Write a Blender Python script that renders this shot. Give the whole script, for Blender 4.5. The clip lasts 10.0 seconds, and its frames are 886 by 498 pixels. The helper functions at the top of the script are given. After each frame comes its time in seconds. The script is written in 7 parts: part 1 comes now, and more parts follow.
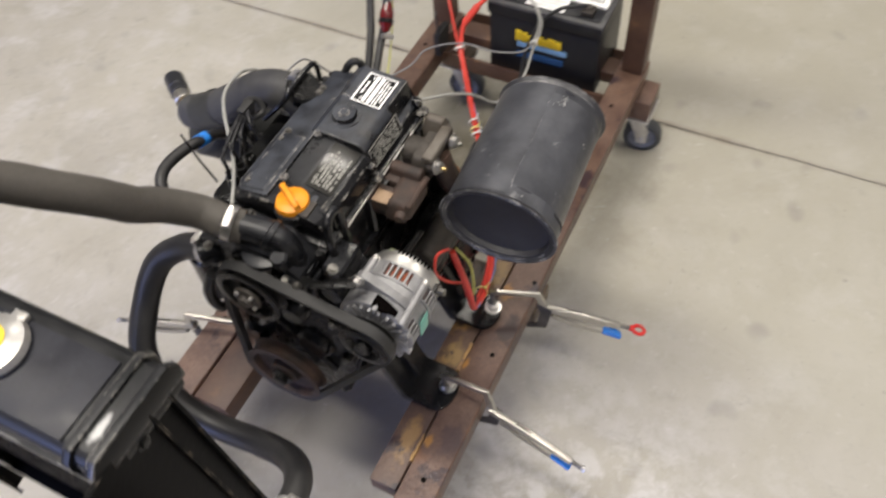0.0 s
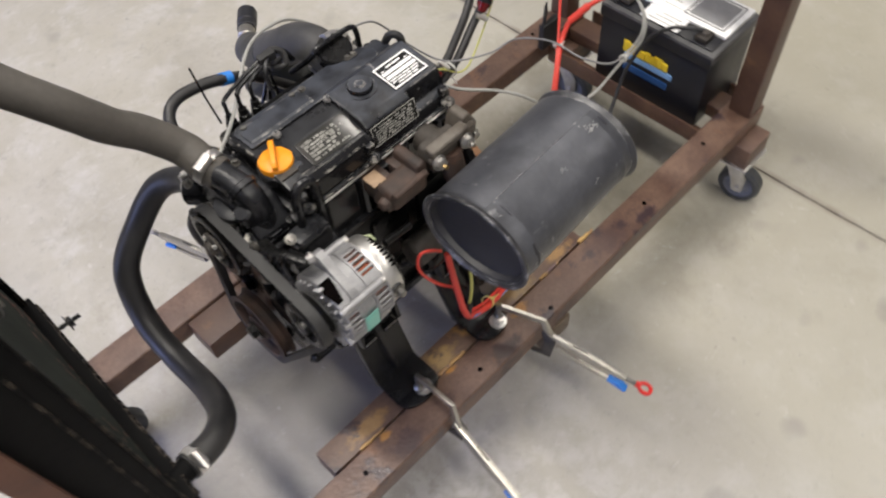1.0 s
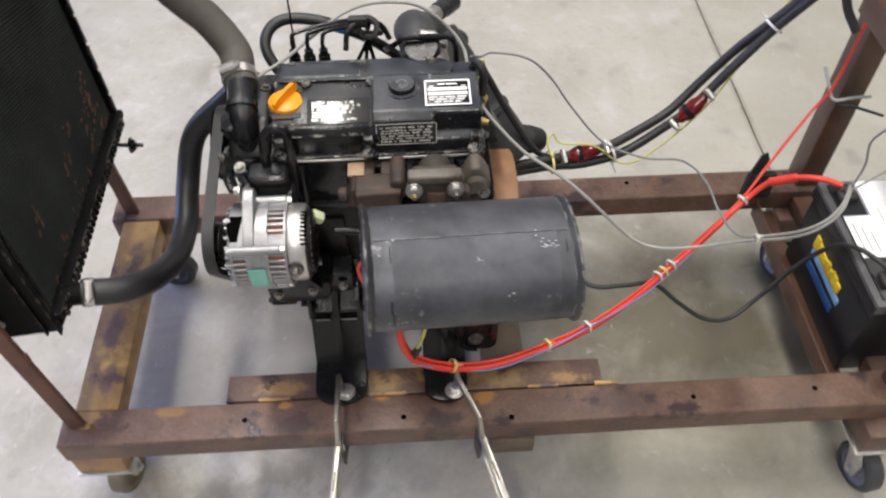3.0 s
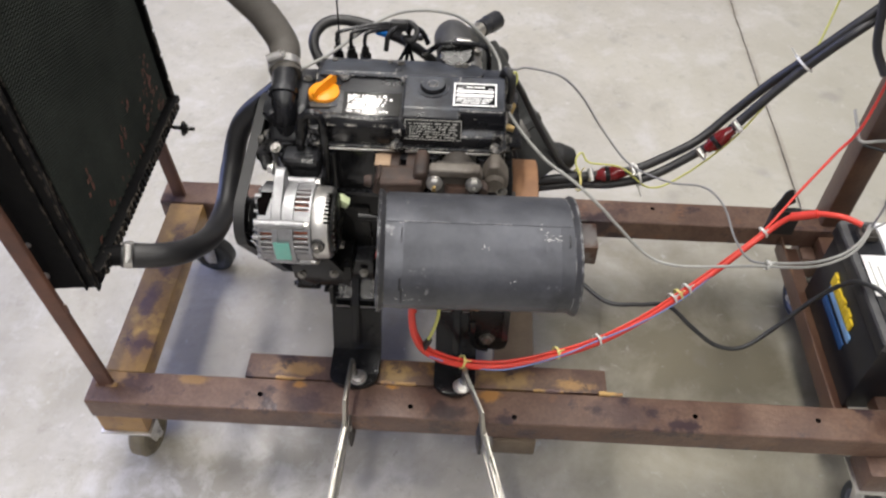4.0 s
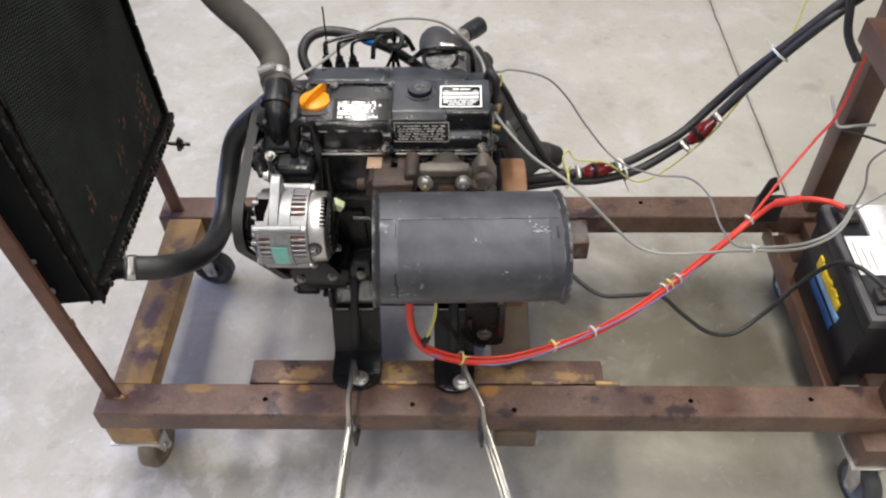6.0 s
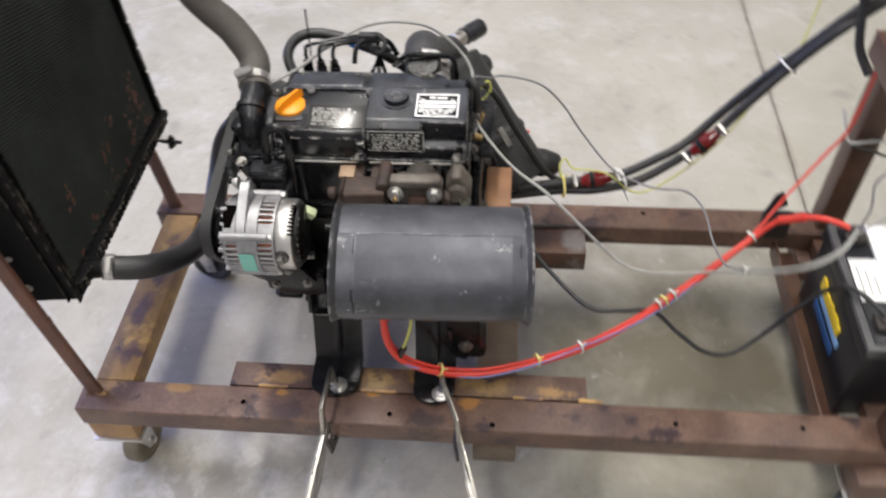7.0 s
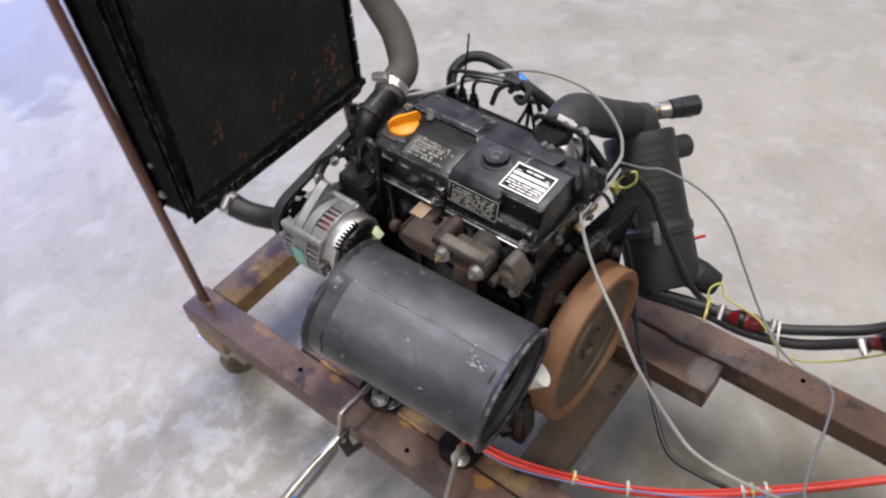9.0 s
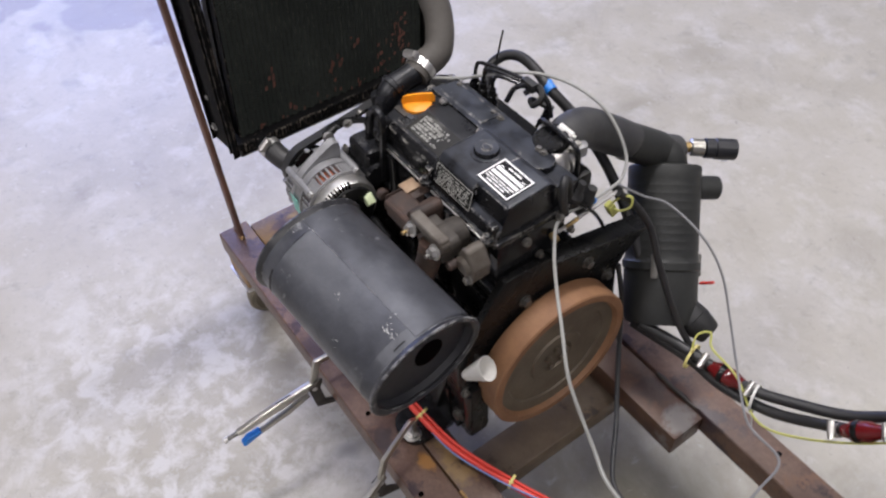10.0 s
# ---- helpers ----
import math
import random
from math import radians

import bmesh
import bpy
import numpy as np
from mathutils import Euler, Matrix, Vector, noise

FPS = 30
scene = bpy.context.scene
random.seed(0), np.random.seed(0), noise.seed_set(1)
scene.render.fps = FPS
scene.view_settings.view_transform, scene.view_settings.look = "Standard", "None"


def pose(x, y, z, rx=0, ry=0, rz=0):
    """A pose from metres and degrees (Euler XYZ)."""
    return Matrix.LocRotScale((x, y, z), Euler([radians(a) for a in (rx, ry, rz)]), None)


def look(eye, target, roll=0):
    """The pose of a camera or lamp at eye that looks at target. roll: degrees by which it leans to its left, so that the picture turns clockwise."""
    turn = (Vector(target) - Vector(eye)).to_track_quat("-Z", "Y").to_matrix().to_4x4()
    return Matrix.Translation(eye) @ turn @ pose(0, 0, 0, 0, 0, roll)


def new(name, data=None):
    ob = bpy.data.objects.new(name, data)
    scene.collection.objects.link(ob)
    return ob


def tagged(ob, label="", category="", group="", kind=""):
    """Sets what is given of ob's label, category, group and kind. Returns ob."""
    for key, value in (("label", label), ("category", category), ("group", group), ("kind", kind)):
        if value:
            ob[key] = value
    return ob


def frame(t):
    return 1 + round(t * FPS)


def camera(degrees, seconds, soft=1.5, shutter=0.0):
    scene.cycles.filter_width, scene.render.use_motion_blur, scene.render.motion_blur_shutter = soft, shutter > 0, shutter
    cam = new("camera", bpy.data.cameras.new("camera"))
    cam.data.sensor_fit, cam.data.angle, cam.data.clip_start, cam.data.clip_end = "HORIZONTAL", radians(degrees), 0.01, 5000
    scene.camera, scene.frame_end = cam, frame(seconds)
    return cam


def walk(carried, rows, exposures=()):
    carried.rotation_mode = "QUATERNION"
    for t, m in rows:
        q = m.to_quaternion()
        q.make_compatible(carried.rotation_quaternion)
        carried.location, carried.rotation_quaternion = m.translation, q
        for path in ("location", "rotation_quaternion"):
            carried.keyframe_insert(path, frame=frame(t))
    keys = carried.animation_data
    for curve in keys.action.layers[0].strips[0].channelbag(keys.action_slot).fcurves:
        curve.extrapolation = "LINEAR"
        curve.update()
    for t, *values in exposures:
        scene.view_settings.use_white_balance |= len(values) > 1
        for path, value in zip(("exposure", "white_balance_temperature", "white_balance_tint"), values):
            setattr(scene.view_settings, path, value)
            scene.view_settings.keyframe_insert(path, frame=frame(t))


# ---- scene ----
cam = camera(57.7, 10.0, soft=2.2, shutter=0.6)
PATH = [
    (0, (-0.373, -0.297, 1.503), (0.647, 0.302, -0.11), -5.5),
    (0.5, (-0.321, -0.406, 1.483), (0.546, 0.39, -0.135), -10.6),
    (1, (-0.191, -0.44, 1.459), (0.582, 0.426, -0.169), -4.9),
    (1.5, (-0.064, -0.491, 1.449), (0.562, 0.511, -0.165), -4.6),
    (2, (0.089, -0.59, 1.441), (0.463, 0.58, -0.137), -2.0),
    (2.2, (0.132, -0.596, 1.432), (0.417, 0.592, -0.151), -2.2),
    (3.3, (0.336, -0.655, 1.397), (0.316, 0.627, -0.138), 0.9),
    (3.5, (0.357, -0.689, 1.394), (0.287, 0.601, -0.133), 1.2),
    (4, (0.331, -0.703, 1.41), (0.279, 0.628, -0.081), 1.0),
    (4.5, (0.332, -0.709, 1.42), (0.312, 0.634, -0.061), 0.5),
    (5, (0.336, -0.732, 1.426), (0.329, 0.623, -0.045), 0.5),
    (5.5, (0.332, -0.744, 1.427), (0.317, 0.613, -0.043), 0.2),
    (6.8, (0.405, -0.72, 1.409), (0.305, 0.624, -0.07), -4.4),
    (7, (0.442, -0.693, 1.422), (0.282, 0.635, -0.065), -3.1),
    (7.5, (0.57, -0.672, 1.439), (0.137, 0.615, -0.029), -4.4),
    (8, (0.619, -0.613, 1.429), (0.056, 0.608, -0.053), -5.9),
    (8.5, (0.656, -0.487, 1.429), (-0.056, 0.627, -0.072), -4.2),
    (9, (0.738, -0.414, 1.436), (-0.143, 0.568, -0.068), -5.4),
    (9.5, (0.863, -0.337, 1.436), (-0.171, 0.467, -0.076), -3.7),
    (10, (0.924, -0.292, 1.434), (-0.188, 0.457, -0.05), -2.5),
]
walk(cam, [(t, look(eye, target, roll)) for t, eye, target, roll in PATH],
     exposures=[(0, 0.22, 6550, 12.5), (2, 0.27, 6300, 13), (3.5, 0.36, 6270, 12.5), (7.5, 0.35, 6220, 13.5), (9, 0.15, 6120, 15.5), (10, 0.12, 6030, 17)])
# ---- light ----
LAMP_COLOUR = (1.0, 0.95, 0.845)
world = bpy.data.worlds.new("shop_air")
scene.world = world
world.use_nodes = True
world.node_tree.nodes["Background"].inputs[0].default_value = (0.55, 0.6, 0.7, 1)
world.node_tree.nodes["Background"].inputs[1].default_value = 0.02


def area_lamp(name, eye, target, sx, sy, watts, colour):
    data = bpy.data.lights.new(name, "AREA")
    data.shape, data.size, data.size_y, data.energy, data.color = "RECTANGLE", sx, sy, watts, colour
    ob = new(name, data)
    ob.matrix_world = look(eye, target)
    return ob


for lx, ly, watts in ((-0.31, 1.0, 118), (-0.31, 4.6, 38), (-0.31, -2.6, 74), (-3.35, 1.0, 17), (2.85, 1.0, 64), (2.85, -2.6, 56), (2.85, 4.6, 6)):
    area_lamp("ceiling_tube", (lx, ly, 4.3), (lx, ly, 0), 0.4, 2.4, watts, LAMP_COLOUR)
area_lamp("door_daylight", (-4.2, 1.2, 1.6), (0, 1.2, 1.0), 3.4, 3.0, 174, (0.42, 0.515, 1.0))


# ---- materials ----
def material(name, colour, rough=0.5, metal=0.0, second=None, amount=0.5, scale=8.0, fine=90.0, bump=0.1,
             rough_var=0.12, spots=None, spot_scale=20.0, spot_level=0.62, spot_rough=0.8, grain=0.25,
             marks=None, mark_scale=5.0, mark_level=0.6, worn=None, worn_level=0.005, dust=None, dust_sheen_amount=0.6, spec=0.5, stains=()):
    """A painted, rusty or plain surface: two scales of colour variation, spots with a shape of their own, and fine relief."""
    mat = bpy.data.materials.new(name)
    mat.use_nodes = True
    nt = mat.node_tree
    bsdf = nt.nodes["Principled BSDF"]
    add = nt.nodes.new

    def link(a, b):
        nt.links.new(a, b)

    coords = add("ShaderNodeTexCoord")
    info = add("ShaderNodeObjectInfo")
    place = add("ShaderNodeVectorMath")
    place.operation = "ADD"
    spread = add("ShaderNodeMath")
    spread.operation = "MULTIPLY_ADD"
    spread.inputs[1].default_value, spread.inputs[2].default_value = 3.0, 0.0
    link(info.outputs["Random"], spread.inputs[0])
    link(coords.outputs["Object"], place.inputs[0])
    link(spread.outputs[0], place.inputs[1])

    def cloud(size, detail, roughness):
        n = add("ShaderNodeTexNoise")
        n.inputs["Scale"].default_value, n.inputs["Detail"].default_value, n.inputs["Roughness"].default_value = size, detail, roughness
        link(place.outputs[0], n.inputs["Vector"])
        return n.outputs["Fac"]

    def ramp(source, low, high):
        r = add("ShaderNodeMapRange")
        r.inputs["From Min"].default_value, r.inputs["From Max"].default_value = low, high
        link(source, r.inputs["Value"])
        return r.outputs[0]

    def mix(fac, a, b, strength=1.0):
        m = add("ShaderNodeMix")
        m.data_type = "RGBA"
        if strength != 1.0:
            k = add("ShaderNodeMath")
            k.operation = "MULTIPLY"
            k.inputs[1].default_value = strength
            link(fac, k.inputs[0])
            fac = k.outputs[0]
        link(fac, m.inputs[0])
        for value, socket in ((a, m.inputs[6]), (b, m.inputs[7])):
            if isinstance(value, tuple):
                socket.default_value = (*value, 1)
            else:
                link(value, socket)
        return m.outputs[2]

    second = second or tuple(c * 0.6 for c in colour)
    coarse, small = cloud(scale, 5, 0.6), cloud(fine, 3, 0.6)
    col = mix(ramp(coarse, 0.36, 0.64), colour, second, amount)
    col = mix(ramp(small, 0.3, 0.7), col, tuple(c * 0.55 for c in colour), grain)
    if marks:
        col = mix(ramp(cloud(mark_scale, 4, 0.55), mark_level, mark_level + 0.12), col, marks)
    for sx, sy, rx, ry, tint, share in stains:
        # a stain or burn with a ragged outline of its own
        geo = add("ShaderNodeNewGeometry")
        offset = add("ShaderNodeVectorMath")
        offset.operation = "MULTIPLY_ADD"
        offset.inputs[1].default_value, offset.inputs[2].default_value = (1 / rx, 1 / ry, 0), (-sx / rx, -sy / ry, 0)
        link(geo.outputs["Position"], offset.inputs[0])
        reach = add("ShaderNodeVectorMath")
        reach.operation = "LENGTH"
        link(offset.outputs[0], reach.inputs[0])
        torn = add("ShaderNodeMath")
        torn.operation = "MULTIPLY_ADD"
        torn.inputs[1].default_value = 2.4
        link(cloud(38, 6, 0.65), torn.inputs[0])
        link(reach.outputs["Value"], torn.inputs[2])
        col = mix(ramp(torn.outputs[0], 2.25, 1.75), col, tint, share)
    rough_base = None
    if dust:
        # settled dust and painted overhead sheen on upward faces, broken up by handling
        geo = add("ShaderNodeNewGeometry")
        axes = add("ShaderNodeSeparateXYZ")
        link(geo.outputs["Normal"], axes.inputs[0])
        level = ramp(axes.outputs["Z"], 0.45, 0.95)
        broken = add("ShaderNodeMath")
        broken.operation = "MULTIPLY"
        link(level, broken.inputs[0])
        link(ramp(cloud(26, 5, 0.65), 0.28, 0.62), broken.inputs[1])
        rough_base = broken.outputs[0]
        col = mix(rough_base, col, dust, dust_sheen_amount)
    if worn:
        # bare metal showing on handled edges
        geo = add("ShaderNodeNewGeometry")
        rounded = add("ShaderNodeBevel")
        rounded.samples = 4
        rounded.inputs["Radius"].default_value = worn_level
        turn = add("ShaderNodeVectorMath")
        turn.operation = "DOT_PRODUCT"
        link(geo.outputs["Normal"], turn.inputs[0])
        link(rounded.outputs[0], turn.inputs[1])
        edge = add("ShaderNodeMath")
        edge.operation = "MULTIPLY"
        link(ramp(turn.outputs["Value"], 0.992, 0.965), edge.inputs[0])
        link(ramp(cloud(48, 6, 0.75), 0.5, 0.57), edge.inputs[1])
        col = mix(edge.outputs[0], col, worn)
    rgh = add("ShaderNodeMath")
    rgh.operation = "MULTIPLY_ADD"
    rgh.inputs[1].default_value, rgh.inputs[2].default_value = rough_var * 2, rough - rough_var
    link(coarse, rgh.inputs[0])
    rough_out, metal_out = rgh.outputs[0], None
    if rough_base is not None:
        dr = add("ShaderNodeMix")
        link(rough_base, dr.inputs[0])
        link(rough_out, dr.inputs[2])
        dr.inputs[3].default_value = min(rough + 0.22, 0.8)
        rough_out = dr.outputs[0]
    if spots:
        mask = ramp(cloud(spot_scale, 6, 0.7), spot_level, spot_level + 0.07)
        col = mix(mask, col, spots)
        rm = add("ShaderNodeMix")
        link(mask, rm.inputs[0])
        link(rough_out, rm.inputs[2])
        rm.inputs[3].default_value = spot_rough
        rough_out = rm.outputs[0]
        if metal:
            mm = add("ShaderNodeMath")
            mm.operation = "MULTIPLY_ADD"
            mm.inputs[1].default_value, mm.inputs[2].default_value = -metal, metal
            link(mask, mm.inputs[0])
            metal_out = mm.outputs[0]
    link(col, bsdf.inputs["Base Color"])
    link(rough_out, bsdf.inputs["Roughness"])
    bsdf.inputs["Metallic"].default_value = metal
    if metal_out is not None:
        link(metal_out, bsdf.inputs["Metallic"])
    bsdf.inputs["Specular IOR Level"].default_value = spec
    if bump:
        b = add("ShaderNodeBump")
        b.inputs["Strength"].default_value, b.inputs["Distance"].default_value = bump, 0.002
        both = add("ShaderNodeMath")
        both.operation = "ADD"
        link(coarse, both.inputs[0])
        link(small, both.inputs[1])
        link(both.outputs[0], b.inputs["Height"])
        link(b.outputs[0], bsdf.inputs["Normal"])
    return mat


BURN, OCHRE = (0.38, 0.185, 0.045), (0.37, 0.215, 0.072)
RUST = material("rusty_steel", (0.105, 0.059, 0.044), 0.44, 0.0, (0.19, 0.117, 0.083), 1.0, 14, 150, 0.5, spots=(0.045, 0.027, 0.03), spot_scale=11, spot_level=0.555, spot_rough=0.32, marks=(0.21, 0.105, 0.055), mark_scale=12, mark_level=0.61, grain=0.4,
                stains=((-0.262, 0.022, 0.045, 0.022, OCHRE, 0.8), (-0.12, 0.022, 0.03, 0.01, OCHRE, 0.6), (0.064, 0.022, 0.014, 0.008, BURN, 0.9), (0.22, 0.027, 0.015, 0.006, BURN, 0.9), (0.39, 0.02, 0.02, 0.012, BURN, 0.75), (0.309, -0.016, 0.04, 0.02, (0.028, 0.019, 0.022), 0.75), (0.08, -0.012, 0.035, 0.025, (0.05, 0.033, 0.04), 0.6), (0.60, 0.0, 0.06, 0.03, (0.055, 0.033, 0.034), 0.6)))
RUST_YELLOW = material("yellow_rusted_steel", (0.43, 0.26, 0.095), 0.5, 0.0, (0.24, 0.14, 0.08), 1.0, 12, 120, 0.35, spots=(0.12, 0.075, 0.075), spot_scale=9, spot_level=0.56, spot_rough=0.42, marks=(0.56, 0.36, 0.12), mark_scale=16, mark_level=0.57,
                       stains=((-0.243, 0.19, 0.016, 0.06, (0.13, 0.085, 0.09), 0.9), (-0.236, 0.31, 0.02, 0.07, (0.11, 0.07, 0.075), 0.9), (-0.235, 0.09, 0.012, 0.035, (0.17, 0.105, 0.09), 0.8)))
RUST_SPOT = material("stained_rusty_bar", (0.08, 0.045, 0.036), 0.44, 0.0, (0.15, 0.093, 0.062), 1.0, 19, 140, 0.5, spots=(0.035, 0.022, 0.024), spot_scale=15, spot_level=0.56, spot_rough=0.36, marks=(0.3, 0.16, 0.05), mark_scale=14, mark_level=0.6, grain=0.4,
                     stains=((0.05, 0.056, 0.055, 0.016, OCHRE, 0.65), (0.222, 0.056, 0.04, 0.024, (0.27, 0.175, 0.065), 0.75), (0.41, 0.056, 0.055, 0.024, (0.27, 0.175, 0.065), 0.7), (0.53, 0.05, 0.035, 0.012, OCHRE, 0.6)))
RUST_OLIVE = material("dull_olive_rusted_steel", (0.15, 0.112, 0.074), 0.5, 0.0, (0.095, 0.068, 0.048), 1.0, 13, 140, 0.4, spots=(0.05, 0.036, 0.03), spot_scale=12, spot_level=0.58, spot_rough=0.4, marks=(0.22, 0.14, 0.06), mark_scale=12, mark_level=0.61)
RUST_THIN = material("brown_rusty_bar", (0.13, 0.058, 0.036), 0.6, 0.0, (0.07, 0.036, 0.028), 0.9, 14, 140, 0.4, spots=(0.2, 0.095, 0.045), spot_scale=22, spot_level=0.64)
RUST_DARK = material("dark_red_primer_steel", (0.066, 0.031, 0.022), 0.44, 0.0, (0.125, 0.068, 0.04), 0.9, 12, 120, 0.3, marks=(0.2, 0.10, 0.045), mark_scale=12, mark_level=0.62, stains=((0.575, 0.405, 0.028, 0.036, (0.19, 0.178, 0.17), 0.85), (0.5, 0.41, 0.05, 0.03, (0.03, 0.02, 0.02), 0.7)))
BLACK_GLOSS = material("black_engine_enamel", (0.007, 0.007, 0.008), 0.15, 0.0, (0.013, 0.013, 0.014), 0.7, 22, 160, 0.14, spots=(0.15, 0.14, 0.125), spot_scale=80, spot_level=0.7, rough_var=0.06, dust=(0.035, 0.037, 0.043), dust_sheen_amount=0.5, spec=0.36)
COVER_GLOSS = material("chipped_black_cover_enamel", (0.007, 0.007, 0.008), 0.15, 0.0, (0.013, 0.013, 0.014), 0.7, 22, 160, 0.14, spots=(0.15, 0.14, 0.125), spot_scale=80, spot_level=0.68, rough_var=0.06, worn=(0.34, 0.32, 0.29), dust=(0.035, 0.037, 0.043), dust_sheen_amount=0.5, spec=0.36)
BLACK_DUSTY = material("dusty_black_paint", (0.007, 0.0075, 0.009), 0.26, 0.0, (0.015, 0.015, 0.017), 0.8, 16, 150, 0.2, spots=(0.24, 0.23, 0.21), spot_scale=85, spot_level=0.68, dust=(0.05, 0.053, 0.062), dust_sheen_amount=0.4, spec=0.4)
COVER_DUSTY = material("dusty_chipped_cover_paint", (0.006, 0.0065, 0.008), 0.26, 0.0, (0.012, 0.012, 0.014), 0.8, 16, 150, 0.2, spots=(0.24, 0.23, 0.21), spot_scale=85, spot_level=0.65, worn=(0.26, 0.25, 0.24), worn_level=0.0035, dust=(0.066, 0.074, 0.096), dust_sheen_amount=0.6, spec=0.42)
BLACK_DULL = material("grimy_black_metal", (0.0055, 0.0055, 0.006), 0.28, 0.0, (0.011, 0.011, 0.0105), 0.8, 25, 160, 0.3, spots=(0.06, 0.055, 0.05), spot_scale=60, spot_level=0.69, spec=0.24)
MUFFLER = material("heat_proof_grey_black_paint", (0.1, 0.104, 0.12), 0.35, 0.5, (0.044, 0.046, 0.055), 1.0, 11, 120, 0.28, spots=(0.2, 0.203, 0.215), spot_scale=20, spot_level=0.645, spot_rough=0.5, marks=(0.027, 0.028, 0.035), mark_scale=9, mark_level=0.585, worn=(0.26, 0.26, 0.27), worn_level=0.003, dust=(0.15, 0.155, 0.17), dust_sheen_amount=0.25)
MUFFLER_RIM = material("black_rolled_rim_paint", (0.02, 0.02, 0.023), 0.34, 0.1, (0.05, 0.051, 0.056), 0.8, 14, 140, 0.2, worn=(0.3, 0.3, 0.3), worn_level=0.003)
MUFFLER_END = material("soot_black_paint", (0.010, 0.010, 0.014), 0.5, 0.0, (0.035, 0.035, 0.04), 0.6, 14, 120, 0.2)
SCRATCH = material("pale_scratched_primer", (0.58, 0.58, 0.57), 0.6, 0.0, (0.25, 0.25, 0.24), 0.7, 60, 200, 0.1)
BLACK_FOOT = material("glossy_black_plate_paint", (0.008, 0.008, 0.009), 0.2, 0.0, (0.015, 0.015, 0.015), 0.7, 30, 160, 0.2, spots=(0.12, 0.1, 0.08), spot_scale=60, spot_level=0.67, spec=0.4)
RADIATOR = material("black_radiator_paint", (0.005, 0.005, 0.0055), 0.5, 0.0, (0.01, 0.0098, 0.0095), 0.7, 12, 130, 0.2, spots=(0.06, 0.052, 0.045), spot_scale=40, spot_level=0.69, spec=0.06, worn=(0.13, 0.11, 0.09), worn_level=0.003)
TANK_BLACK = material("dusty_black_tank_paint", (0.0055, 0.0058, 0.0066), 0.24, 0.0, (0.01, 0.0104, 0.011), 0.9, 16, 120, 0.1, spots=(0.06, 0.061, 0.062), spot_scale=18, spot_level=0.66, spec=0.22, worn=(0.2, 0.19, 0.17), worn_level=0.004, stains=((-0.278, 0.056, 0.014, 0.004, (0.6, 0.6, 0.58), 0.9),), dust=(0.045, 0.046, 0.05), dust_sheen_amount=0.35)
TANK_NAVY = material("dark_navy_tank_top_paint", (0.006, 0.0065, 0.011), 0.3, 0.0, (0.012, 0.0125, 0.018), 0.9, 9, 120, 0.1, spots=(0.05, 0.05, 0.055), spot_scale=22, spot_level=0.64, spec=0.25, dust=(0.045, 0.047, 0.058), dust_sheen_amount=0.5)
FINS = material("black_radiator_fins", (0.038, 0.043, 0.039), 0.7, 0.0, (0.07, 0.077, 0.069), 0.8, 6, 160, 0.2, spots=(0.1, 0.08, 0.066), spot_scale=34, spot_level=0.67, spec=0.03)
FIN_RUST = material("red_brown_fin_rust", (0.17, 0.065, 0.045), 0.75, 0.0, (0.09, 0.04, 0.03), 0.9, 90, 200, 0.2)
ALU = material("cast_aluminium", (0.38, 0.38, 0.39), 0.42, 0.6, (0.25, 0.25, 0.256), 0.7, 40, 220, 0.25, spots=(0.17, 0.165, 0.15), spot_scale=60, spot_level=0.66, spot_rough=0.6)
ZINC = material("zinc_plated_steel", (0.72, 0.71, 0.69), 0.36, 0.9, (0.5, 0.48, 0.45), 0.6, 60, 250, 0.1)
ZINC_DULL = material("dirty_zinc_bolt", (0.3, 0.29, 0.27), 0.42, 0.85, (0.12, 0.115, 0.105), 0.9, 120, 300, 0.2)
CHROME = material("nickel_plated_tool_steel", (0.56, 0.54, 0.49), 0.36, 1.0, (0.4, 0.38, 0.33), 0.6, 40, 250, 0.1)
COPPER = material("copper_winding", (0.42, 0.12, 0.055), 0.45, 0.5, (0.2, 0.06, 0.03), 0.6, 120, 300, 0.3)
ORANGE = material("orange_plastic", (0.87, 0.33, 0.008), 0.42, 0.0, (0.80, 0.27, 0.006), 0.5, 60, 260, 0.05, grain=0.1)
HOSE_GREY = material("dusty_grey_rubber", (0.075, 0.068, 0.06), 0.72, 0.0, (0.105, 0.096, 0.087), 0.6, 12, 150, 0.2)
HOSE_BLACK = material("black_rubber_hose", (0.013, 0.013, 0.015), 0.45, 0.0, (0.03, 0.029, 0.029), 0.7, 12, 150, 0.15)
RUBBER = material("black_rubber", (0.014, 0.014, 0.015), 0.55, 0.0, (0.028, 0.028, 0.028), 0.6, 30, 180, 0.15)
CAST_RUST = material("rusty_cast_iron", (0.078, 0.045, 0.033), 0.66, 0.0, (0.028, 0.023, 0.021), 1.0, 24, 150, 0.5, spots=(0.2, 0.085, 0.03), spot_scale=28, spot_level=0.64)
CAST_GREY = material("scaled_grey_cast_iron", (0.085, 0.074, 0.064), 0.6, 0.2, (0.03, 0.026, 0.023), 1.0, 24, 150, 0.5, spots=(0.13, 0.075, 0.042), spot_scale=28, spot_level=0.66)
FLANGE_GREY = material("pale_scaled_cast_iron", (0.15, 0.134, 0.115), 0.55, 0.2, (0.075, 0.06, 0.047), 1.0, 26, 150, 0.5, spots=(0.055, 0.045, 0.038), spot_scale=40, spot_level=0.6)
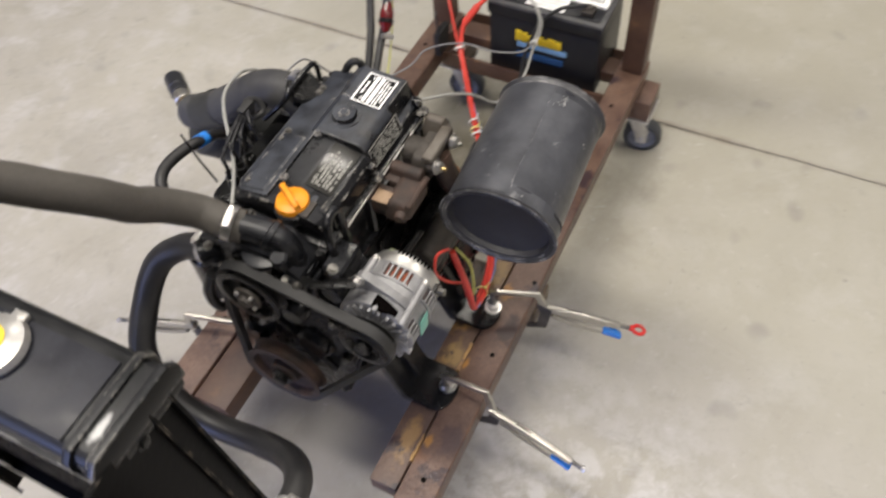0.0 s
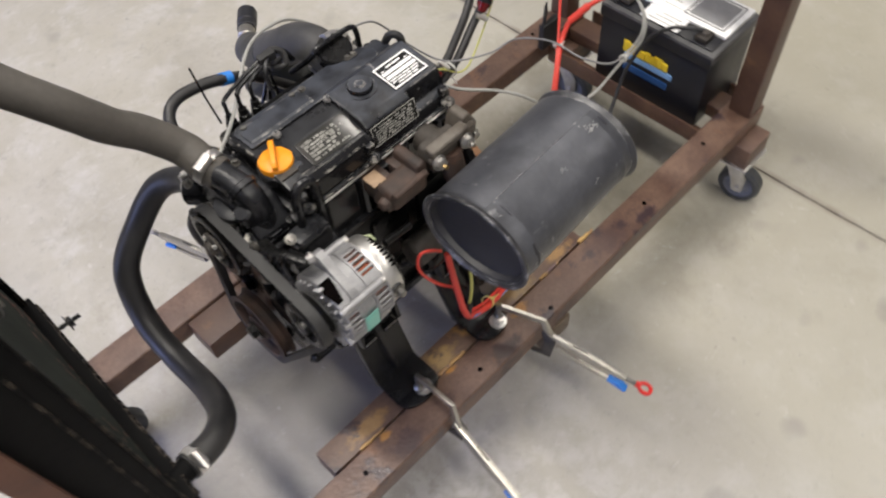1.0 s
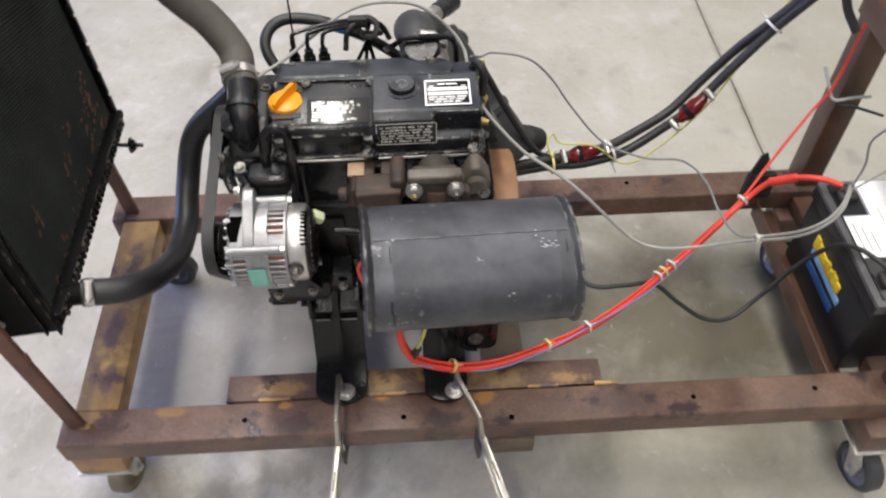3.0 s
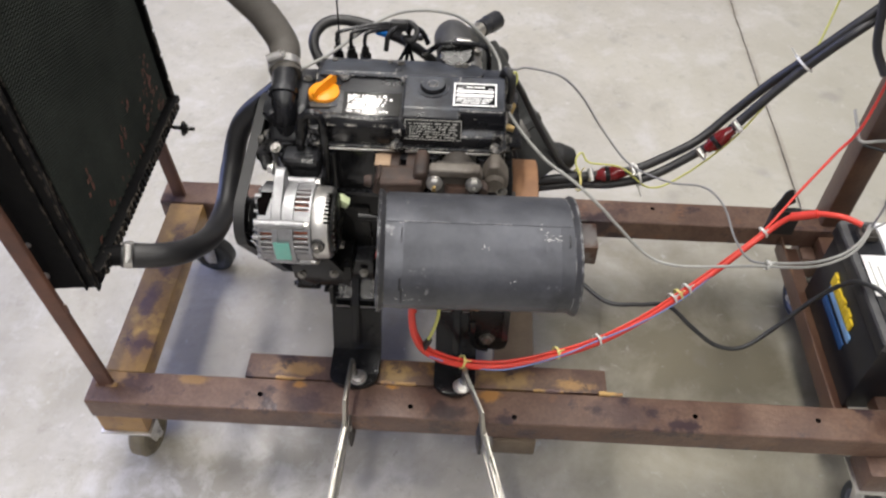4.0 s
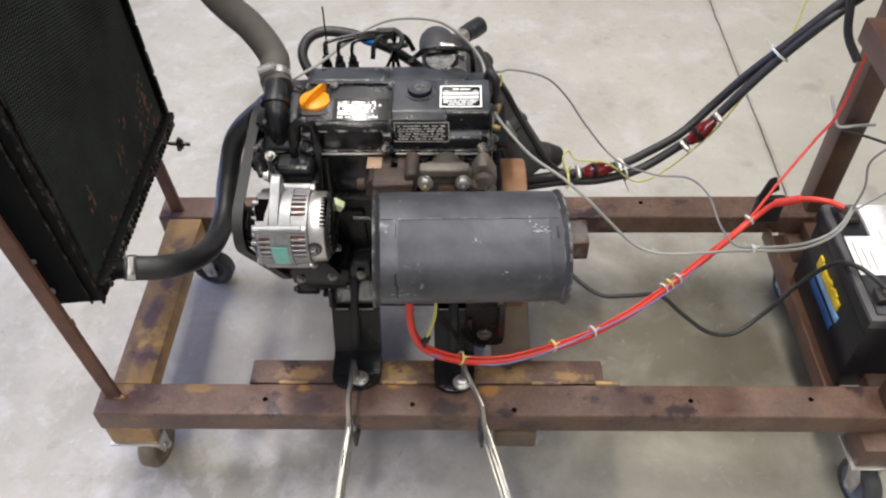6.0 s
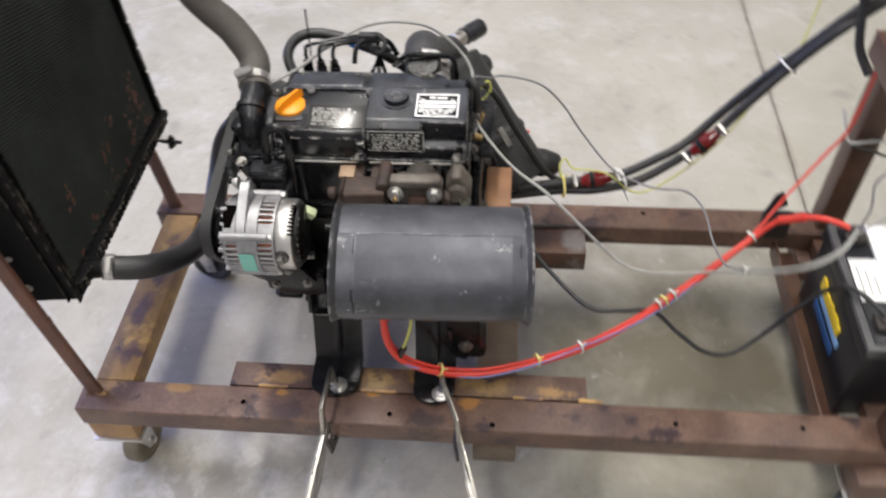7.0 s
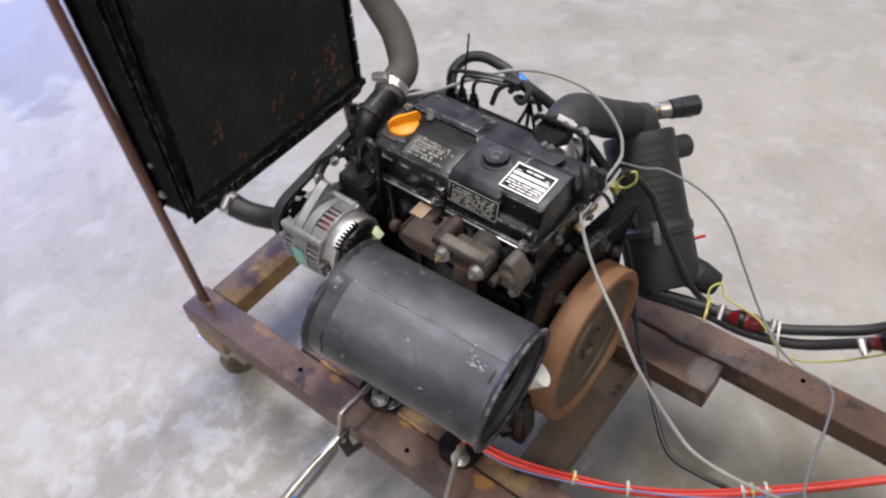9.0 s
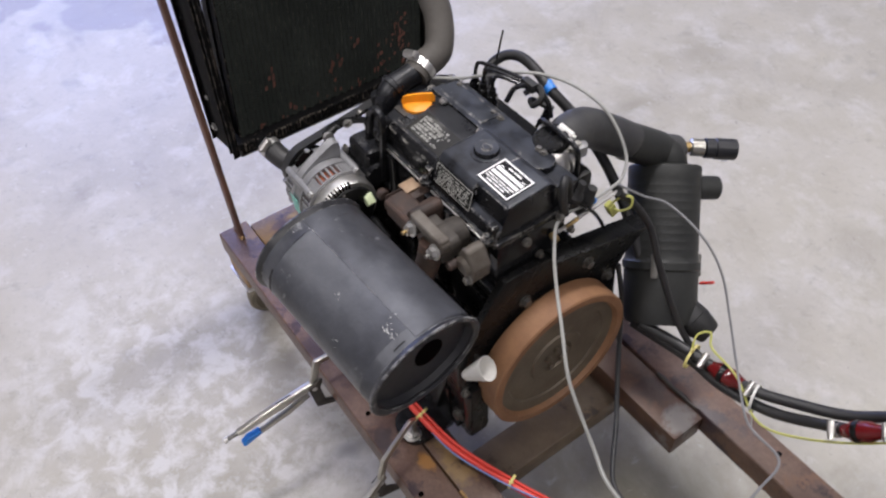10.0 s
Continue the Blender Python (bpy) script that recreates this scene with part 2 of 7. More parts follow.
TAB_TAN = material("tan_heat_stained_steel", (0.36, 0.25, 0.16), 0.55, 0.2, (0.22, 0.14, 0.09), 0.8, 60, 200, 0.2)
FLY_RIM = material("orange_rusted_iron", (0.29, 0.15, 0.072), 0.6, 0.1, (0.2, 0.1, 0.052), 0.8, 18, 160, 0.25, spots=(0.12, 0.06, 0.035), spot_scale=26, spot_level=0.64)
FLY_FACE = material("brown_stained_machined_iron", (0.17, 0.14, 0.10), 0.5, 0.35, (0.11, 0.085, 0.06), 0.8, 16, 150, 0.2)
RED_CABLE = material("red_cable_jacket", (0.72, 0.062, 0.042), 0.4, 0.0, (0.62, 0.042, 0.03), 0.6, 30, 200, 0.05)
BLACK_CABLE = material("black_cable_jacket", (0.022, 0.023, 0.025), 0.5, 0.0, (0.04, 0.04, 0.04), 0.5, 30, 200, 0.05)
GREY_CABLE = material("grey_cable_sleeve", (0.36, 0.36, 0.34), 0.5, 0.0, (0.27, 0.27, 0.26), 0.5, 40, 200, 0.05)
DARK_WIRE = material("slate_grey_wire", (0.24, 0.24, 0.25), 0.5, 0.0, (0.18, 0.18, 0.19), 0.5, 40, 200, 0.05)
BLUE_WIRE = material("blue_wire", (0.17, 0.27, 0.55), 0.45, 0.0, (0.13, 0.2, 0.44), 0.5, 40, 200, 0.05)
YELLOW_WIRE = material("yellow_green_wire", (0.56, 0.56, 0.15), 0.45, 0.0, (0.46, 0.48, 0.12), 0.5, 40, 200, 0.05)
TIE_YELLOW = material("yellow_cable_tie", (0.82, 0.72, 0.25), 0.5, 0.0, (0.75, 0.66, 0.25), 0.4, 40, 200, 0.05)
TIE_PALE = material("pale_green_plastic", (0.55, 0.62, 0.38), 0.5, 0.0, (0.48, 0.55, 0.33), 0.4, 40, 200, 0.05)
TIE_WHITE = material("white_cable_tie", (0.75, 0.75, 0.72), 0.5, 0.0, (0.65, 0.65, 0.62), 0.4, 40, 200, 0.05)
BATTERY = material("black_battery_case", (0.009, 0.01, 0.014), 0.4, 0.0, (0.02, 0.02, 0.023), 0.6, 20, 160, 0.1)
BATTERY_TOP = material("dusty_battery_lid", (0.05, 0.05, 0.055), 0.5, 0.0, (0.13, 0.13, 0.13), 0.8, 14, 150, 0.12)
LABEL_WHITE = material("white_label_paper", (0.9, 0.9, 0.9), 0.28, 0.0, (0.8, 0.8, 0.8), 0.4, 25, 160, 0.05, grain=0.06)
LABEL_DARK = material("worn_dark_foil_plate", (0.03, 0.03, 0.03), 0.22, 0.3, (0.05, 0.05, 0.047), 0.8, 30, 200, 0.03)
LABEL_FOIL = material("gloss_black_caution_plate", (0.035, 0.034, 0.031), 0.19, 0.0, (0.03, 0.03, 0.029), 0.7, 40, 200, 0.0, rough_var=0.03, grain=0.1, spec=0.6)
LABEL_BLACK = material("black_anodised_plate", (0.03, 0.03, 0.032), 0.24, 0.5, (0.05, 0.05, 0.05), 0.6, 40, 200, 0.0, rough_var=0.04)
PRINT_PALE = material("pale_print", (0.55, 0.54, 0.5), 0.4, 0.2, (0.28, 0.28, 0.26), 0.8, 90, 260, 0.0)
PRINT_FOIL = material("faded_foil_print", (0.36, 0.355, 0.33), 0.15, 0.0, (0.15, 0.147, 0.135), 1.0, 90, 260, 0.0, spec=0.6)
PRINT_BLACK = material("black_print", (0.03, 0.03, 0.03), 0.5, 0.0, (0.1, 0.1, 0.1), 0.4, 60, 240, 0.0)
PRINT_YELLOW = material("yellow_print", (0.82, 0.60, 0.03), 0.45, 0.0, (0.75, 0.52, 0.03), 0.4, 60, 240, 0.0)
PRINT_SKY = material("light_blue_print", (0.22, 0.42, 0.75), 0.45, 0.0, (0.18, 0.36, 0.65), 0.4, 60, 240, 0.0)
PRINT_BLUE = material("dark_blue_print", (0.015, 0.07, 0.22), 0.45, 0.0, (0.012, 0.055, 0.17), 0.4, 60, 240, 0.0)
TEAL = material("teal_sticker", (0.17, 0.5, 0.42), 0.4, 0.0, (0.3, 0.58, 0.5), 0.4, 60, 240, 0.0)
BLUE_GRIP = material("blue_plastic_lever", (0.02, 0.22, 0.72), 0.4, 0.0, (0.02, 0.18, 0.6), 0.5, 60, 240, 0.05)
RED_GRIP = material("red_plastic_ring", (0.72, 0.02, 0.015), 0.4, 0.0, (0.6, 0.018, 0.012), 0.5, 60, 240, 0.05)
WHITE_PLASTIC = material("white_plastic", (0.72, 0.71, 0.68), 0.45, 0.0, (0.6, 0.58, 0.54), 0.5, 40, 200, 0.05)
CAN_BLACK = material("grey_black_moulded_plastic", (0.026, 0.027, 0.0265), 0.5, 0.0, (0.04, 0.041, 0.039), 0.8, 10, 140, 0.12, spec=0.3)
ELBOW = material("dusty_blue_grey_rubber", (0.042, 0.042, 0.046), 0.55, 0.0, (0.078, 0.077, 0.074), 0.8, 14, 150, 0.15, spec=0.3)
TYRE = material("dark_caster_tyre", (0.035, 0.04, 0.045), 0.5, 0.0, (0.07, 0.07, 0.07), 0.7, 30, 180, 0.15)
HUB = material("grey_caster_hub", (0.19, 0.205, 0.24), 0.45, 0.0, (0.12, 0.13, 0.155), 0.6, 30, 180, 0.15)
HUB_TAN = material("dusty_tan_caster", (0.22, 0.19, 0.13), 0.6, 0.0, (0.13, 0.11, 0.08), 0.7, 30, 180, 0.2)
BRASS = material("worn_brass", (0.5, 0.36, 0.16), 0.4, 0.8, (0.35, 0.24, 0.1), 0.5, 50, 220, 0.1)
TANK_BLUE = material("dark_navy_tank_paint", (0.022, 0.024, 0.045), 0.4, 0.0, (0.035, 0.035, 0.05), 0.6, 12, 140, 0.1)


def clear_red():
    mat = bpy.data.materials.new("clear_red_plastic")
    mat.use_nodes = True
    b = mat.node_tree.nodes["Principled BSDF"]
    b.inputs["Base Color"].default_value = (0.2, 0.012, 0.014, 1)
    b.inputs["Roughness"].default_value = 0.16
    b.inputs["Transmission Weight"].default_value = 0.35
    return mat


FILTER_RED = clear_red()


def concrete():
    """Sealed shop concrete: beige grey clouds, trowel mottling, pale scuffs, dark oil stains, painted shade under the
    stand and small specks.
    """
    mat = bpy.data.materials.new("stained_shop_concrete")
    mat.use_nodes = True
    nt = mat.node_tree
    bsdf = nt.nodes["Principled BSDF"]
    coords = nt.nodes.new("ShaderNodeTexCoord")

    def cloud(size, detail, rough, distort=0.0):
        n = nt.nodes.new("ShaderNodeTexNoise")
        n.inputs["Scale"].default_value, n.inputs["Detail"].default_value = size, detail
        n.inputs["Roughness"].default_value, n.inputs["Distortion"].default_value = rough, distort
        nt.links.new(coords.outputs["Object"], n.inputs["Vector"])
        return n.outputs["Fac"]

    def ramp(source, low, high, top=1.0):
        r = nt.nodes.new("ShaderNodeMapRange")
        r.inputs["From Min"].default_value, r.inputs["From Max"].default_value = low, high
        r.inputs["To Max"].default_value = top
        nt.links.new(source, r.inputs["Value"])
        return r.outputs[0]

    def mix(fac, a, b):
        m = nt.nodes.new("ShaderNodeMix")
        m.data_type = "RGBA"
        nt.links.new(fac, m.inputs[0])
        for value, socket in ((a, m.inputs[6]), (b, m.inputs[7])):
            if isinstance(value, tuple):
                socket.default_value = (*value, 1)
            else:
                nt.links.new(value, socket)
        return m.outputs[2]

    broad, middle, small, speck = cloud(1.3, 6, 0.6, 0.4), cloud(6, 6, 0.65, 0.3), cloud(45, 5, 0.7), cloud(170, 2, 0.5)
    col = mix(ramp(broad, 0.35, 0.65), (0.43, 0.405, 0.345), (0.36, 0.338, 0.288))
    col = mix(ramp(middle, 0.42, 0.72, 0.55), col, (0.50, 0.48, 0.45))
    col = mix(ramp(cloud(2.6, 7, 0.7, 0.8), 0.52, 0.7, 0.45), col, (0.25, 0.232, 0.185))
    col = mix(ramp(small, 0.54, 0.7, 0.35), col, (0.29, 0.272, 0.24))
    col = mix(ramp(cloud(7, 7, 0.7, 0.25), 0.52, 0.66, 0.5), col, (0.55, 0.54, 0.53))
    col = mix(ramp(cloud(34, 4, 0.6), 0.64, 0.74, 0.4), col, (0.6, 0.59, 0.58))
    col = mix(ramp(cloud(13, 6, 0.7, 0.3), 0.58, 0.68, 0.38), col, (0.25, 0.233, 0.2))
    # more even, darker olive tone towards +x and -y
    olive_side = nt.nodes.new("ShaderNodeVectorMath")
    olive_side.operation = "DOT_PRODUCT"
    olive_side.inputs[1].default_value = (0.8, -0.35, 0)
    nt.links.new(coords.outputs["Object"], olive_side.inputs[0])
    blurred = nt.nodes.new("ShaderNodeMath")
    blurred.operation = "MULTIPLY_ADD"
    blurred.inputs[1].default_value = 0.9
    nt.links.new(cloud(2.2, 4, 0.55, 0.3), blurred.inputs[0])
    nt.links.new(olive_side.outputs["Value"], blurred.inputs[2])
    col = mix(ramp(blurred.outputs[0], 0.6, 1.15, 0.6), col, (0.375, 0.358, 0.288))
    # olive oil stain under the stand, the shade between its rails painted in
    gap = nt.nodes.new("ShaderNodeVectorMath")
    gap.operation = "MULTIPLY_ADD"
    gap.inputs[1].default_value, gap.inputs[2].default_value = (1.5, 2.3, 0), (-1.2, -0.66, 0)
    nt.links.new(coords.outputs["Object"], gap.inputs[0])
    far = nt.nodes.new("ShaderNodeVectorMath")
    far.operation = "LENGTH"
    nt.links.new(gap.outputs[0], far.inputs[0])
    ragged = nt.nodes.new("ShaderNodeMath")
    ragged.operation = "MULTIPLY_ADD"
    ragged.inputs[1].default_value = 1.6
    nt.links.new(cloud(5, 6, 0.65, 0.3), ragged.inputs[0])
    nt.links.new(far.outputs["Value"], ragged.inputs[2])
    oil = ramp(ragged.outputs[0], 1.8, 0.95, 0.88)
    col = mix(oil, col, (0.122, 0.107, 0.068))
    # grime below the crankcase, widened to paint in the engine's soft floor shadow
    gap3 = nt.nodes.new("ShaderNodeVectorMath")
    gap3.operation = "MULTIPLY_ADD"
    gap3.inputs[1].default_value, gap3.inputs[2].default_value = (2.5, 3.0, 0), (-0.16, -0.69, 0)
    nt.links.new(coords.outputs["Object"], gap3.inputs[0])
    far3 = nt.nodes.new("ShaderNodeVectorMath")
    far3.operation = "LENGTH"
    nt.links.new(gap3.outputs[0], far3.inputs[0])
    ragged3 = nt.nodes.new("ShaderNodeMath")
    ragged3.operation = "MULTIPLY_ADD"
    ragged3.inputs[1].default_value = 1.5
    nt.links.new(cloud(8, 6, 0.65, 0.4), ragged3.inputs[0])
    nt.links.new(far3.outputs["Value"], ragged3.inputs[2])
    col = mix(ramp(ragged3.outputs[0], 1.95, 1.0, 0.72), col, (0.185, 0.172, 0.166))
    # chalky scuffs where things were dragged in front of the stand
    gap4 = nt.nodes.new("ShaderNodeVectorMath")
    gap4.operation = "MULTIPLY_ADD"
    gap4.inputs[1].default_value, gap4.inputs[2].default_value = (2.0, 2.6, 0), (0.2, 0.75, 0)
    nt.links.new(coords.outputs["Object"], gap4.inputs[0])
    far4 = nt.nodes.new("ShaderNodeVectorMath")
    far4.operation = "LENGTH"
    nt.links.new(gap4.outputs[0], far4.inputs[0])
    dragged = nt.nodes.new("ShaderNodeMath")
    dragged.operation = "MULTIPLY"
    nt.links.new(ramp(far4.outputs["Value"], 1.1, 0.5, 0.75), dragged.inputs[0])
    nt.links.new(ramp(cloud(17, 7, 0.66, 0.35), 0.46, 0.6), dragged.inputs[1])
    col = mix(dragged.outputs[0], col, (0.58, 0.57, 0.56))
    # old spill far behind the radiator
    gap2 = nt.nodes.new("ShaderNodeVectorMath")
    gap2.operation = "MULTIPLY_ADD"
    gap2.inputs[1].default_value, gap2.inputs[2].default_value = (2.4, 1.9, 0), (4.3, -0.8, 0)
    nt.links.new(coords.outputs["Object"], gap2.inputs[0])
    far2 = nt.nodes.new("ShaderNodeVectorMath")
    far2.operation = "LENGTH"
    nt.links.new(gap2.outputs[0], far2.inputs[0])
    ragged2 = nt.nodes.new("ShaderNodeMath")
    ragged2.operation = "MULTIPLY_ADD"
    ragged2.inputs[1].default_value = 2.2
    nt.links.new(cloud(4, 3, 0.5, 0.2), ragged2.inputs[0])
    nt.links.new(far2.outputs["Value"], ragged2.inputs[2])
    col = mix(ramp(ragged2.outputs[0], 2.02, 1.86, 0.6), col, (0.2, 0.185, 0.19))
    col = mix(ramp(cloud(8.5, 2, 0.4), 0.66, 0.76, 0.4), col, (0.2, 0.19, 0.18))
    # grime along the saw-cut joint
    sides = nt.nodes.new("ShaderNodeSeparateXYZ")
    nt.links.new(coords.outputs["Object"], sides.inputs[0])
    away = nt.nodes.new("ShaderNodeMath")
    away.operation = "SUBTRACT"
    away.inputs[1].default_value = 1.162
    nt.links.new(sides.outputs["X"], away.inputs[0])
    size = nt.nodes.new("ShaderNodeMath")
    size.operation = "ABSOLUTE"
    nt.links.new(away.outputs[0], size.inputs[0])
    smear = nt.nodes.new("ShaderNodeMath")
    smear.operation = "MULTIPLY"
    nt.links.new(ramp(size.outputs[0], 0.016, 0.002, 0.8), smear.inputs[0])
    nt.links.new(ramp(cloud(9, 5, 0.7), 0.35, 0.6), smear.inputs[1])
    col = mix(smear.outputs[0], col, (0.19, 0.16, 0.125))
    col = mix(ramp(cloud(26, 7, 0.75, 0.5), 0.6, 0.7, 0.35), col, (0.6, 0.59, 0.58))
    col = mix(ramp(cloud(58, 4, 0.7, 0.6), 0.655, 0.72, 0.6), col, (0.2, 0.19, 0.175))
    col = mix(ramp(speck, 0.72, 0.78, 0.75), col, (0.17, 0.16, 0.145))
    nt.links.new(col, bsdf.inputs["Base Color"])
    nt.links.new(ramp(middle, 0.2, 0.8), bsdf.inputs["Roughness"])
    r = bsdf.inputs["Roughness"].links[0].from_node
    r.inputs["To Min"].default_value, r.inputs["To Max"].default_value = 0.3, 0.56
    bump = nt.nodes.new("ShaderNodeBump")
    bump.inputs["Strength"].default_value, bump.inputs["Distance"].default_value = 0.12, 0.003
    nt.links.new(small, bump.inputs["Height"])
    nt.links.new(bump.outputs[0], bsdf.inputs["Normal"])
    return mat


# near-black without sheen: paints the shade inside holes, slots and openings
HOLE = material("shadowed_hole", (0.004, 0.003, 0.003), 0.9, 0.0, (0.002, 0.002, 0.002), 0.5, 60, 200, 0.0)
HOLE.node_tree.nodes["Principled BSDF"].inputs["Specular IOR Level"].default_value = 0.0
CONCRETE = concrete()
JOINT = material("dirt_filled_joint", (0.17, 0.15, 0.13), 0.85, 0.0, (0.30, 0.275, 0.24), 0.8, 14, 140, 0.4)
WALL = material("painted_block_wall", (0.55, 0.54, 0.53), 0.7, 0.0, (0.47, 0.46, 0.45), 0.5, 2, 40, 0.1)
CEILING = material("grey_roof_sheet", (0.34, 0.335, 0.33), 0.7, 0.0, (0.27, 0.265, 0.26), 0.5, 2, 40, 0.05)


# ---- mesh helpers ----
def finish(name, bm, mat, smooth=35):
    me = bpy.data.meshes.new(name)
    bmesh.ops.recalc_face_normals(bm, faces=bm.faces)
    bm.to_mesh(me)
    bm.free()
    me.materials.append(mat)
    me.shade_smooth()
    me.set_sharp_from_angle(angle=radians(smooth))
    return me


def thing(name, base, label, category, group="", kind=""):
    """An empty at its base that holds the parts of one thing."""
    ob = new(name)
    ob.location = base
    ob.empty_display_size = 0.05
    ob["base"] = tuple(base)
    return tagged(ob, label, category, group, kind)


def part(name, bm, mat, parent, label="", smooth=35):
    ob = new(name, finish(name, bm, mat, smooth))
    ob.parent = parent
    if parent.type == "EMPTY":
        ob.matrix_parent_inverse = Matrix.Translation(parent["base"]).inverted()
    return tagged(ob, label)


def solo(name, bm, mat, label, category, group="", kind="", smooth=35):
    return tagged(new(name, finish(name, bm, mat, smooth)), label, category, group, kind)


def bevel(bm, verts, width, segments=2):
    if width:
        edges = {e for v in verts for e in v.link_edges}
        bmesh.ops.bevel(bm, geom=list(edges), offset=width, segments=segments, affect="EDGES", profile=0.6)


def add_box(bm, x0, x1, y0, y1, z0, z1, w=0.003, m=None, segments=2):
    made = bmesh.ops.create_cube(bm, size=1)["verts"]
    t = Matrix.Translation(((x0 + x1) / 2, (y0 + y1) / 2, (z0 + z1) / 2)) @ Matrix.Diagonal((x1 - x0, y1 - y0, z1 - z0, 1))
    bmesh.ops.transform(bm, matrix=t, verts=made)
    if m is not None:
        bmesh.ops.transform(bm, matrix=m, verts=made)
    bevel(bm, made, w, segments)
    return bm


def box(*a, **k):
    return add_box(bmesh.new(), *a, **k)


def axis_frame(p, d):
    d = Vector(d).normalized()
    return Matrix.Translation(p) @ d.to_track_quat("Z", "Y").to_matrix().to_4x4()


def add_lathe(bm, p, d, profile, seg=28, sx=1.0, sy=1.0, m=None):
    """Turns a profile of (radius, height) round the axis from p along d; sx, sy flatten it."""
    m = axis_frame(p, d) if m is None else m
    rings = []
    for r, h in profile:
        if r < 1e-6:
            rings.append([bm.verts.new(m @ Vector((0, 0, h)))])
        else:
            rings.append([bm.verts.new(m @ Vector((r * sx * math.cos(a), r * sy * math.sin(a), h))) for a in (2 * math.pi * i / seg for i in range(seg))])
    for a, b in zip(rings, rings[1:]):
        for i in range(seg):
            j = (i + 1) % seg
            if len(a) == 1 and len(b) == 1:
                continue
            if len(a) == 1:
                bm.faces.new((a[0], b[i], b[j]))
            elif len(b) == 1:
                bm.faces.new((a[i], b[0], a[j]))
            else:
                bm.faces.new((a[i], a[j], b[j], b[i]))
    return bm


def lathe(*a, **k):
    return add_lathe(bmesh.new(), *a, **k)


def add_rod(bm, p, q, r, r2=None, seg=16, w=0.0):
    p, q = Vector(p), Vector(q)
    r2 = r if r2 is None else r2
    h = (q - p).length
    prof = [(0, 0), (r - w, 0), (r, w), (r2, h - w), (r2 - w, h), (0, h)] if w else [(0, 0), (r, 0), (r2, h), (0, h)]
    return add_lathe(bm, p, q - p, prof, seg)


def rod(*a, **k):
    return add_rod(bmesh.new(), *a, **k)


def spline(points, step=6):
    """A smooth line through the points."""
    p = [Vector(q) for q in points]
    p = [p[0] * 2 - p[1]] + p + [p[-1] * 2 - p[-2]]
    out = []
    for a, b, c, d in zip(p, p[1:], p[2:], p[3:]):
        for i in range(step):
            t = i / step
            out.append(0.5 * (2 * b + (c - a) * t + (2 * a - 5 * b + 4 * c - d) * t * t + (3 * b - a - 3 * c + d) * t ** 3))
    return out + [p[-2]]


def add_tube(bm, points, r, seg=12, step=6, wobble=0.0, flat=1.0):
    line = spline(points, step)
    up = Vector((0.1, 0.2, 1)).normalized()
    rings = []
    for i, p in enumerate(line):
        d = (line[min(i + 1, len(line) - 1)] - line[max(i - 1, 0)]).normalized()
        side = d.cross(up)
        side = side.normalized() if side.length > 1e-4 else Vector((1, 0, 0))
        up = side.cross(d).normalized()
        rr = r * (1 + wobble * noise.noise(p * 40))
        rings.append([bm.verts.new(p + (side * math.cos(a) + up * math.sin(a) * flat) * rr) for a in (2 * math.pi * k / seg for k in range(seg))])
    for a, b in zip(rings, rings[1:]):
        for k in range(seg):
            bm.faces.new((a[k], a[(k + 1) % seg], b[(k + 1) % seg], b[k]))
    bm.faces.new(rings[0][::-1])
    bm.faces.new(rings[-1])
    return bm


def tube(*a, **k):
    return add_tube(bmesh.new(), *a, **k)


def add_prism(bm, poly, axis, a0, a1, w=0.003, m=None, segments=2):
    """A flat outline pushed along an axis: the outline's two numbers are the other two axes, in order."""
    def at(u, v, a):
        return Vector({"x": (a, u, v), "y": (u, a, v), "z": (u, v, a)}[axis])

    low, high = [bm.verts.new(at(u, v, a0)) for u, v in poly], [bm.verts.new(at(u, v, a1)) for u, v in poly]
    n = len(poly)
    bm.faces.new(low)
    bm.faces.new(high)
    for i in range(n):
        bm.faces.new((low[i], low[(i + 1) % n], high[(i + 1) % n], high[i]))
    if m is not None:
        bmesh.ops.transform(bm, matrix=m, verts=low + high)
    bevel(bm, low + high, w, segments)
    return bm


def prism(*a, **k):
    return add_prism(bmesh.new(), *a, **k)


def add_hex(bm, p, d, r, h, washer=True):
    """A hexagon bolt head standing on p along d, with its washer."""
    d = Vector(d).normalized()
    p = Vector(p)
    if washer:
        add_lathe(bm, p, d, [(0, 0), (r * 1.45, 0), (r * 1.45, h * 0.22), (0, h * 0.22)], 16)
    add_lathe(bm, p + d * h * 0.2, d, [(0, 0), (r, 0), (r, h * 0.75), (r * 0.86, h * 0.8), (0, h * 0.8)], 6)
    return bm


def hexbolt(*a, **k):
    return add_hex(bmesh.new(), *a, **k)


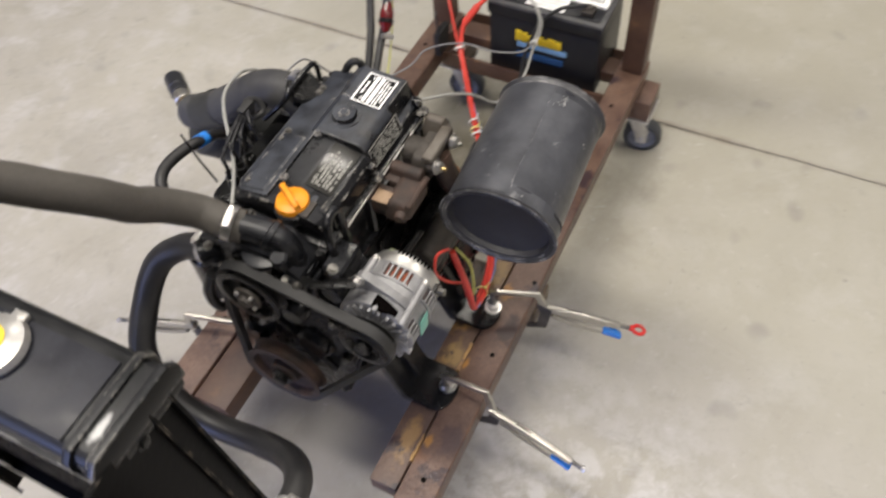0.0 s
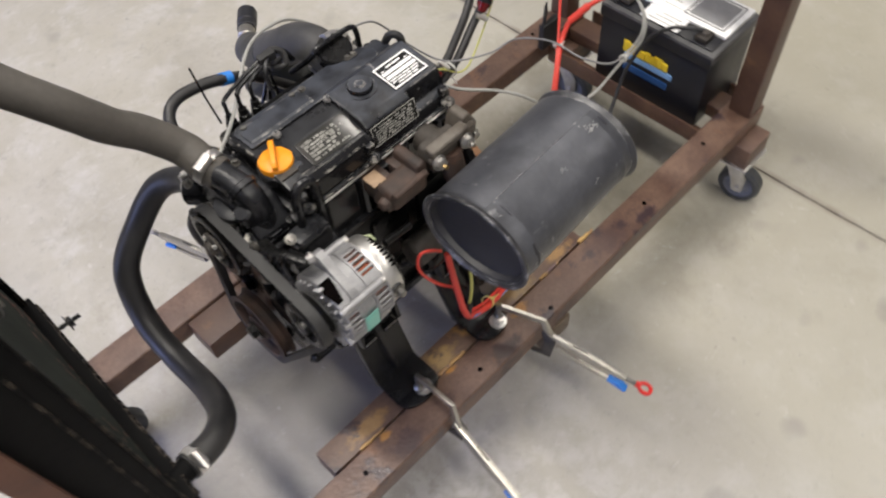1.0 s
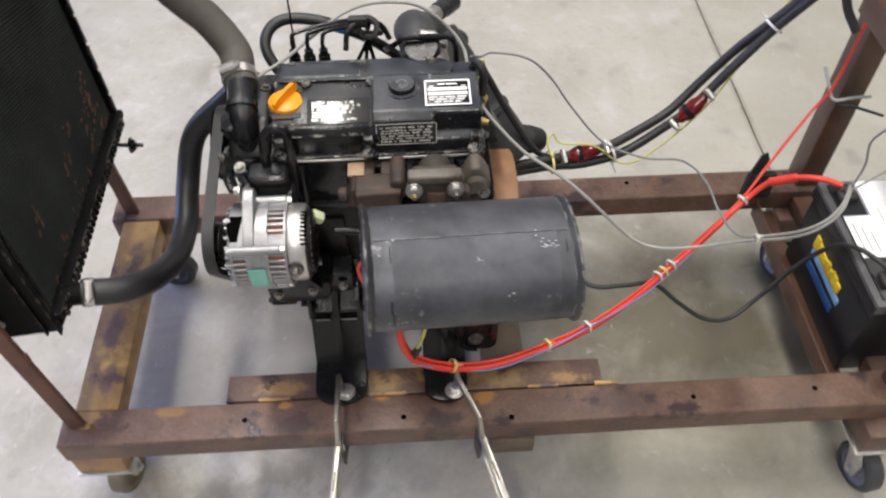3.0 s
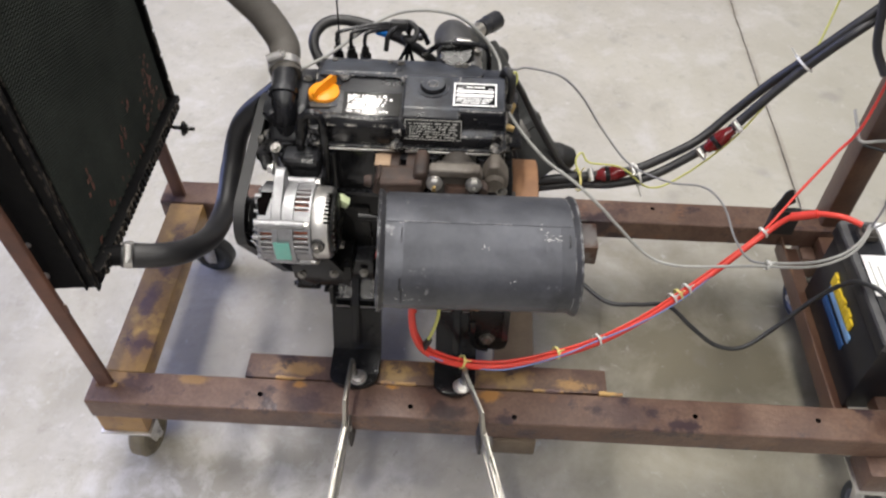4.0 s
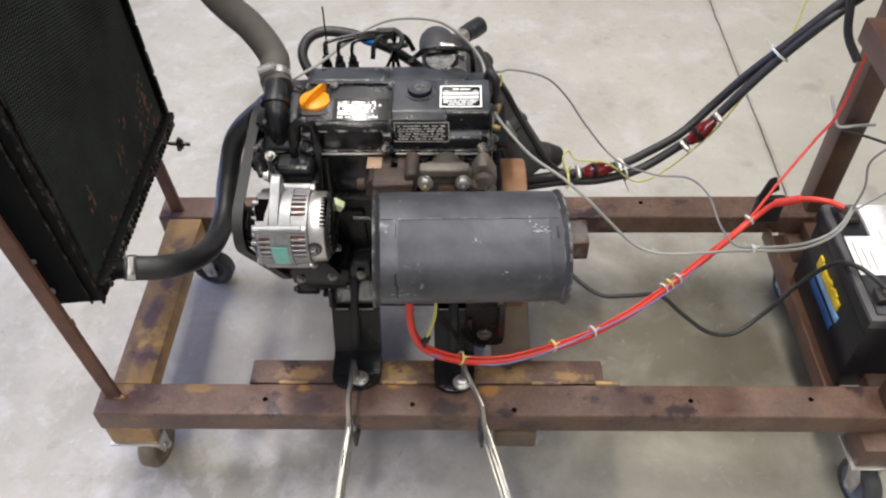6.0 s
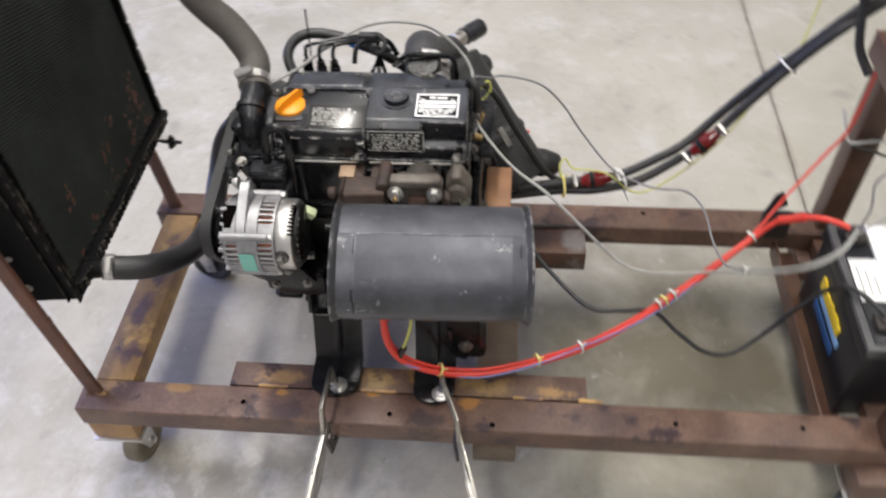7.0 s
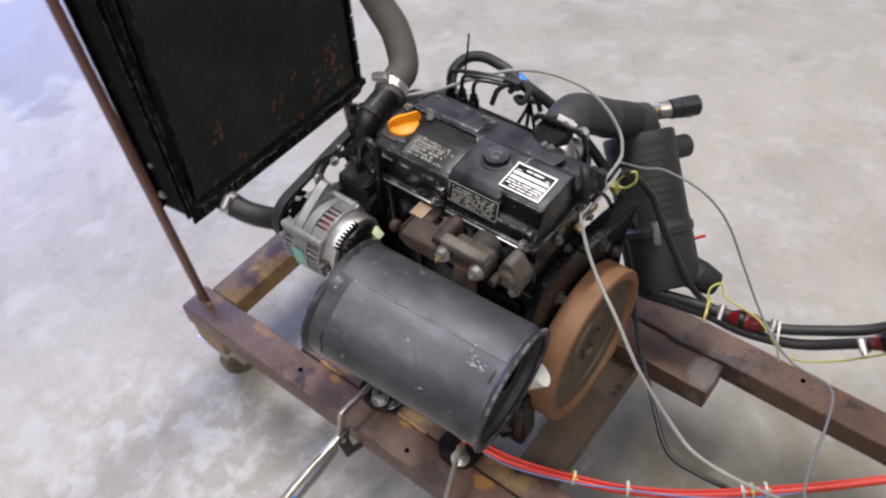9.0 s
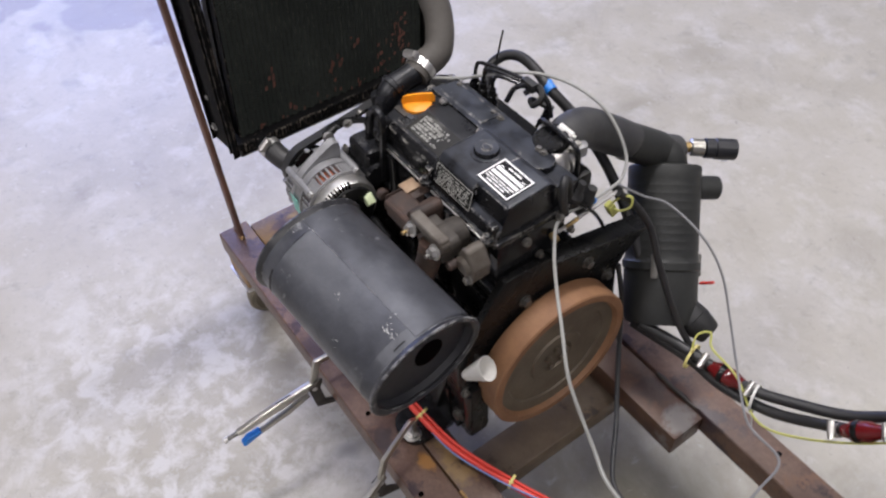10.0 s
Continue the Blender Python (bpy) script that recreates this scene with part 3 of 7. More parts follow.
def add_bar(bm, points, width, depth, across=(1, 0, 0), w=0.0012):
    """A flat bar bent along a line: width across, depth in the plane of the bend, with mitred corners."""
    pts = [Vector(p) for p in points]
    across = Vector(across).normalized()
    rings = []
    for k, p in enumerate(pts):
        a = (p - pts[k - 1]).normalized() if k else (pts[1] - p).normalized()
        b = (pts[k + 1] - p).normalized() if k < len(pts) - 1 else a
        na, nb = a.cross(across).normalized(), b.cross(across).normalized()
        n = (na + nb).normalized()
        n = n / max(0.5, n.dot(na))
        size = depth[k] if isinstance(depth, tuple) else depth
        rings.append([bm.verts.new(p + across * u * width / 2 + n * v * size / 2) for u, v in ((-1, -1), (1, -1), (1, 1), (-1, 1))])
    for r, q in zip(rings, rings[1:]):
        for k in range(4):
            bm.faces.new((r[k], r[(k + 1) % 4], q[(k + 1) % 4], q[k]))
    bm.faces.new(rings[0][::-1])
    bm.faces.new(rings[-1])
    bmesh.ops.recalc_face_normals(bm, faces=bm.faces)
    bevel(bm, [v for r in rings for v in r], w)
    return bm


def bar(*a, **k):
    return add_bar(bmesh.new(), *a, **k)


def clip_band(p, d, r, width=0.011, screw=(0, 0, 1)):
    """A worm-drive hose clip round an axis."""
    d, p = Vector(d).normalized(), Vector(p)
    bm = lathe(p - d * width / 2, d, [(r, 0), (r + 0.0015, 0.0005), (r + 0.0015, width - 0.0005), (r, width), (r - 0.001, width / 2), (r, 0)], 28)
    s = Vector(screw)
    s = (s - d * s.dot(d)).normalized()
    t = d.cross(s)
    k = 1.25 if r > 0.015 else 1.0
    add_rod(bm, p + s * (r + 0.005) - t * 0.011 * k, p + s * (r + 0.005) + t * 0.009, 0.0055 * k, seg=10)
    add_lathe(bm, p + s * (r + 0.005) + t * 0.009, t, [(0, 0), (0.0045, 0), (0.0045, 0.005), (0, 0.005)], 6)
    return bm


def tie_band(p, d, r, tail=(0, 0, 1), length=0.012):
    """A cable tie round a bundle, with its lock and cut tail."""
    d, p = Vector(d).normalized(), Vector(p)
    bm = lathe(p - d * 0.002, d, [(r, 0), (r + 0.0012, 0), (r + 0.0012, 0.004), (r, 0.004), (r, 0)], 16)
    s = Vector(tail)
    s = (s - d * s.dot(d)).normalized()
    add_rod(bm, p + s * r, p + s * (r + 0.005), 0.0032, seg=6)
    if length:
        add_rod(bm, p + s * (r + 0.003), p + s * (r + length) + d * 0.004, 0.0013, seg=5)
    return bm


# ---- the shop ----
X0, X1, Y0, Y1, ROOM = -4.3, 7.0, -5.5, 7.5, 4.6
JOINT_X = 1.162


def joint_x(y):
    return JOINT_X + 0.004 * noise.noise(Vector((y * 2.2, 0.3, 0))) + 0.0035 * noise.noise(Vector((y * 11, 4.1, 0)))


def build_floor():
    """One slab sheet with a worn saw-cut joint sunk into it."""
    bm = bmesh.new()
    ys = [Y0] + [-1.5 + 0.025 * i for i in range(181)] + [Y1]
    rows = []
    for y in ys:
        c = joint_x(y)
        h = 0.0021 + 0.0013 * noise.noise(Vector((y * 25, 9, 0)))
        rows.append([bm.verts.new(v) for v in ((X0, y, 0), (c - h, y, 0), (c - h * 0.5, y, -0.007), (c + h * 0.5, y, -0.007), (c + h, y, 0), (X1, y, 0))])
    for a, b in zip(rows, rows[1:]):
        for i in range(5):
            bm.faces.new((a[i], a[i + 1], b[i + 1], b[i])).material_index = 1 if i in (1, 2, 3) else 0
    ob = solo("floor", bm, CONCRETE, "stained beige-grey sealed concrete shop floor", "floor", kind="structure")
    ob.data.materials.append(JOINT)


build_floor()
solo("wall_south", box(X0, X1, Y0 - 0.2, Y0, 0, ROOM, w=0), WALL, "plain pale painted shop wall", "wall", kind="structure")
solo("wall_north", box(X0, X1, Y1, Y1 + 0.2, 0, ROOM, w=0), WALL, "plain pale painted shop wall", "wall", kind="structure")
solo("wall_east", box(X1, X1 + 0.2, Y0 - 0.2, Y1 + 0.2, 0, ROOM, w=0), WALL, "plain pale painted shop wall", "wall", kind="structure")


def build_west_wall():
    """The end wall with its open vehicle door, through which daylight comes."""
    bm = box(X0 - 0.2, X0, Y0 - 0.2, -0.6, 0, ROOM, w=0)
    add_box(bm, X0 - 0.2, X0, 3.0, Y1 + 0.2, 0, ROOM, w=0)
    add_box(bm, X0 - 0.2, X0, -0.6, 3.0, 3.2, ROOM, w=0)
    solo("wall_west", bm, WALL, "plain pale shop wall with an open vehicle door", "wall", kind="structure")


build_west_wall()
solo("ceiling", box(X0 - 0.2, X1 + 0.2, Y0 - 0.2, Y1 + 0.2, ROOM, ROOM + 0.15, w=0), CEILING, "plain grey sheet ceiling", "ceiling", kind="structure")

# ---- the engine stand ----
RT, RB = 0.235, 0.185
stand = thing("engine_stand", (0.4, 0.24, 0), "welded rusty steel tube stand on casters carrying the engine", "engine stand")


def tube_rail(y0, y1, x0, x1):
    """A rectangular tube rail with rounded edges."""
    return box(x0, x1, y0, y1, RB, RT, w=0.005, segments=3)


def hole_ring(x, y):
    """A near-black disc on the rail's top wall that paints a drilled hole's shade."""
    return lathe((x, y, RT - 0.0005), (0, 0, 1), [(0.0045, 0.0002), (0.0045, 0.0009), (0.004, 0.0009), (0, 0.0008)], 16)


near_rail = part("rail", tube_rail(-0.031, 0.032, -0.292, 1.105), RUST, stand)
far_rail = part("rail", tube_rail(0.442, 0.505, -0.30, 1.105), RUST, stand)
for hx, hy in ((0.0, 0.0), (0.254, -0.009), (0.427, -0.019), (0.727, 0.0), (0.93, 0.004)):
    part("bolt_hole", hole_ring(hx, hy), HOLE, near_rail, "dark drilled hole")
for hx, hy in ((0.715, 0.484), (0.12, 0.478), (0.96, 0.48)):
    part("bolt_hole", hole_ring(hx, hy), HOLE, far_rail, "dark drilled hole")
part("crossmember", box(-0.277, -0.207, 0.033, 0.441, RB + 0.004, RT - 0.002, w=0.005), RUST_YELLOW, stand, "yellow-brown rusted crossmember")
part("crossmember", box(0.394, 0.468, -0.036, 0.50, 0.139, RB - 0.001, w=0.005), RUST_OLIVE, stand, "dull olive-brown crossmember")
part("crossmember", box(1.045, 1.10, 0.033, 0.441, RB + 0.004, RT - 0.014, w=0.005), RUST_DARK, stand)


part("mounting_bar", box(-0.034, 0.585, 0.0345, 0.083, RB + 0.01, RT - 0.001, w=0.003), RUST_SPOT, stand, "yellow-stained inner mounting bar")
part("mounting_bar", box(-0.034, 0.597, 0.371, 0.4395, RB - 0.004, RT - 0.004, w=0.004), RUST_DARK, stand, "dark red-brown inner mounting tube")
for wx, wl in ((0.02, 0.05), (0.2, 0.06), (0.46, 0.05), (0.57, 0.04)):
    part("weld_bead", tube([(wx + wl * i / 5, 0.0335 + 0.0012 * (i % 2), RT + 0.0005) for i in range(6)], 0.0032, 8, 3, 0.6), RUST_YELLOW, stand)
part("weld_bead", tube([(0.49 + 0.018 * i, 0.4405 + 0.0015 * (i % 2), RT - 0.001) for i in range(6)], 0.004, 8, 3, 0.6), CAST_GREY, stand)
for py, pd in ((-0.028, 0.05), (0.4535, 0.048)):
    part("post", box(1.046 if py < 0 else 1.049, 1.096, py, py + pd, RT + 0.001, 1.25, w=0.005), RUST_DARK, stand, "dark red-brown steel post")
    part("gusset", prism([(1.06, 0.11), (1.104, 0.11), (1.104, RB), (1.01, RB)], "y", py + 0.02, py + 0.045, w=0.002), RUST, stand)
for sx in (0.972, 1.135):
    part("shelf_angle", prism([(sx, 0.175), (sx + 0.045, 0.175), (sx + 0.045, 0.18), (sx + 0.005, 0.18), (sx + 0.005, 0.215), (sx, 0.215)], "y", 0.033, 0.441, w=0.0015), RUST_DARK, stand)
# thin legs that hold the radiator
LEAN = Matrix(((1, 0, -0.062, 0.062 * RT), (0, 1, 0, 0), (0, 0, 1, 0), (0, 0, 0, 1)))
part("radiator_leg", prism([(-0.275, 0.0), (-0.25, 0.0), (-0.25, 0.009), (-0.275, 0.009)], "z", RT, 0.90, w=0.001, m=LEAN), RUST_THIN, stand, "thin brown rusty flat-bar leg")
part("radiator_leg", prism([(-0.275, 0.458), (-0.25, 0.458), (-0.25, 0.467), (-0.275, 0.467)], "z", RT, 0.90, w=0.001, m=LEAN), RUST_THIN, stand, "thin brown rusty flat-bar leg")
for ly, lz in ((0.003, 0.425), (0.441, 0.425)):
    part("radiator_tab", prism([(-0.286, lz + 0.012), (-0.27, lz), (-0.258, lz + 0.012), (-0.258, lz + 0.028), (-0.286, lz + 0.028)], "y", ly - 0.001, ly + 0.003, w=0.001), RUST_THIN, stand)
part("weld_bead", tube([(-0.28 + 0.012 * i, 0.002 + 0.002 * (i % 2), RT + 0.001) for i in range(4)], 0.005, 8, 3, 0.6), RUST_YELLOW, stand)
# table angle between the posts, above the battery
part("top_angle", prism([(0.995, 0.662), (1.0, 0.662), (1.0, 0.70), (1.046, 0.70), (1.046, 0.705), (0.995, 0.705)], "y", -0.03, 0.43, w=0.0015), RUST_DARK, stand, "dark red-brown angle iron")


def caster(base, facing, hub_mat, tyre_mat, label, top=0.139):
    """A swivel caster under a spacer block: plate, fork, wheel with hub and tyre, axle."""
    x, y = base
    ob = thing("caster", (x, y, 0), label, "caster", "casters under the stand")
    part("mounting_plate", box(x - 0.045, x + 0.045, y - 0.034, y + 0.034, 0.1235, 0.1285, w=0.001), ZINC, ob)
    part("spacer_block", box(x - 0.04, x + 0.04, y - 0.03, y + 0.03, 0.129, RB - 0.001, w=0.003), RUST_YELLOW if x < 0 else RUST, ob)
    a = radians(facing)
    d = Vector((math.cos(a), math.sin(a), 0))
    side = Vector((-math.sin(a), math.cos(a), 0))
    c = Vector((x, y, 0.0465)) + side * 0.018
    part("swivel", lathe((x, y, 0.104), (0, 0, 1), [(0, 0), (0.024, 0), (0.027, 0.006), (0.027, 0.012), (0.02, 0.0185), (0, 0.0185)], 20), ZINC, ob)
    for s in (-1, 1):
        m = Matrix(((side.x, d.x, 0, c.x), (side.y, d.y, 0, c.y), (0, 0, 1, c.z), (0, 0, 0, 1)))
        o = 0.0195 * s
        part("fork_arm", prism([(-0.011, -0.012), (0.011, -0.012), (0.012, 0.03), (-0.008, 0.06), (-0.038, 0.06), (-0.02, 0.02)], "y", o - 0.0015, o + 0.0015, w=0.0008, m=m), ZINC, ob)
    wheel = part("wheel", lathe(c - d * 0.0165, d, [(0.033, 0.0), (0.042, 0.001), (0.0465, 0.006), (0.0465, 0.027), (0.042, 0.032), (0.033, 0.033), (0.033, 0.0)], 32), tyre_mat, ob)
    part("hub", lathe(c - d * 0.016, d, [(0, 0), (0.01, 0), (0.012, 0.006), (0.026, 0.007), (0.033, 0.002), (0.033, 0.03), (0.026, 0.025), (0.012, 0.026), (0.01, 0.032), (0, 0.032)], 28), hub_mat, wheel)
    part("axle", hexbolt(c + d * 0.021, d, 0.007, 0.007), ZINC, ob)
    part("axle", hexbolt(c - d * 0.021, -d, 0.007, 0.007), ZINC, ob)
    return ob


caster((1.058, -0.035), 190, HUB, TYRE, "swivel caster with blue-grey hub under a rusty stand")
caster((1.06, 0.44), 188, HUB, TYRE, "swivel caster with blue-grey hub under a rusty stand")
caster((-0.248, 0.474), 262, TYRE, TYRE, "black swivel caster under a rusty stand corner")
caster((-0.25, 0.004), 350, HUB_TAN, HUB_TAN, "dusty tan swivel caster under a rusty stand corner")


# ---- battery and tank ----
def battery():
    bx, by, z0 = 1.0, 0.062, 0.181
    ob = thing("battery", (bx + 0.087, by + 0.136, z0), "black car battery with yellow and blue print, dusty lid", "battery")
    case = prism([(bx + 0.004, by + 0.004), (bx + 0.169, by + 0.004), (bx + 0.169, by + 0.268), (bx + 0.004, by + 0.268)], "z", z0, z0 + 0.172, w=0.006)
    part("case", case, BATTERY, ob)
    lid = part("lid", box(bx, bx + 0.173, by, by + 0.272, z0 + 0.172, z0 + 0.196, w=0.006), BATTERY_TOP, ob, "dusty grey lid")
    part("lid_rim", box(bx - 0.001, bx + 0.003, by + 0.002, by + 0.270, z0 + 0.164, z0 + 0.19, w=0.0015), BATTERY, ob)
    part("terminal_ledge", box(bx + 0.012, bx + 0.055, by + 0.012, by + 0.26, z0 + 0.196, z0 + 0.199, w=0.001), BATTERY, lid)
    part("label", box(bx + 0.058, bx + 0.169, by + 0.012, by + 0.262, z0 + 0.1962, z0 + 0.2035, w=0.002), LABEL_WHITE, ob, "white printed lid label")
    part("label", box(bx + 0.012, bx + 0.06, by + 0.095, by + 0.185, z0 + 0.1992, z0 + 0.2005, w=0.0005), LABEL_WHITE, ob, "white printed lid label")
    bars = bmesh.new()
    for i in range(4):
        add_box(bars, bx + 0.074 + i * 0.019, bx + 0.0755 + i * 0.019, by + 0.12 + 0.016 * (i % 3), by + 0.2 - 0.012 * (i % 2), z0 + 0.2036, z0 + 0.2040, w=0)
    for i in range(3):
        add_box(bars, bx + 0.02 + i * 0.012, bx + 0.0225 + i * 0.012, by + 0.105, by + 0.17 - 0.01 * i, z0 + 0.2006, z0 + 0.2009, w=0)
    part("print", bars, GREY_CABLE, ob)
    frame_bars = bmesh.new()
    for a, b, c, d in ((0.07, 0.073, 0.025, 0.118), (0.158, 0.161, 0.025, 0.118), (0.073, 0.158, 0.025, 0.028), (0.073, 0.158, 0.115, 0.118)):
        add_box(frame_bars, bx + a, bx + b, by + c, by + d, z0 + 0.2036, z0 + 0.2041, w=0)
    part("print_border", frame_bars, PRINT_BLACK, ob, "black border of the caution panel")
    part("caution_panel", box(bx + 0.077, bx + 0.154, by + 0.032, by + 0.111, z0 + 0.2036, z0 + 0.204, w=0.0001), DARK_WIRE, ob, "grey caution panel")
    # the maker's mark as plain shapes
    widths = (15, 12, 14, 10, 11, 9, 6, 11, 14)
    y = by + 0.202
    for i, w in enumerate(widths):
        h = (0.027, 0.024, 0.019, 0.019, 0.023, 0.018, 0.024, 0.023, 0.019)[i]
        part("mark", box(bx - 0.0005, bx + 0.0035, y - w * 0.00098, y, z0 + 0.105, z0 + 0.105 + h, w=0.0006), PRINT_YELLOW, ob, "yellow maker's mark")
        y -= (w + 1.4) * 0.00098
    part("mark", box(bx + 0.0005, bx + 0.0035, by + 0.078, by + 0.198, z0 + 0.088, z0 + 0.102, w=0.0008), PRINT_SKY, ob, "light blue stripe")
    part("mark", box(bx + 0.0005, bx + 0.0035, by + 0.085, by + 0.198, z0 + 0.058, z0 + 0.075, w=0.0008), PRINT_BLUE, ob, "dark blue stripe")
    for ty in (0.045, 0.23):
        part("terminal", lathe((bx + 0.034, by + ty, z0 + 0.199), (0, 0, 1), [(0, 0), (0.011, 0), (0.009, 0.016), (0.008, 0.018), (0, 0.018)], 18), CAST_GREY, ob)
        part("cable_lug", box(bx + 0.018, bx + 0.05, by + ty - 0.014, by + ty + 0.014, z0 + 0.2, z0 + 0.211, w=0.003), CAST_GREY, ob)
    return ob


battery()


def control_panel():
    """A navy sheet-steel panel that stands on the table angle, with folded edges."""
    ob = thing("control_panel", (1.015, 0.15, 0.706), "dark navy painted steel panel standing on the stand's table", "panel")
    part("panel_sheet", box(1.008, 1.012, -0.12, 0.33, 0.7065, 0.98, w=0.001), TANK_BLUE, ob)
    part("panel_fold", box(1.0125, 1.045, -0.12, -0.1165, 0.7065, 0.98, w=0.001), TANK_BLUE, ob)
    part("panel_fold", box(1.0125, 1.045, 0.3265, 0.33, 0.7065, 0.98, w=0.001), TANK_BLUE, ob)
    part("connector", box(0.996, 1.0075, 0.124, 0.138, 0.71, 0.728, w=0.002), TEAL, ob, "small green connector")
    return ob


control_panel()


# ---- radiator ----
def radiator():
    ob = thing("radiator", (-0.245, 0.235, 0.455), "black radiator with dusty top tank and rust-flecked core", "radiator")
    ya, yb = 0.037, 0.452
    part("rear_edge", prism([(-0.313, 0.4515), (-0.2935, 0.4515), (-0.2935, 0.448), (-0.309, 0.448), (-0.309, 0.434), (-0.313, 0.434)], "z", 0.462, 0.943, w=0.001), RADIATOR, ob, "black folded rear edge")
    part("side_channel", prism([(-0.292, yb), (-0.206, yb), (-0.206, yb - 0.008), (-0.21, yb - 0.008), (-0.21, yb - 0.004), (-0.288, yb - 0.004), (-0.288, yb - 0.008), (-0.292, yb - 0.008)], "z", 0.478, 0.943, w=0.001), RADIATOR, ob)
    # core: flat tubes with folded fin strips between them
    core = part("core", box(-0.252, -0.248, ya + 0.006, yb - 0.006, 0.49, 0.942, w=0), RADIATOR, ob)
    one = None
    n = 44
    pitch = (yb - ya - 0.0192) / n
    for i in range(n + 1):
        if one is None:
            one = part("tube", box(-0.278, -0.2205, ya + 0.0085, ya + 0.0107, 0.498, 0.942, w=0), RADIATOR, core)
        else:
            other = new("tube", one.data)
            other.parent, other.location = core, (0, i * pitch, 0)
    zs = [0.5 + 0.0052 * k for k in range(85)]
    fins = bmesh.new()
    for i in range(n):
        y0, y1 = ya + 0.0106 + i * pitch, ya + 0.0086 + (i + 1) * pitch
        for z in zs:
            up = 0.0026 if i % 2 else 0.0
            v = [fins.verts.new(p) for p in ((-0.2165, y0 - 0.0008, z + up - 0.002), (-0.2165, y1 + 0.0008, z + up - 0.0008), (-0.276, y1, z + up + 0.0022), (-0.276, y0, z + up + 0.001))]
            fins.faces.new(v)
            lip = [fins.verts.new(p) for p in ((-0.2163, y0 - 0.0006, z + up - 0.0022), (-0.2163, y1 + 0.0006, z + up - 0.0012), (-0.2167, y1 + 0.0006, z + up + 0.0006), (-0.2167, y0 - 0.0006, z + up - 0.0004))]
            fins.faces.new(lip)
    tagged(part("fin_pack", fins, FINS, core, "black fins with patches of red rust"), kind="stuff")
    # flaking rust where the fins were knocked
    rng = random.Random(21)
    for cy, cz, count, sy, sz in ((0.39, 0.575, 26, 0.010, 0.020), (0.302, 0.592, 8, 0.007, 0.008), (0.251, 0.558, 12, 0.008, 0.014), (0.353, 0.535, 16, 0.010, 0.014), (0.408, 0.515, 10, 0.008, 0.008), (0.113, 0.578, 6, 0.012, 0.008), (0.28, 0.51, 9, 0.03, 0.006), (0.15, 0.51, 10, 0.05, 0.006)):
        flakes = bmesh.new()
        for i in range(count):
            y, z = rng.gauss(cy, sy), max(rng.gauss(cz, sz), 0.502)
            w, h, x = rng.uniform(0.001, 0.0032), rng.uniform(0.0015, 0.007), -0.2162 + rng.uniform(0, 0.0008)
            flakes.faces.new([flakes.verts.new(p) for p in ((x, y - w, z - h), (x, y + w * 0.7, z - h * 0.8), (x + 0.0006, y + w, z + h * 0.9), (x, y - w * 0.6, z + h))])
        tagged(part("rust_patch", flakes, FIN_RUST, core, "red-brown rust on the fins"), kind="stuff")
    # bottom tank with its crimped header and bolted flange
    part("bottom_tank", prism([(-0.285, 0.492), (-0.285, 0.467), (-0.275, 0.453), (-0.222, 0.453), (-0.21, 0.467), (-0.21, 0.492)], "y", ya + 0.004, yb - 0.004, w=0.003), RADIATOR, ob)
    part("header", box(-0.293, -0.2, ya - 0.004, yb + 0.004, 0.486, 0.498, w=0.002), RADIATOR, ob)
    for i in range(32):
        y = ya + 0.006 + i * 0.0125
        part("crimp_tab", box(-0.2015, -0.197, y, y + 0.0085, 0.481, 0.497, w=0.001, segments=1), RADIATOR, ob)
    # top tank
    part("header", box(-0.313, -0.217, ya - 0.036, yb + 0.002, 0.943, 0.953, w=0.002), TANK_BLACK, ob)
    part("top_tank", prism([(-0.31, 0.953), (-0.31, 0.966), (-0.303, 0.974), (-0.225, 0.974), (-0.217, 0.966), (-0.217, 0.953)], "y", ya - 0.037, yb - 0.002, w=0.005), TANK_BLACK, ob, "dusty black top tank")
    part("tank_panel", box(-0.302, -0.233, 0.035, 0.438, 0.9735, 0.9765, w=0.0012), TANK_NAVY, ob, "dark navy raised top panel")
    for gy in (-0.001, 0.021):
        part("tank_rib", prism([(-0.314, 0.9535), (-0.314, 0.968), (-0.305, 0.978), (-0.222, 0.978), (-0.213, 0.968), (-0.213, 0.9535)], "y", gy, gy + 0.008, w=0.002), TANK_BLACK, ob)
    cap = part("filler_cap", lathe((-0.265, 0.133, 0.9765), (0, 0, 1), [(0, 0.014), (0.015, 0.014), (0.02, 0.012), (0.027, 0.01), (0.029, 0.004), (0.026, 0.0), (0, 0.0)], 28), ZINC, ob, "zinc radiator cap with a yellow sticker")
    part("sticker", lathe((-0.265, 0.133, 0.9908), (0, 0, 1), [(0, 0.0006), (0.0148, 0.0006), (0.0148, 0), (0, 0)], 24), PRINT_YELLOW, cap, "yellow round sticker")
    for ex in (-1, 1):
        part("cap_ear", box(-0.265 + ex * 0.028 - 0.006, -0.265 + ex * 0.028 + 0.006, 0.126, 0.14, 0.9775, 0.9825, w=0.001), ZINC, cap)
    part("outlet", rod((-0.214, 0.078, 0.484), (-0.17, 0.087, 0.479), 0.0165, seg=20), RADIATOR, ob)
    part("inlet", rod((-0.24, 0.41, 0.949), (-0.178, 0.4, 0.955), 0.019, seg=20), TANK_BLACK, ob)
    bolt = rod((-0.204, 0.400, 0.47), (-0.165, 0.402, 0.466), 0.0035, seg=8)
    add_hex(bolt, (-0.185, 0.4, 0.468), (1, 0, 0), 0.009, 0.008)
    part("mounting_bolt", bolt, BLACK_DULL, ob)
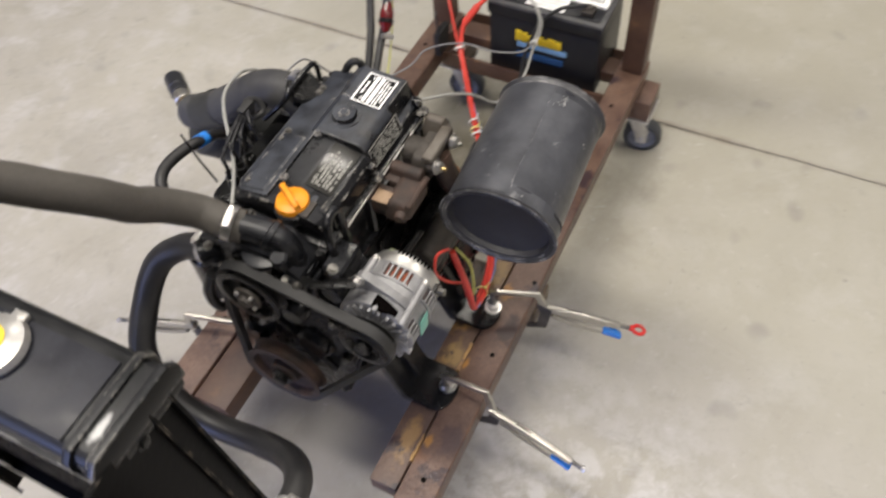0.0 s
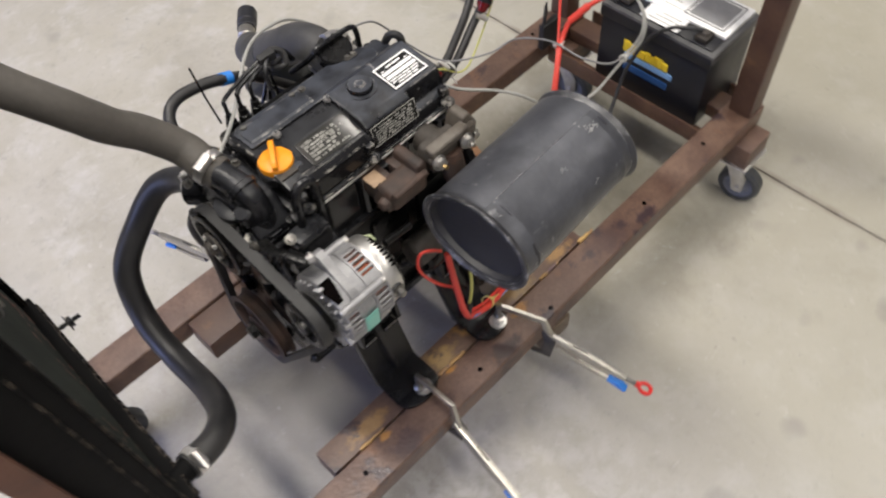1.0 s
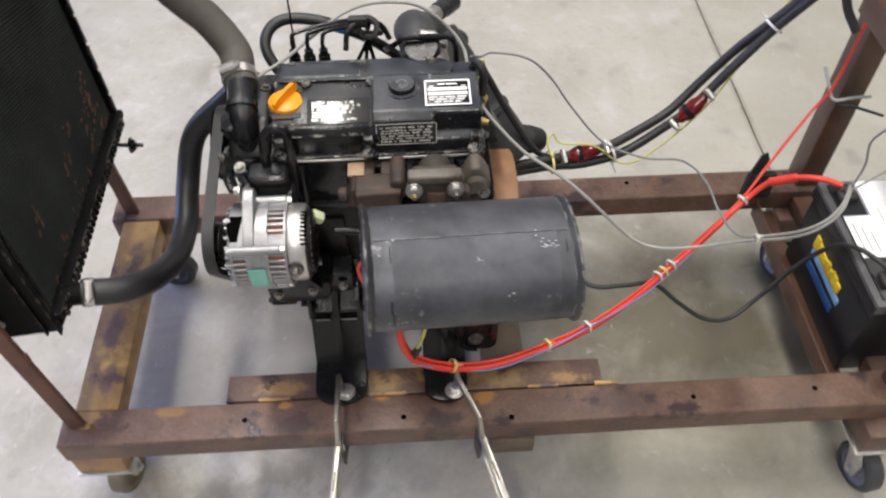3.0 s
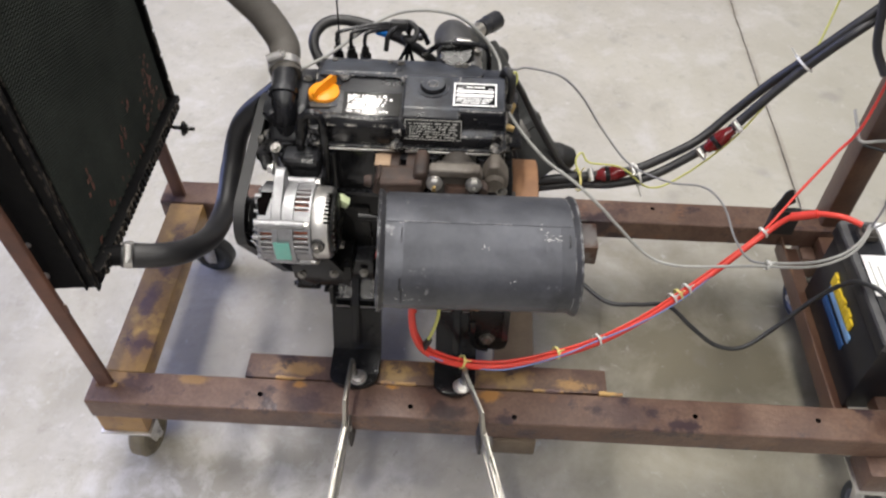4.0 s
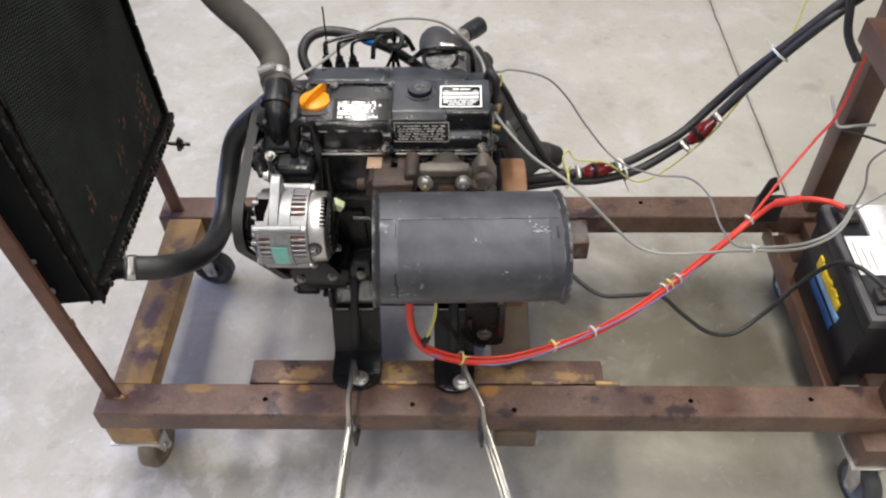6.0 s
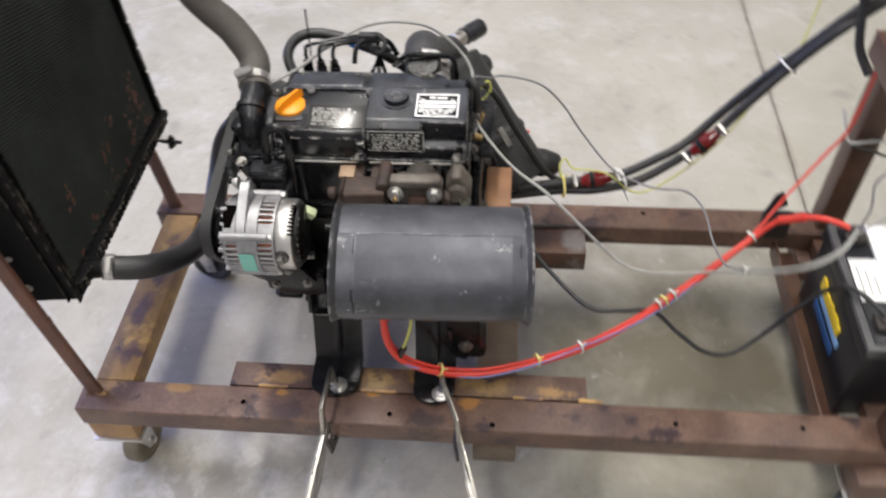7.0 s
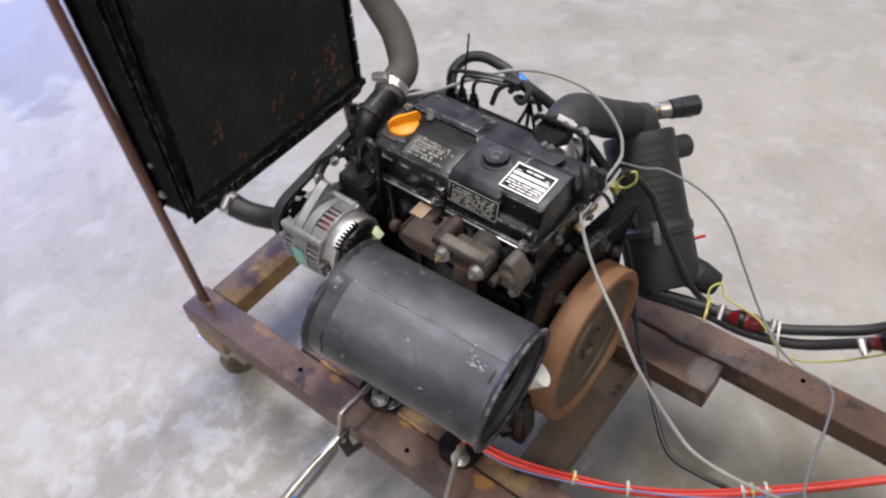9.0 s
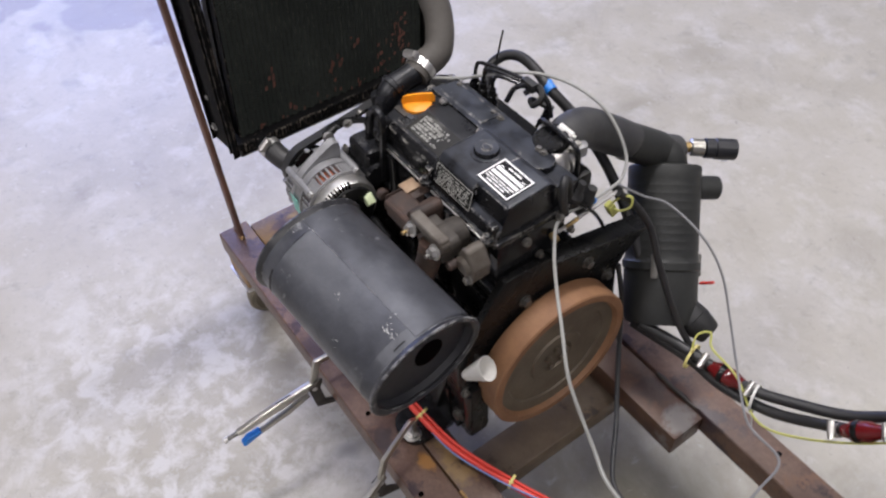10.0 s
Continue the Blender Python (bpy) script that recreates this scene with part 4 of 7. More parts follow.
    for rz in (0.535, 0.583, 0.63, 0.68, 0.74, 0.8):
        part("rivet", lathe((-0.2062, yb - 0.004, rz), (1, 0, 0), [(0, 0.002), (0.0018, 0.0016), (0.0028, 0.0), (0, 0)], 10), ZINC, ob)
    # it stands askew: tipped back on its legs and sideways, the tank overhanging the core
    tipped = set()
    for child in ob.children_recursive:
        kind = child.name.split(".")[0]
        if child.type == "MESH" and child.data not in tipped and kind not in ("inlet", "outlet"):
            tipped.add(child.data)
            tank = kind in ("top_tank", "tank_rib", "tank_panel", "filler_cap", "sticker", "cap_ear") or child.bound_box[0][2] > 0.93
            k = 0.0 if tank else -0.06
            child.data.transform(Matrix(((1, 0, k, -0.47 * k), (0, 1, 0.08, -0.47 * 0.08), (0, 0, 1, 0), (0, 0, 0, 1))))
    # near side plate, its rear edge drawn out towards the leg, with folded lips
    low_front, top_front, top_rear, low_rear = Vector((-0.210, 0.031, 0.466)), Vector((-0.233, 0.047, 0.958)), Vector((-0.329, 0.034, 0.966)), Vector((-0.294, 0.024, 0.464))
    plate = bmesh.new()
    near = [plate.verts.new(v) for v in (low_front, top_front, top_rear, low_rear)]
    back = [plate.verts.new(v.co + Vector((0, 0.004, 0))) for v in near]
    plate.faces.new(near)
    plate.faces.new(back[::-1])
    for k in range(4):
        plate.faces.new((near[k], back[k], back[(k + 1) % 4], near[(k + 1) % 4]))
    bmesh.ops.recalc_face_normals(plate, faces=plate.faces)
    side = part("side_plate", plate, RADIATOR, ob, "black side plate with folded lips")
    out = Vector((0.2, -1, 0)).normalized()
    for share, reach in ((0.02, 0.008), (0.24, 0.006), (0.985, 0.007)):
        a, b = low_front.lerp(low_rear, share), top_front.lerp(top_rear, share)
        part("lip", bar([a + out * reach / 2, b + out * reach / 2], 0.0035, reach, (1, 0.2, 0), w=0.0008), RADIATOR, side)
    for u, v, r in ((0.86, 0.06, 0.0055), (0.82, 0.19, 0.0035), (0.4, 0.96, 0.005), (0.87, 0.5, 0.003)):
        p = low_front.lerp(low_rear, u).lerp(top_front.lerp(top_rear, u), v)
        part("plate_screw", hexbolt(p + out * 0.0005, out, r, r * 0.8), ZINC if v < 0.3 else BLACK_DULL, side)
    return ob


radiator()


# ---- hoses ----
def coolant_hoses():
    up = thing("upper_radiator_hose", (0.05, 0.27, 0.72), "dusty grey-brown rubber coolant hose with a steel clip", "hose")
    part("hose", tube([(0.062, 0.250, 0.703), (0.056, 0.268, 0.709), (0.050, 0.304, 0.721), (0.020, 0.327, 0.757), (-0.011, 0.331, 0.791), (-0.043, 0.335, 0.838), (-0.074, 0.352, 0.876), (-0.113, 0.380, 0.921), (-0.158, 0.394, 0.952), (-0.200, 0.404, 0.955)], 0.0225, 20, 8, 0.03), HOSE_GREY, up)
    part("hose_clip", clip_band((0.057, 0.266, 0.709), (-0.2, 0.75, 0.28), 0.0225, 0.013, (-0.2, -0.5, 0.8)), ZINC, up, "bright steel worm-drive clip")
    low = thing("lower_radiator_hose", (-0.1, 0.15, 0.45), "black moulded rubber coolant hose with steel clips", "hose")
    part("hose", tube([(-0.190, 0.082, 0.483), (-0.142, 0.095, 0.470), (-0.112, 0.133, 0.442), (-0.099, 0.205, 0.400), (-0.099, 0.294, 0.380), (-0.097, 0.361, 0.414), (-0.075, 0.403, 0.483), (-0.019, 0.421, 0.533), (0.027, 0.414, 0.577), (0.052, 0.376, 0.604), (0.052, 0.333, 0.624), (0.050, 0.308, 0.634)], 0.0195, 20, 8, 0.03), HOSE_BLACK, low)
    part("hose_clip", clip_band((-0.18, 0.0845, 0.481), (1, 0.22, -0.25), 0.0195, 0.013, (0, -0.6, 0.8)), ZINC, low, "bright steel worm-drive clip")
    part("hose_clip", clip_band((0.051, 0.325, 0.628), (0, -1, 0.35), 0.0195, 0.013, (0, -0.6, 0.8)), ZINC, low, "bright steel worm-drive clip")


coolant_hoses()


# ---- engine ----
eng = thing("diesel_engine", (0.24, 0.24, 0.235), "small three-cylinder diesel engine in glossy black enamel", "engine")


def engine_block():
    bm = prism([(0.088, 0.158), (0.385, 0.158), (0.385, 0.284), (0.338, 0.288), (0.328, 0.322), (0.088, 0.322)], "z", 0.335, 0.565, w=0.005)
    part("block", bm, BLACK_DULL, eng, "grimy black cast block")
    for i in range(3):
        x = 0.115 + i * 0.09
        part("water_jacket", box(x, x + 0.07, 0.150, 0.165, 0.37, 0.54, w=0.006), BLACK_DULL, eng)
        part("water_jacket", box(x + 0.01, x + 0.06, 0.318, 0.331, 0.37, 0.54, w=0.006), BLACK_DULL, eng)
    part("block_rib", box(0.085, 0.388, 0.145, 0.335, 0.405, 0.418, w=0.003), BLACK_DULL, eng)
    pan = prism([(0.165, 0.335), (0.165, 0.285), (0.185, 0.262), (0.295, 0.262), (0.315, 0.285), (0.315, 0.335)], "x", 0.105, 0.375, w=0.008)
    add_box(pan, 0.095, 0.385, 0.15, 0.33, 0.328, 0.337, w=0.002)
    part("oil_pan", pan, BLACK_GLOSS, eng)
    head = prism([(0.092, 0.158), (0.383, 0.158), (0.383, 0.278), (0.34, 0.284), (0.33, 0.318), (0.092, 0.318)], "z", 0.565, 0.652, w=0.004)
    add_prism(head, [(0.09, 0.15), (0.386, 0.15), (0.386, 0.284), (0.34, 0.29), (0.332, 0.325), (0.09, 0.325)], "z", 0.563, 0.572, w=0.001)
    for i in range(4):
        add_rod(head, (0.135 + i * 0.073, 0.1585, 0.58), (0.135 + i * 0.073, 0.1585, 0.648), 0.012, seg=14)
    part("cylinder_head", head, BLACK_GLOSS, eng)


engine_block()


def rocker_cover():
    """Cast cover: flange, sloping front with ribs, flat left part, raised breather box, and the rear strip with a rounded end."""
    flange = prism([(0.104, 0.152), (0.378, 0.152), (0.384, 0.16), (0.384, 0.282), (0.36, 0.30), (0.112, 0.306), (0.1, 0.294), (0.1, 0.158)], "z", 0.653, 0.661, w=0.002)
    cover = part("rocker_cover", flange, COVER_GLOSS, eng)
    # body under the flat left part
    low = prism([(0.156, 0.661), (0.161, 0.688), (0.169, 0.697), (0.216, 0.708), (0.25, 0.708), (0.298, 0.704), (0.302, 0.661)], "x", 0.106, 0.245, w=0.003)
    part("cover_body", low, COVER_GLOSS, cover)
    # glossy step under the top edge
    part("cover_edge", prism([(0.160, 0.689), (0.168, 0.699), (0.176, 0.700), (0.176, 0.692)], "x", 0.125, 0.232, w=0.001), COVER_GLOSS, cover)
    # raised breather box
    hump = prism([(0.156, 0.661), (0.168, 0.703), (0.179, 0.7125), (0.246, 0.717), (0.262, 0.706), (0.262, 0.661)], "x", 0.236, 0.3165, w=0.004, segments=3)
    add_prism(hump, [(0.156, 0.661), (0.1605, 0.676), (0.1635, 0.679), (0.1715, 0.682), (0.1755, 0.7085), (0.179, 0.7125), (0.246, 0.717), (0.262, 0.706), (0.262, 0.661)], "x", 0.3135, 0.379, w=0.0035, segments=3)
    part("breather_box", hump, COVER_DUSTY, cover)
    end = prism([(0.302, 0.661), (0.302, 0.692), (0.262, 0.70), (0.262, 0.661)], "x", 0.236, 0.376, w=0.003)
    part("cover_body", end, COVER_DUSTY, cover)
    # rear strip, rounded at its flywheel end
    pts = [(0.112, 0.246), (0.318, 0.246)] + [(0.318 + 0.030 * math.sin(a), 0.276 - 0.030 * math.cos(a)) for a in (math.pi * k / 10 for k in range(1, 10))] + [(0.318, 0.306), (0.125, 0.306), (0.112, 0.296)]
    strip = prism(pts, "z", 0.692, 0.7125, w=0.003, m=Matrix(((1, 0, 0, 0), (0, 0.9, 0, 0.0246), (0, -0.13, 1, 0.032), (0, 0, 0, 1))))
    part("rear_cover", strip, COVER_DUSTY, cover)
    part("rear_cover_lip", prism([(0.252, 0.711), (0.257, 0.7126), (0.288, 0.7086), (0.293, 0.7065)], "x", 0.118, 0.222, w=0.0006), COVER_DUSTY, cover)
    for bx, by in ((0.149, 0.2425), (0.236, 0.2425)):
        b = rod((bx, by, 0.704), (bx, by, 0.7135), 0.0068, seg=14, w=0.002)
        add_hex(b, (bx, by, 0.7135), (0, 0, 1), 0.0038, 0.003)
        part("cover_bolt", b, COVER_DUSTY, cover)
    for bx in (0.128, 0.21, 0.226, 0.31, 0.32):
        part("cover_bolt", hexbolt((bx, 0.286, 0.7075), (0, 0.13, 1), 0.0042, 0.004), ZINC_DULL, cover)
    # breather cap
    part("breather_cap", lathe((0.277, 0.222, 0.7155), (0, 0, 1), [(0, 0.008), (0.006, 0.008), (0.0075, 0.006), (0.0165, 0.0068), (0.018, 0.004), (0.018, 0.0005), (0.023, 0.0), (0.023, -0.002)], 28), COVER_DUSTY, cover)
    # front lug in the middle, and the corner lugs
    for fx in (0.230, 0.115, 0.370):
        lug = rod((fx, 0.152, 0.661), (fx, 0.152, 0.67), 0.01, seg=14, w=0.002)
        add_prism(lug, [(fx - 0.008, 0.66), (fx + 0.008, 0.66), (fx + 0.006, 0.688), (fx - 0.006, 0.688)], "y", 0.154, 0.166, w=0.002)
        add_hex(lug, (fx, 0.15, 0.67), (0, 0, 1), 0.0045, 0.005)
        part("cover_lug", lug, COVER_GLOSS, cover)
    part("flange_edge", box(0.118, 0.228, 0.1502, 0.1525, 0.6545, 0.6575, w=0.0005), ZINC, cover, "bright flange edge")
    part("flange_edge", box(0.242, 0.366, 0.1502, 0.1525, 0.6545, 0.6575, w=0.0005), ZINC, cover, "bright flange edge")

    # plates
    def plate(name, origin, u, v, w, h, mat, label, rows, print_mat, border=None):
        u, v = Vector(u).normalized(), Vector(v).normalized()
        n = u.cross(v)
        m = Matrix(((u.x, v.x, n.x, origin[0]), (u.y, v.y, n.y, origin[1]), (u.z, v.z, n.z, origin[2]), (0, 0, 0, 1)))
        p = part(name, box(0, w, 0, h, 0, 0.0012, w=0.0003, m=m), mat, eng, label)
        bars = bmesh.new()
        for a, b, c, d in rows:
            add_box(bars, a * w, b * w, c * h, d * h, 0.00121, 0.0016, w=0, m=m)
        part("print", bars, print_mat, p)
        return p

    def lines(n, seed, bold=False):
        rng = random.Random(seed)
        out = []
        for i in range(n):
            y = 0.1 + 0.8 * i / n + rng.uniform(0, 0.15 / n)
            x = 0.06 + rng.uniform(0, 0.03)
            stop = rng.choice((0.93, 0.93, 0.8, 0.6))
            while x < stop - 0.04:
                l = rng.uniform(0.02, 0.11)
                out.append((x, min(x + l, stop), y, y + rng.uniform(0.28, 0.5) * (1.35 if bold else 1) / n))
                x += l + rng.choice((0.012, 0.016, 0.05))
        return out

    def frame_rows(e, f):
        return [(0.0, 1.0, 0.0, f), (0.0, 1.0, 1 - f, 1.0), (0.0, e, f, 1 - f), (1 - e, 1.0, f, 1 - f)]

    words = [(a, a + w, y, y + 0.045) for y, some in ((0.3, ((0.08, 0.2), (0.31, 0.1), (0.44, 0.22), (0.69, 0.22))), (0.21, ((0.08, 0.12), (0.23, 0.25), (0.51, 0.12), (0.66, 0.2))), (0.115, ((0.2, 0.16), (0.39, 0.22), (0.64, 0.14)))) for a, w in some]
    plate("data_plate", (0.3065, 0.1835, 0.7138), (1, 0.0, 0.0), (0, 1, 0.07), 0.0605, 0.047, LABEL_BLACK, "black instruction plate with silver bars and border",
          frame_rows(0.04, 0.055) + [(0.07, 0.93, 0.58, 0.7), (0.07, 0.93, 0.4, 0.52), (0.3, 0.45, 0.8, 0.86), (0.48, 0.72, 0.8, 0.86), (0.1, 0.2, 0.74, 0.77), (0.8, 0.9, 0.74, 0.77)] + words, LABEL_WHITE)
    plate("data_plate", (0.152, 0.1735, 0.6992), (1, 0, 0), (0, 1, 0.235), 0.081, 0.04, LABEL_FOIL, "worn glossy black caution plate with pale lines", lines(6, 3, True), PRINT_FOIL)
    plate("data_plate", (0.241, 0.1595, 0.6725), (1, 0, 0), (0, 0.27, 1), 0.079, 0.03, LABEL_DARK, "dark engine data plate with pale print", lines(6, 9) + frame_rows(0.012, 0.035), PRINT_PALE)
    # oil filler
    cap = part("oil_filler_cap", lathe((0.123, 0.215, 0.697), (0, 0, 1), [(0, 0.013), (0.018, 0.0125), (0.0225, 0.010), (0.0235, 0.006), (0.023, 0.0), (0, 0.0)], 30), ORANGE, eng, "orange plastic oil filler cap")
    m = Matrix.Translation((0.122, 0.216, 0.709)) @ Matrix.Rotation(radians(58), 4, "Z")
    part("grip", prism([(-0.0225, 0), (0.0225, 0), (0.023, 0.009), (0.02, 0.0115), (0.0, 0.0115), (-0.016, 0.010), (-0.0225, 0.006)], "y", -0.0035, 0.004, w=0.0018, m=m, segments=3), ORANGE, cap)
    neck = rod((0.123, 0.215, 0.68), (0.123, 0.215, 0.698), 0.026, seg=26, w=0.002)
    add_box(neck, 0.108, 0.145, 0.186, 0.205, 0.692, 0.703, w=0.003)
    part("filler_neck", neck, COVER_DUSTY, cover)
    part("filler_plate", box(0.107, 0.134, 0.183, 0.196, 0.6985, 0.7035, w=0.001), CAST_GREY, cover)


rocker_cover()


def front_end():
    """Timing cover, water pump, thermostat housing, pulleys and belt."""
    tc = prism([(0.15, 0.335), (0.2, 0.305), (0.285, 0.305), (0.335, 0.335), (0.352, 0.43), (0.352, 0.56), (0.33, 0.625), (0.17, 0.625), (0.135, 0.56), (0.13, 0.43)], "x", 0.058, 0.09, w=0.006)
    for y, z in ((0.155, 0.345), (0.24, 0.312), (0.325, 0.345), (0.345, 0.45), (0.345, 0.55), (0.137, 0.45), (0.14, 0.55)):
        add_rod(tc, (0.05, y, z), (0.09, y, z), 0.009, seg=12, w=0.002)
    part("timing_cover", tc, BLACK_DULL, eng)
    rng = random.Random(12)
    for y, z in ((0.155, 0.345), (0.24, 0.312), (0.325, 0.345), (0.345, 0.45), (0.345, 0.55), (0.137, 0.45), (0.14, 0.55)):
        part("cover_bolt", hexbolt((0.05, y, z), (-1, 0, 0), 0.0045, 0.005), ZINC_DULL if rng.random() < 0.4 else BLACK_GLOSS, eng)
    for y, z, r, h in ((0.19, 0.46, 0.032, 0.014), (0.29, 0.50, 0.04, 0.018), (0.2, 0.55, 0.022, 0.02), (0.31, 0.41, 0.024, 0.012)):
        part("cover_boss", rod((0.06, y, z), (0.058 - h, y, z), r, r * 0.86, seg=24, w=0.004), BLACK_GLOSS, eng)
    part("cover_web", prism([(0.16, 0.40), (0.17, 0.40), (0.30, 0.55), (0.29, 0.555)], "x", 0.048, 0.06, w=0.002), BLACK_GLOSS, eng)
    part("front_hose", tube([(0.03, 0.315, 0.60), (0.024, 0.33, 0.56), (0.03, 0.34, 0.51), (0.045, 0.35, 0.47)], 0.008, 10, 6), HOSE_BLACK, eng)
    plate = prism([(0.12, 0.40), (0.36, 0.40), (0.372, 0.50), (0.366, 0.635), (0.30, 0.66), (0.16, 0.655), (0.115, 0.56)], "x", 0.088, 0.096, w=0.001)
    part("front_plate", plate, BLACK_DULL, eng)
    # water pump and housing
    wp = rod((0.022, 0.238, 0.612), (0.075, 0.238, 0.612), 0.032, seg=24, w=0.004)
    add_prism(wp, [(0.175, 0.585), (0.30, 0.585), (0.335, 0.62), (0.325, 0.665), (0.27, 0.69), (0.2, 0.688), (0.165, 0.65)], "x", 0.044, 0.1, w=0.008, segments=3)
    add_rod(wp, (0.075, 0.28, 0.64), (0.036, 0.324, 0.633), 0.019, seg=18, w=0.002)
    add_rod(wp, (0.045, 0.18, 0.64), (0.038, 0.18, 0.64), 0.016, seg=16, w=0.003)
    add_rod(wp, (0.06, 0.195, 0.66), (0.045, 0.19, 0.692), 0.016, 0.012, seg=16, w=0.003)
    part("water_pump", wp, BLACK_DUSTY, eng, "dusty black cast water pump housing")
    th = lathe((0.062, 0.224, 0.664), (0, 0.05, 1), [(0, 0), (0.033, 0), (0.033, 0.008), (0.027, 0.011), (0, 0.011)], 24)
    add_tube(th, [(0.070, 0.188, 0.645), (0.069, 0.189, 0.662), (0.068, 0.192, 0.682), (0.066, 0.203, 0.7), (0.063, 0.228, 0.706), (0.059, 0.255, 0.707)], 0.018, 20, 6, 0.08)
    add_lathe(th, (0.0695, 0.1885, 0.64), (0, 0.05, 1), [(0.017, 0), (0.0245, 0.001), (0.0245, 0.007), (0.017, 0.009)], 22)
    add_lathe(th, (0.0655, 0.205, 0.7015), (-0.06, 1, 0.45), [(0.017, 0), (0.0215, 0.001), (0.0215, 0.008), (0.017, 0.01)], 22)
    for ox, oy, oz in ((-0.028, -0.004, 0.641), (0.026, 0.002, 0.641)):
        add_rod(th, (0.0695 + ox, 0.1885 + oy, oz - 0.012), (0.0695 + ox, 0.1885 + oy, oz + 0.008), 0.0088, seg=14, w=0.002)
    part("thermostat_housing", th, BLACK_DUSTY, eng)
    part("thermostat_base", add_box(prism([(0.046, 0.164), (0.096, 0.164), (0.1, 0.18), (0.094, 0.206), (0.05, 0.206), (0.042, 0.185)], "z", 0.606, 0.642, w=0.005, segments=3), 0.056, 0.086, 0.157, 0.17, 0.585, 0.632, w=0.006, segments=3), BLACK_GLOSS, eng, "glossy black cast base")
    for p, d in (((0.038, 0.212, 0.66), (-1, -0.2, 0.3)), ((0.04, 0.272, 0.64), (-1, 0, 0.2)), ((0.0415, 0.1845, 0.649), (-0.1, -0.2, 1)), ((0.0955, 0.1905, 0.649), (0.1, -0.2, 1)), ((0.05, 0.18, 0.61), (-1, 0, 0)), ((0.09, 0.262, 0.69), (0.2, 0.2, 1)), ((0.036, 0.165, 0.655), (-1, -0.3, 0.3)), ((0.035, 0.298, 0.67), (-0.5, 0.2, 1))):
        part("housing_bolt", hexbolt(p, d, 0.005, 0.006), ZINC_DULL, eng, "dirty zinc hexagon bolt")
    # adjuster strap and cable bracket ahead of the cover
    strap = tube([(0.048, 0.172, 0.648), (0.044, 0.14, 0.66), (0.052, 0.112, 0.67), (0.062, 0.09, 0.668)], 0.008, 8, 6, flat=0.4)
    part("adjuster_strap", strap, BLACK_DULL, eng)
    arch = tube([(0.100, 0.146, 0.60), (0.096, 0.143, 0.65), (0.099, 0.146, 0.7), (0.108, 0.149, 0.715), (0.121, 0.149, 0.717), (0.129, 0.148, 0.704), (0.129, 0.144, 0.65), (0.126, 0.141, 0.60)], 0.0066, 10, 6, 0.12)
    part("lifting_eye", arch, BLACK_GLOSS, eng)
    brk = box(0.07, 0.125, 0.118, 0.152, 0.585, 0.66, w=0.01, segments=3)
    add_rod(brk, (0.06, 0.135, 0.615), (0.13, 0.132, 0.615), 0.02, seg=16, w=0.004)
    part("front_bracket", brk, BLACK_GLOSS, eng)
    for p, d in (((0.122, 0.112, 0.60), (0.2, -1, 0)), ((0.075, 0.112, 0.64), (0, -1, 0.2)), ((0.066, 0.125, 0.675), (0, -0.4, 1))):
        part("bracket_bolt", hexbolt(p, d, 0.0052, 0.006), ZINC_DULL, eng)

    def pulley(name, c, r, depth, mat, hub):
        bm = lathe((c[0] + depth / 2, c[1], c[2]), (-1, 0, 0), [(0, 0.004), (r * 0.5, 0.004), (r * 0.55, 0), (r - 0.004, 0), (r, 0.001), (r - 0.007, depth * 0.35), (r - 0.007, depth * 0.65), (r, depth - 0.001), (r - 0.003, depth), (r - 0.01, depth), (r - 0.013, depth * 0.5), (hub, depth * 0.5), (hub * 0.9, depth * 0.9), (hub * 0.4, depth), (0, depth)], 36)
        return part(name, bm, mat, eng)

    crank = pulley("crank_pulley", (0.03, 0.246, 0.374), 0.066, 0.024, CAST_RUST, 0.026)
    part("pulley_bolt", hexbolt((0.016, 0.246, 0.374), (-1, 0, 0), 0.012, 0.012), BLACK_DULL, crank)
    fan = pulley("pump_pulley", (0.022, 0.238, 0.612), 0.05, 0.02, BLACK_DULL, 0.02)
    part("pulley_hub", lathe((0.014, 0.238, 0.612), (-1, 0, 0), [(0, 0), (0.021, 0), (0.021, 0.004), (0.011, 0.006), (0.009, 0.012), (0, 0.012)], 24), CAST_GREY, fan, "worn grey hub")
    for a in range(4):
        t = radians(45 + 90 * a)
        part("pulley_bolt", hexbolt((0.0105, 0.238 + 0.016 * math.cos(t), 0.612 + 0.016 * math.sin(t)), (-1, 0, 0), 0.0035, 0.005, False), ZINC, fan)

    # belt: the taut loop round three pulleys
    circles = ((0.246, 0.374, 0.062), (0.238, 0.612, 0.046), (0.068, 0.597, 0.034))
    pts = sorted({(round(y + r * math.cos(a), 5), round(z + r * math.sin(a), 5)) for y, z, r in circles for a in (2 * math.pi * k / 60 for k in range(60))})

    def half(seq):
        out = []
        for p in seq:
            while len(out) > 1 and (out[-1][0] - out[-2][0]) * (p[1] - out[-2][1]) - (out[-1][1] - out[-2][1]) * (p[0] - out[-2][0]) <= 0:
                out.pop()
            out.append(p)
        return out[:-1]

    loop = half(pts) + half(pts[::-1])
    bm = bmesh.new()
    rings = []
    cy, cz = 0.18, 0.53
    n = len(loop)
    for i, (y, z) in enumerate(loop):
        (ay, az), (by, bz) = loop[i - 1], loop[(i + 1) % n]
        t = Vector((by - ay, bz - az)).normalized()
        o = Vector((t.y, -t.x)) * 0.0085
        rings.append([bm.verts.new(v) for v in ((0.0175, y + o.x, z + o.y), (0.0325, y + o.x, z + o.y), (0.0305, y, z), (0.0195, y, z))])
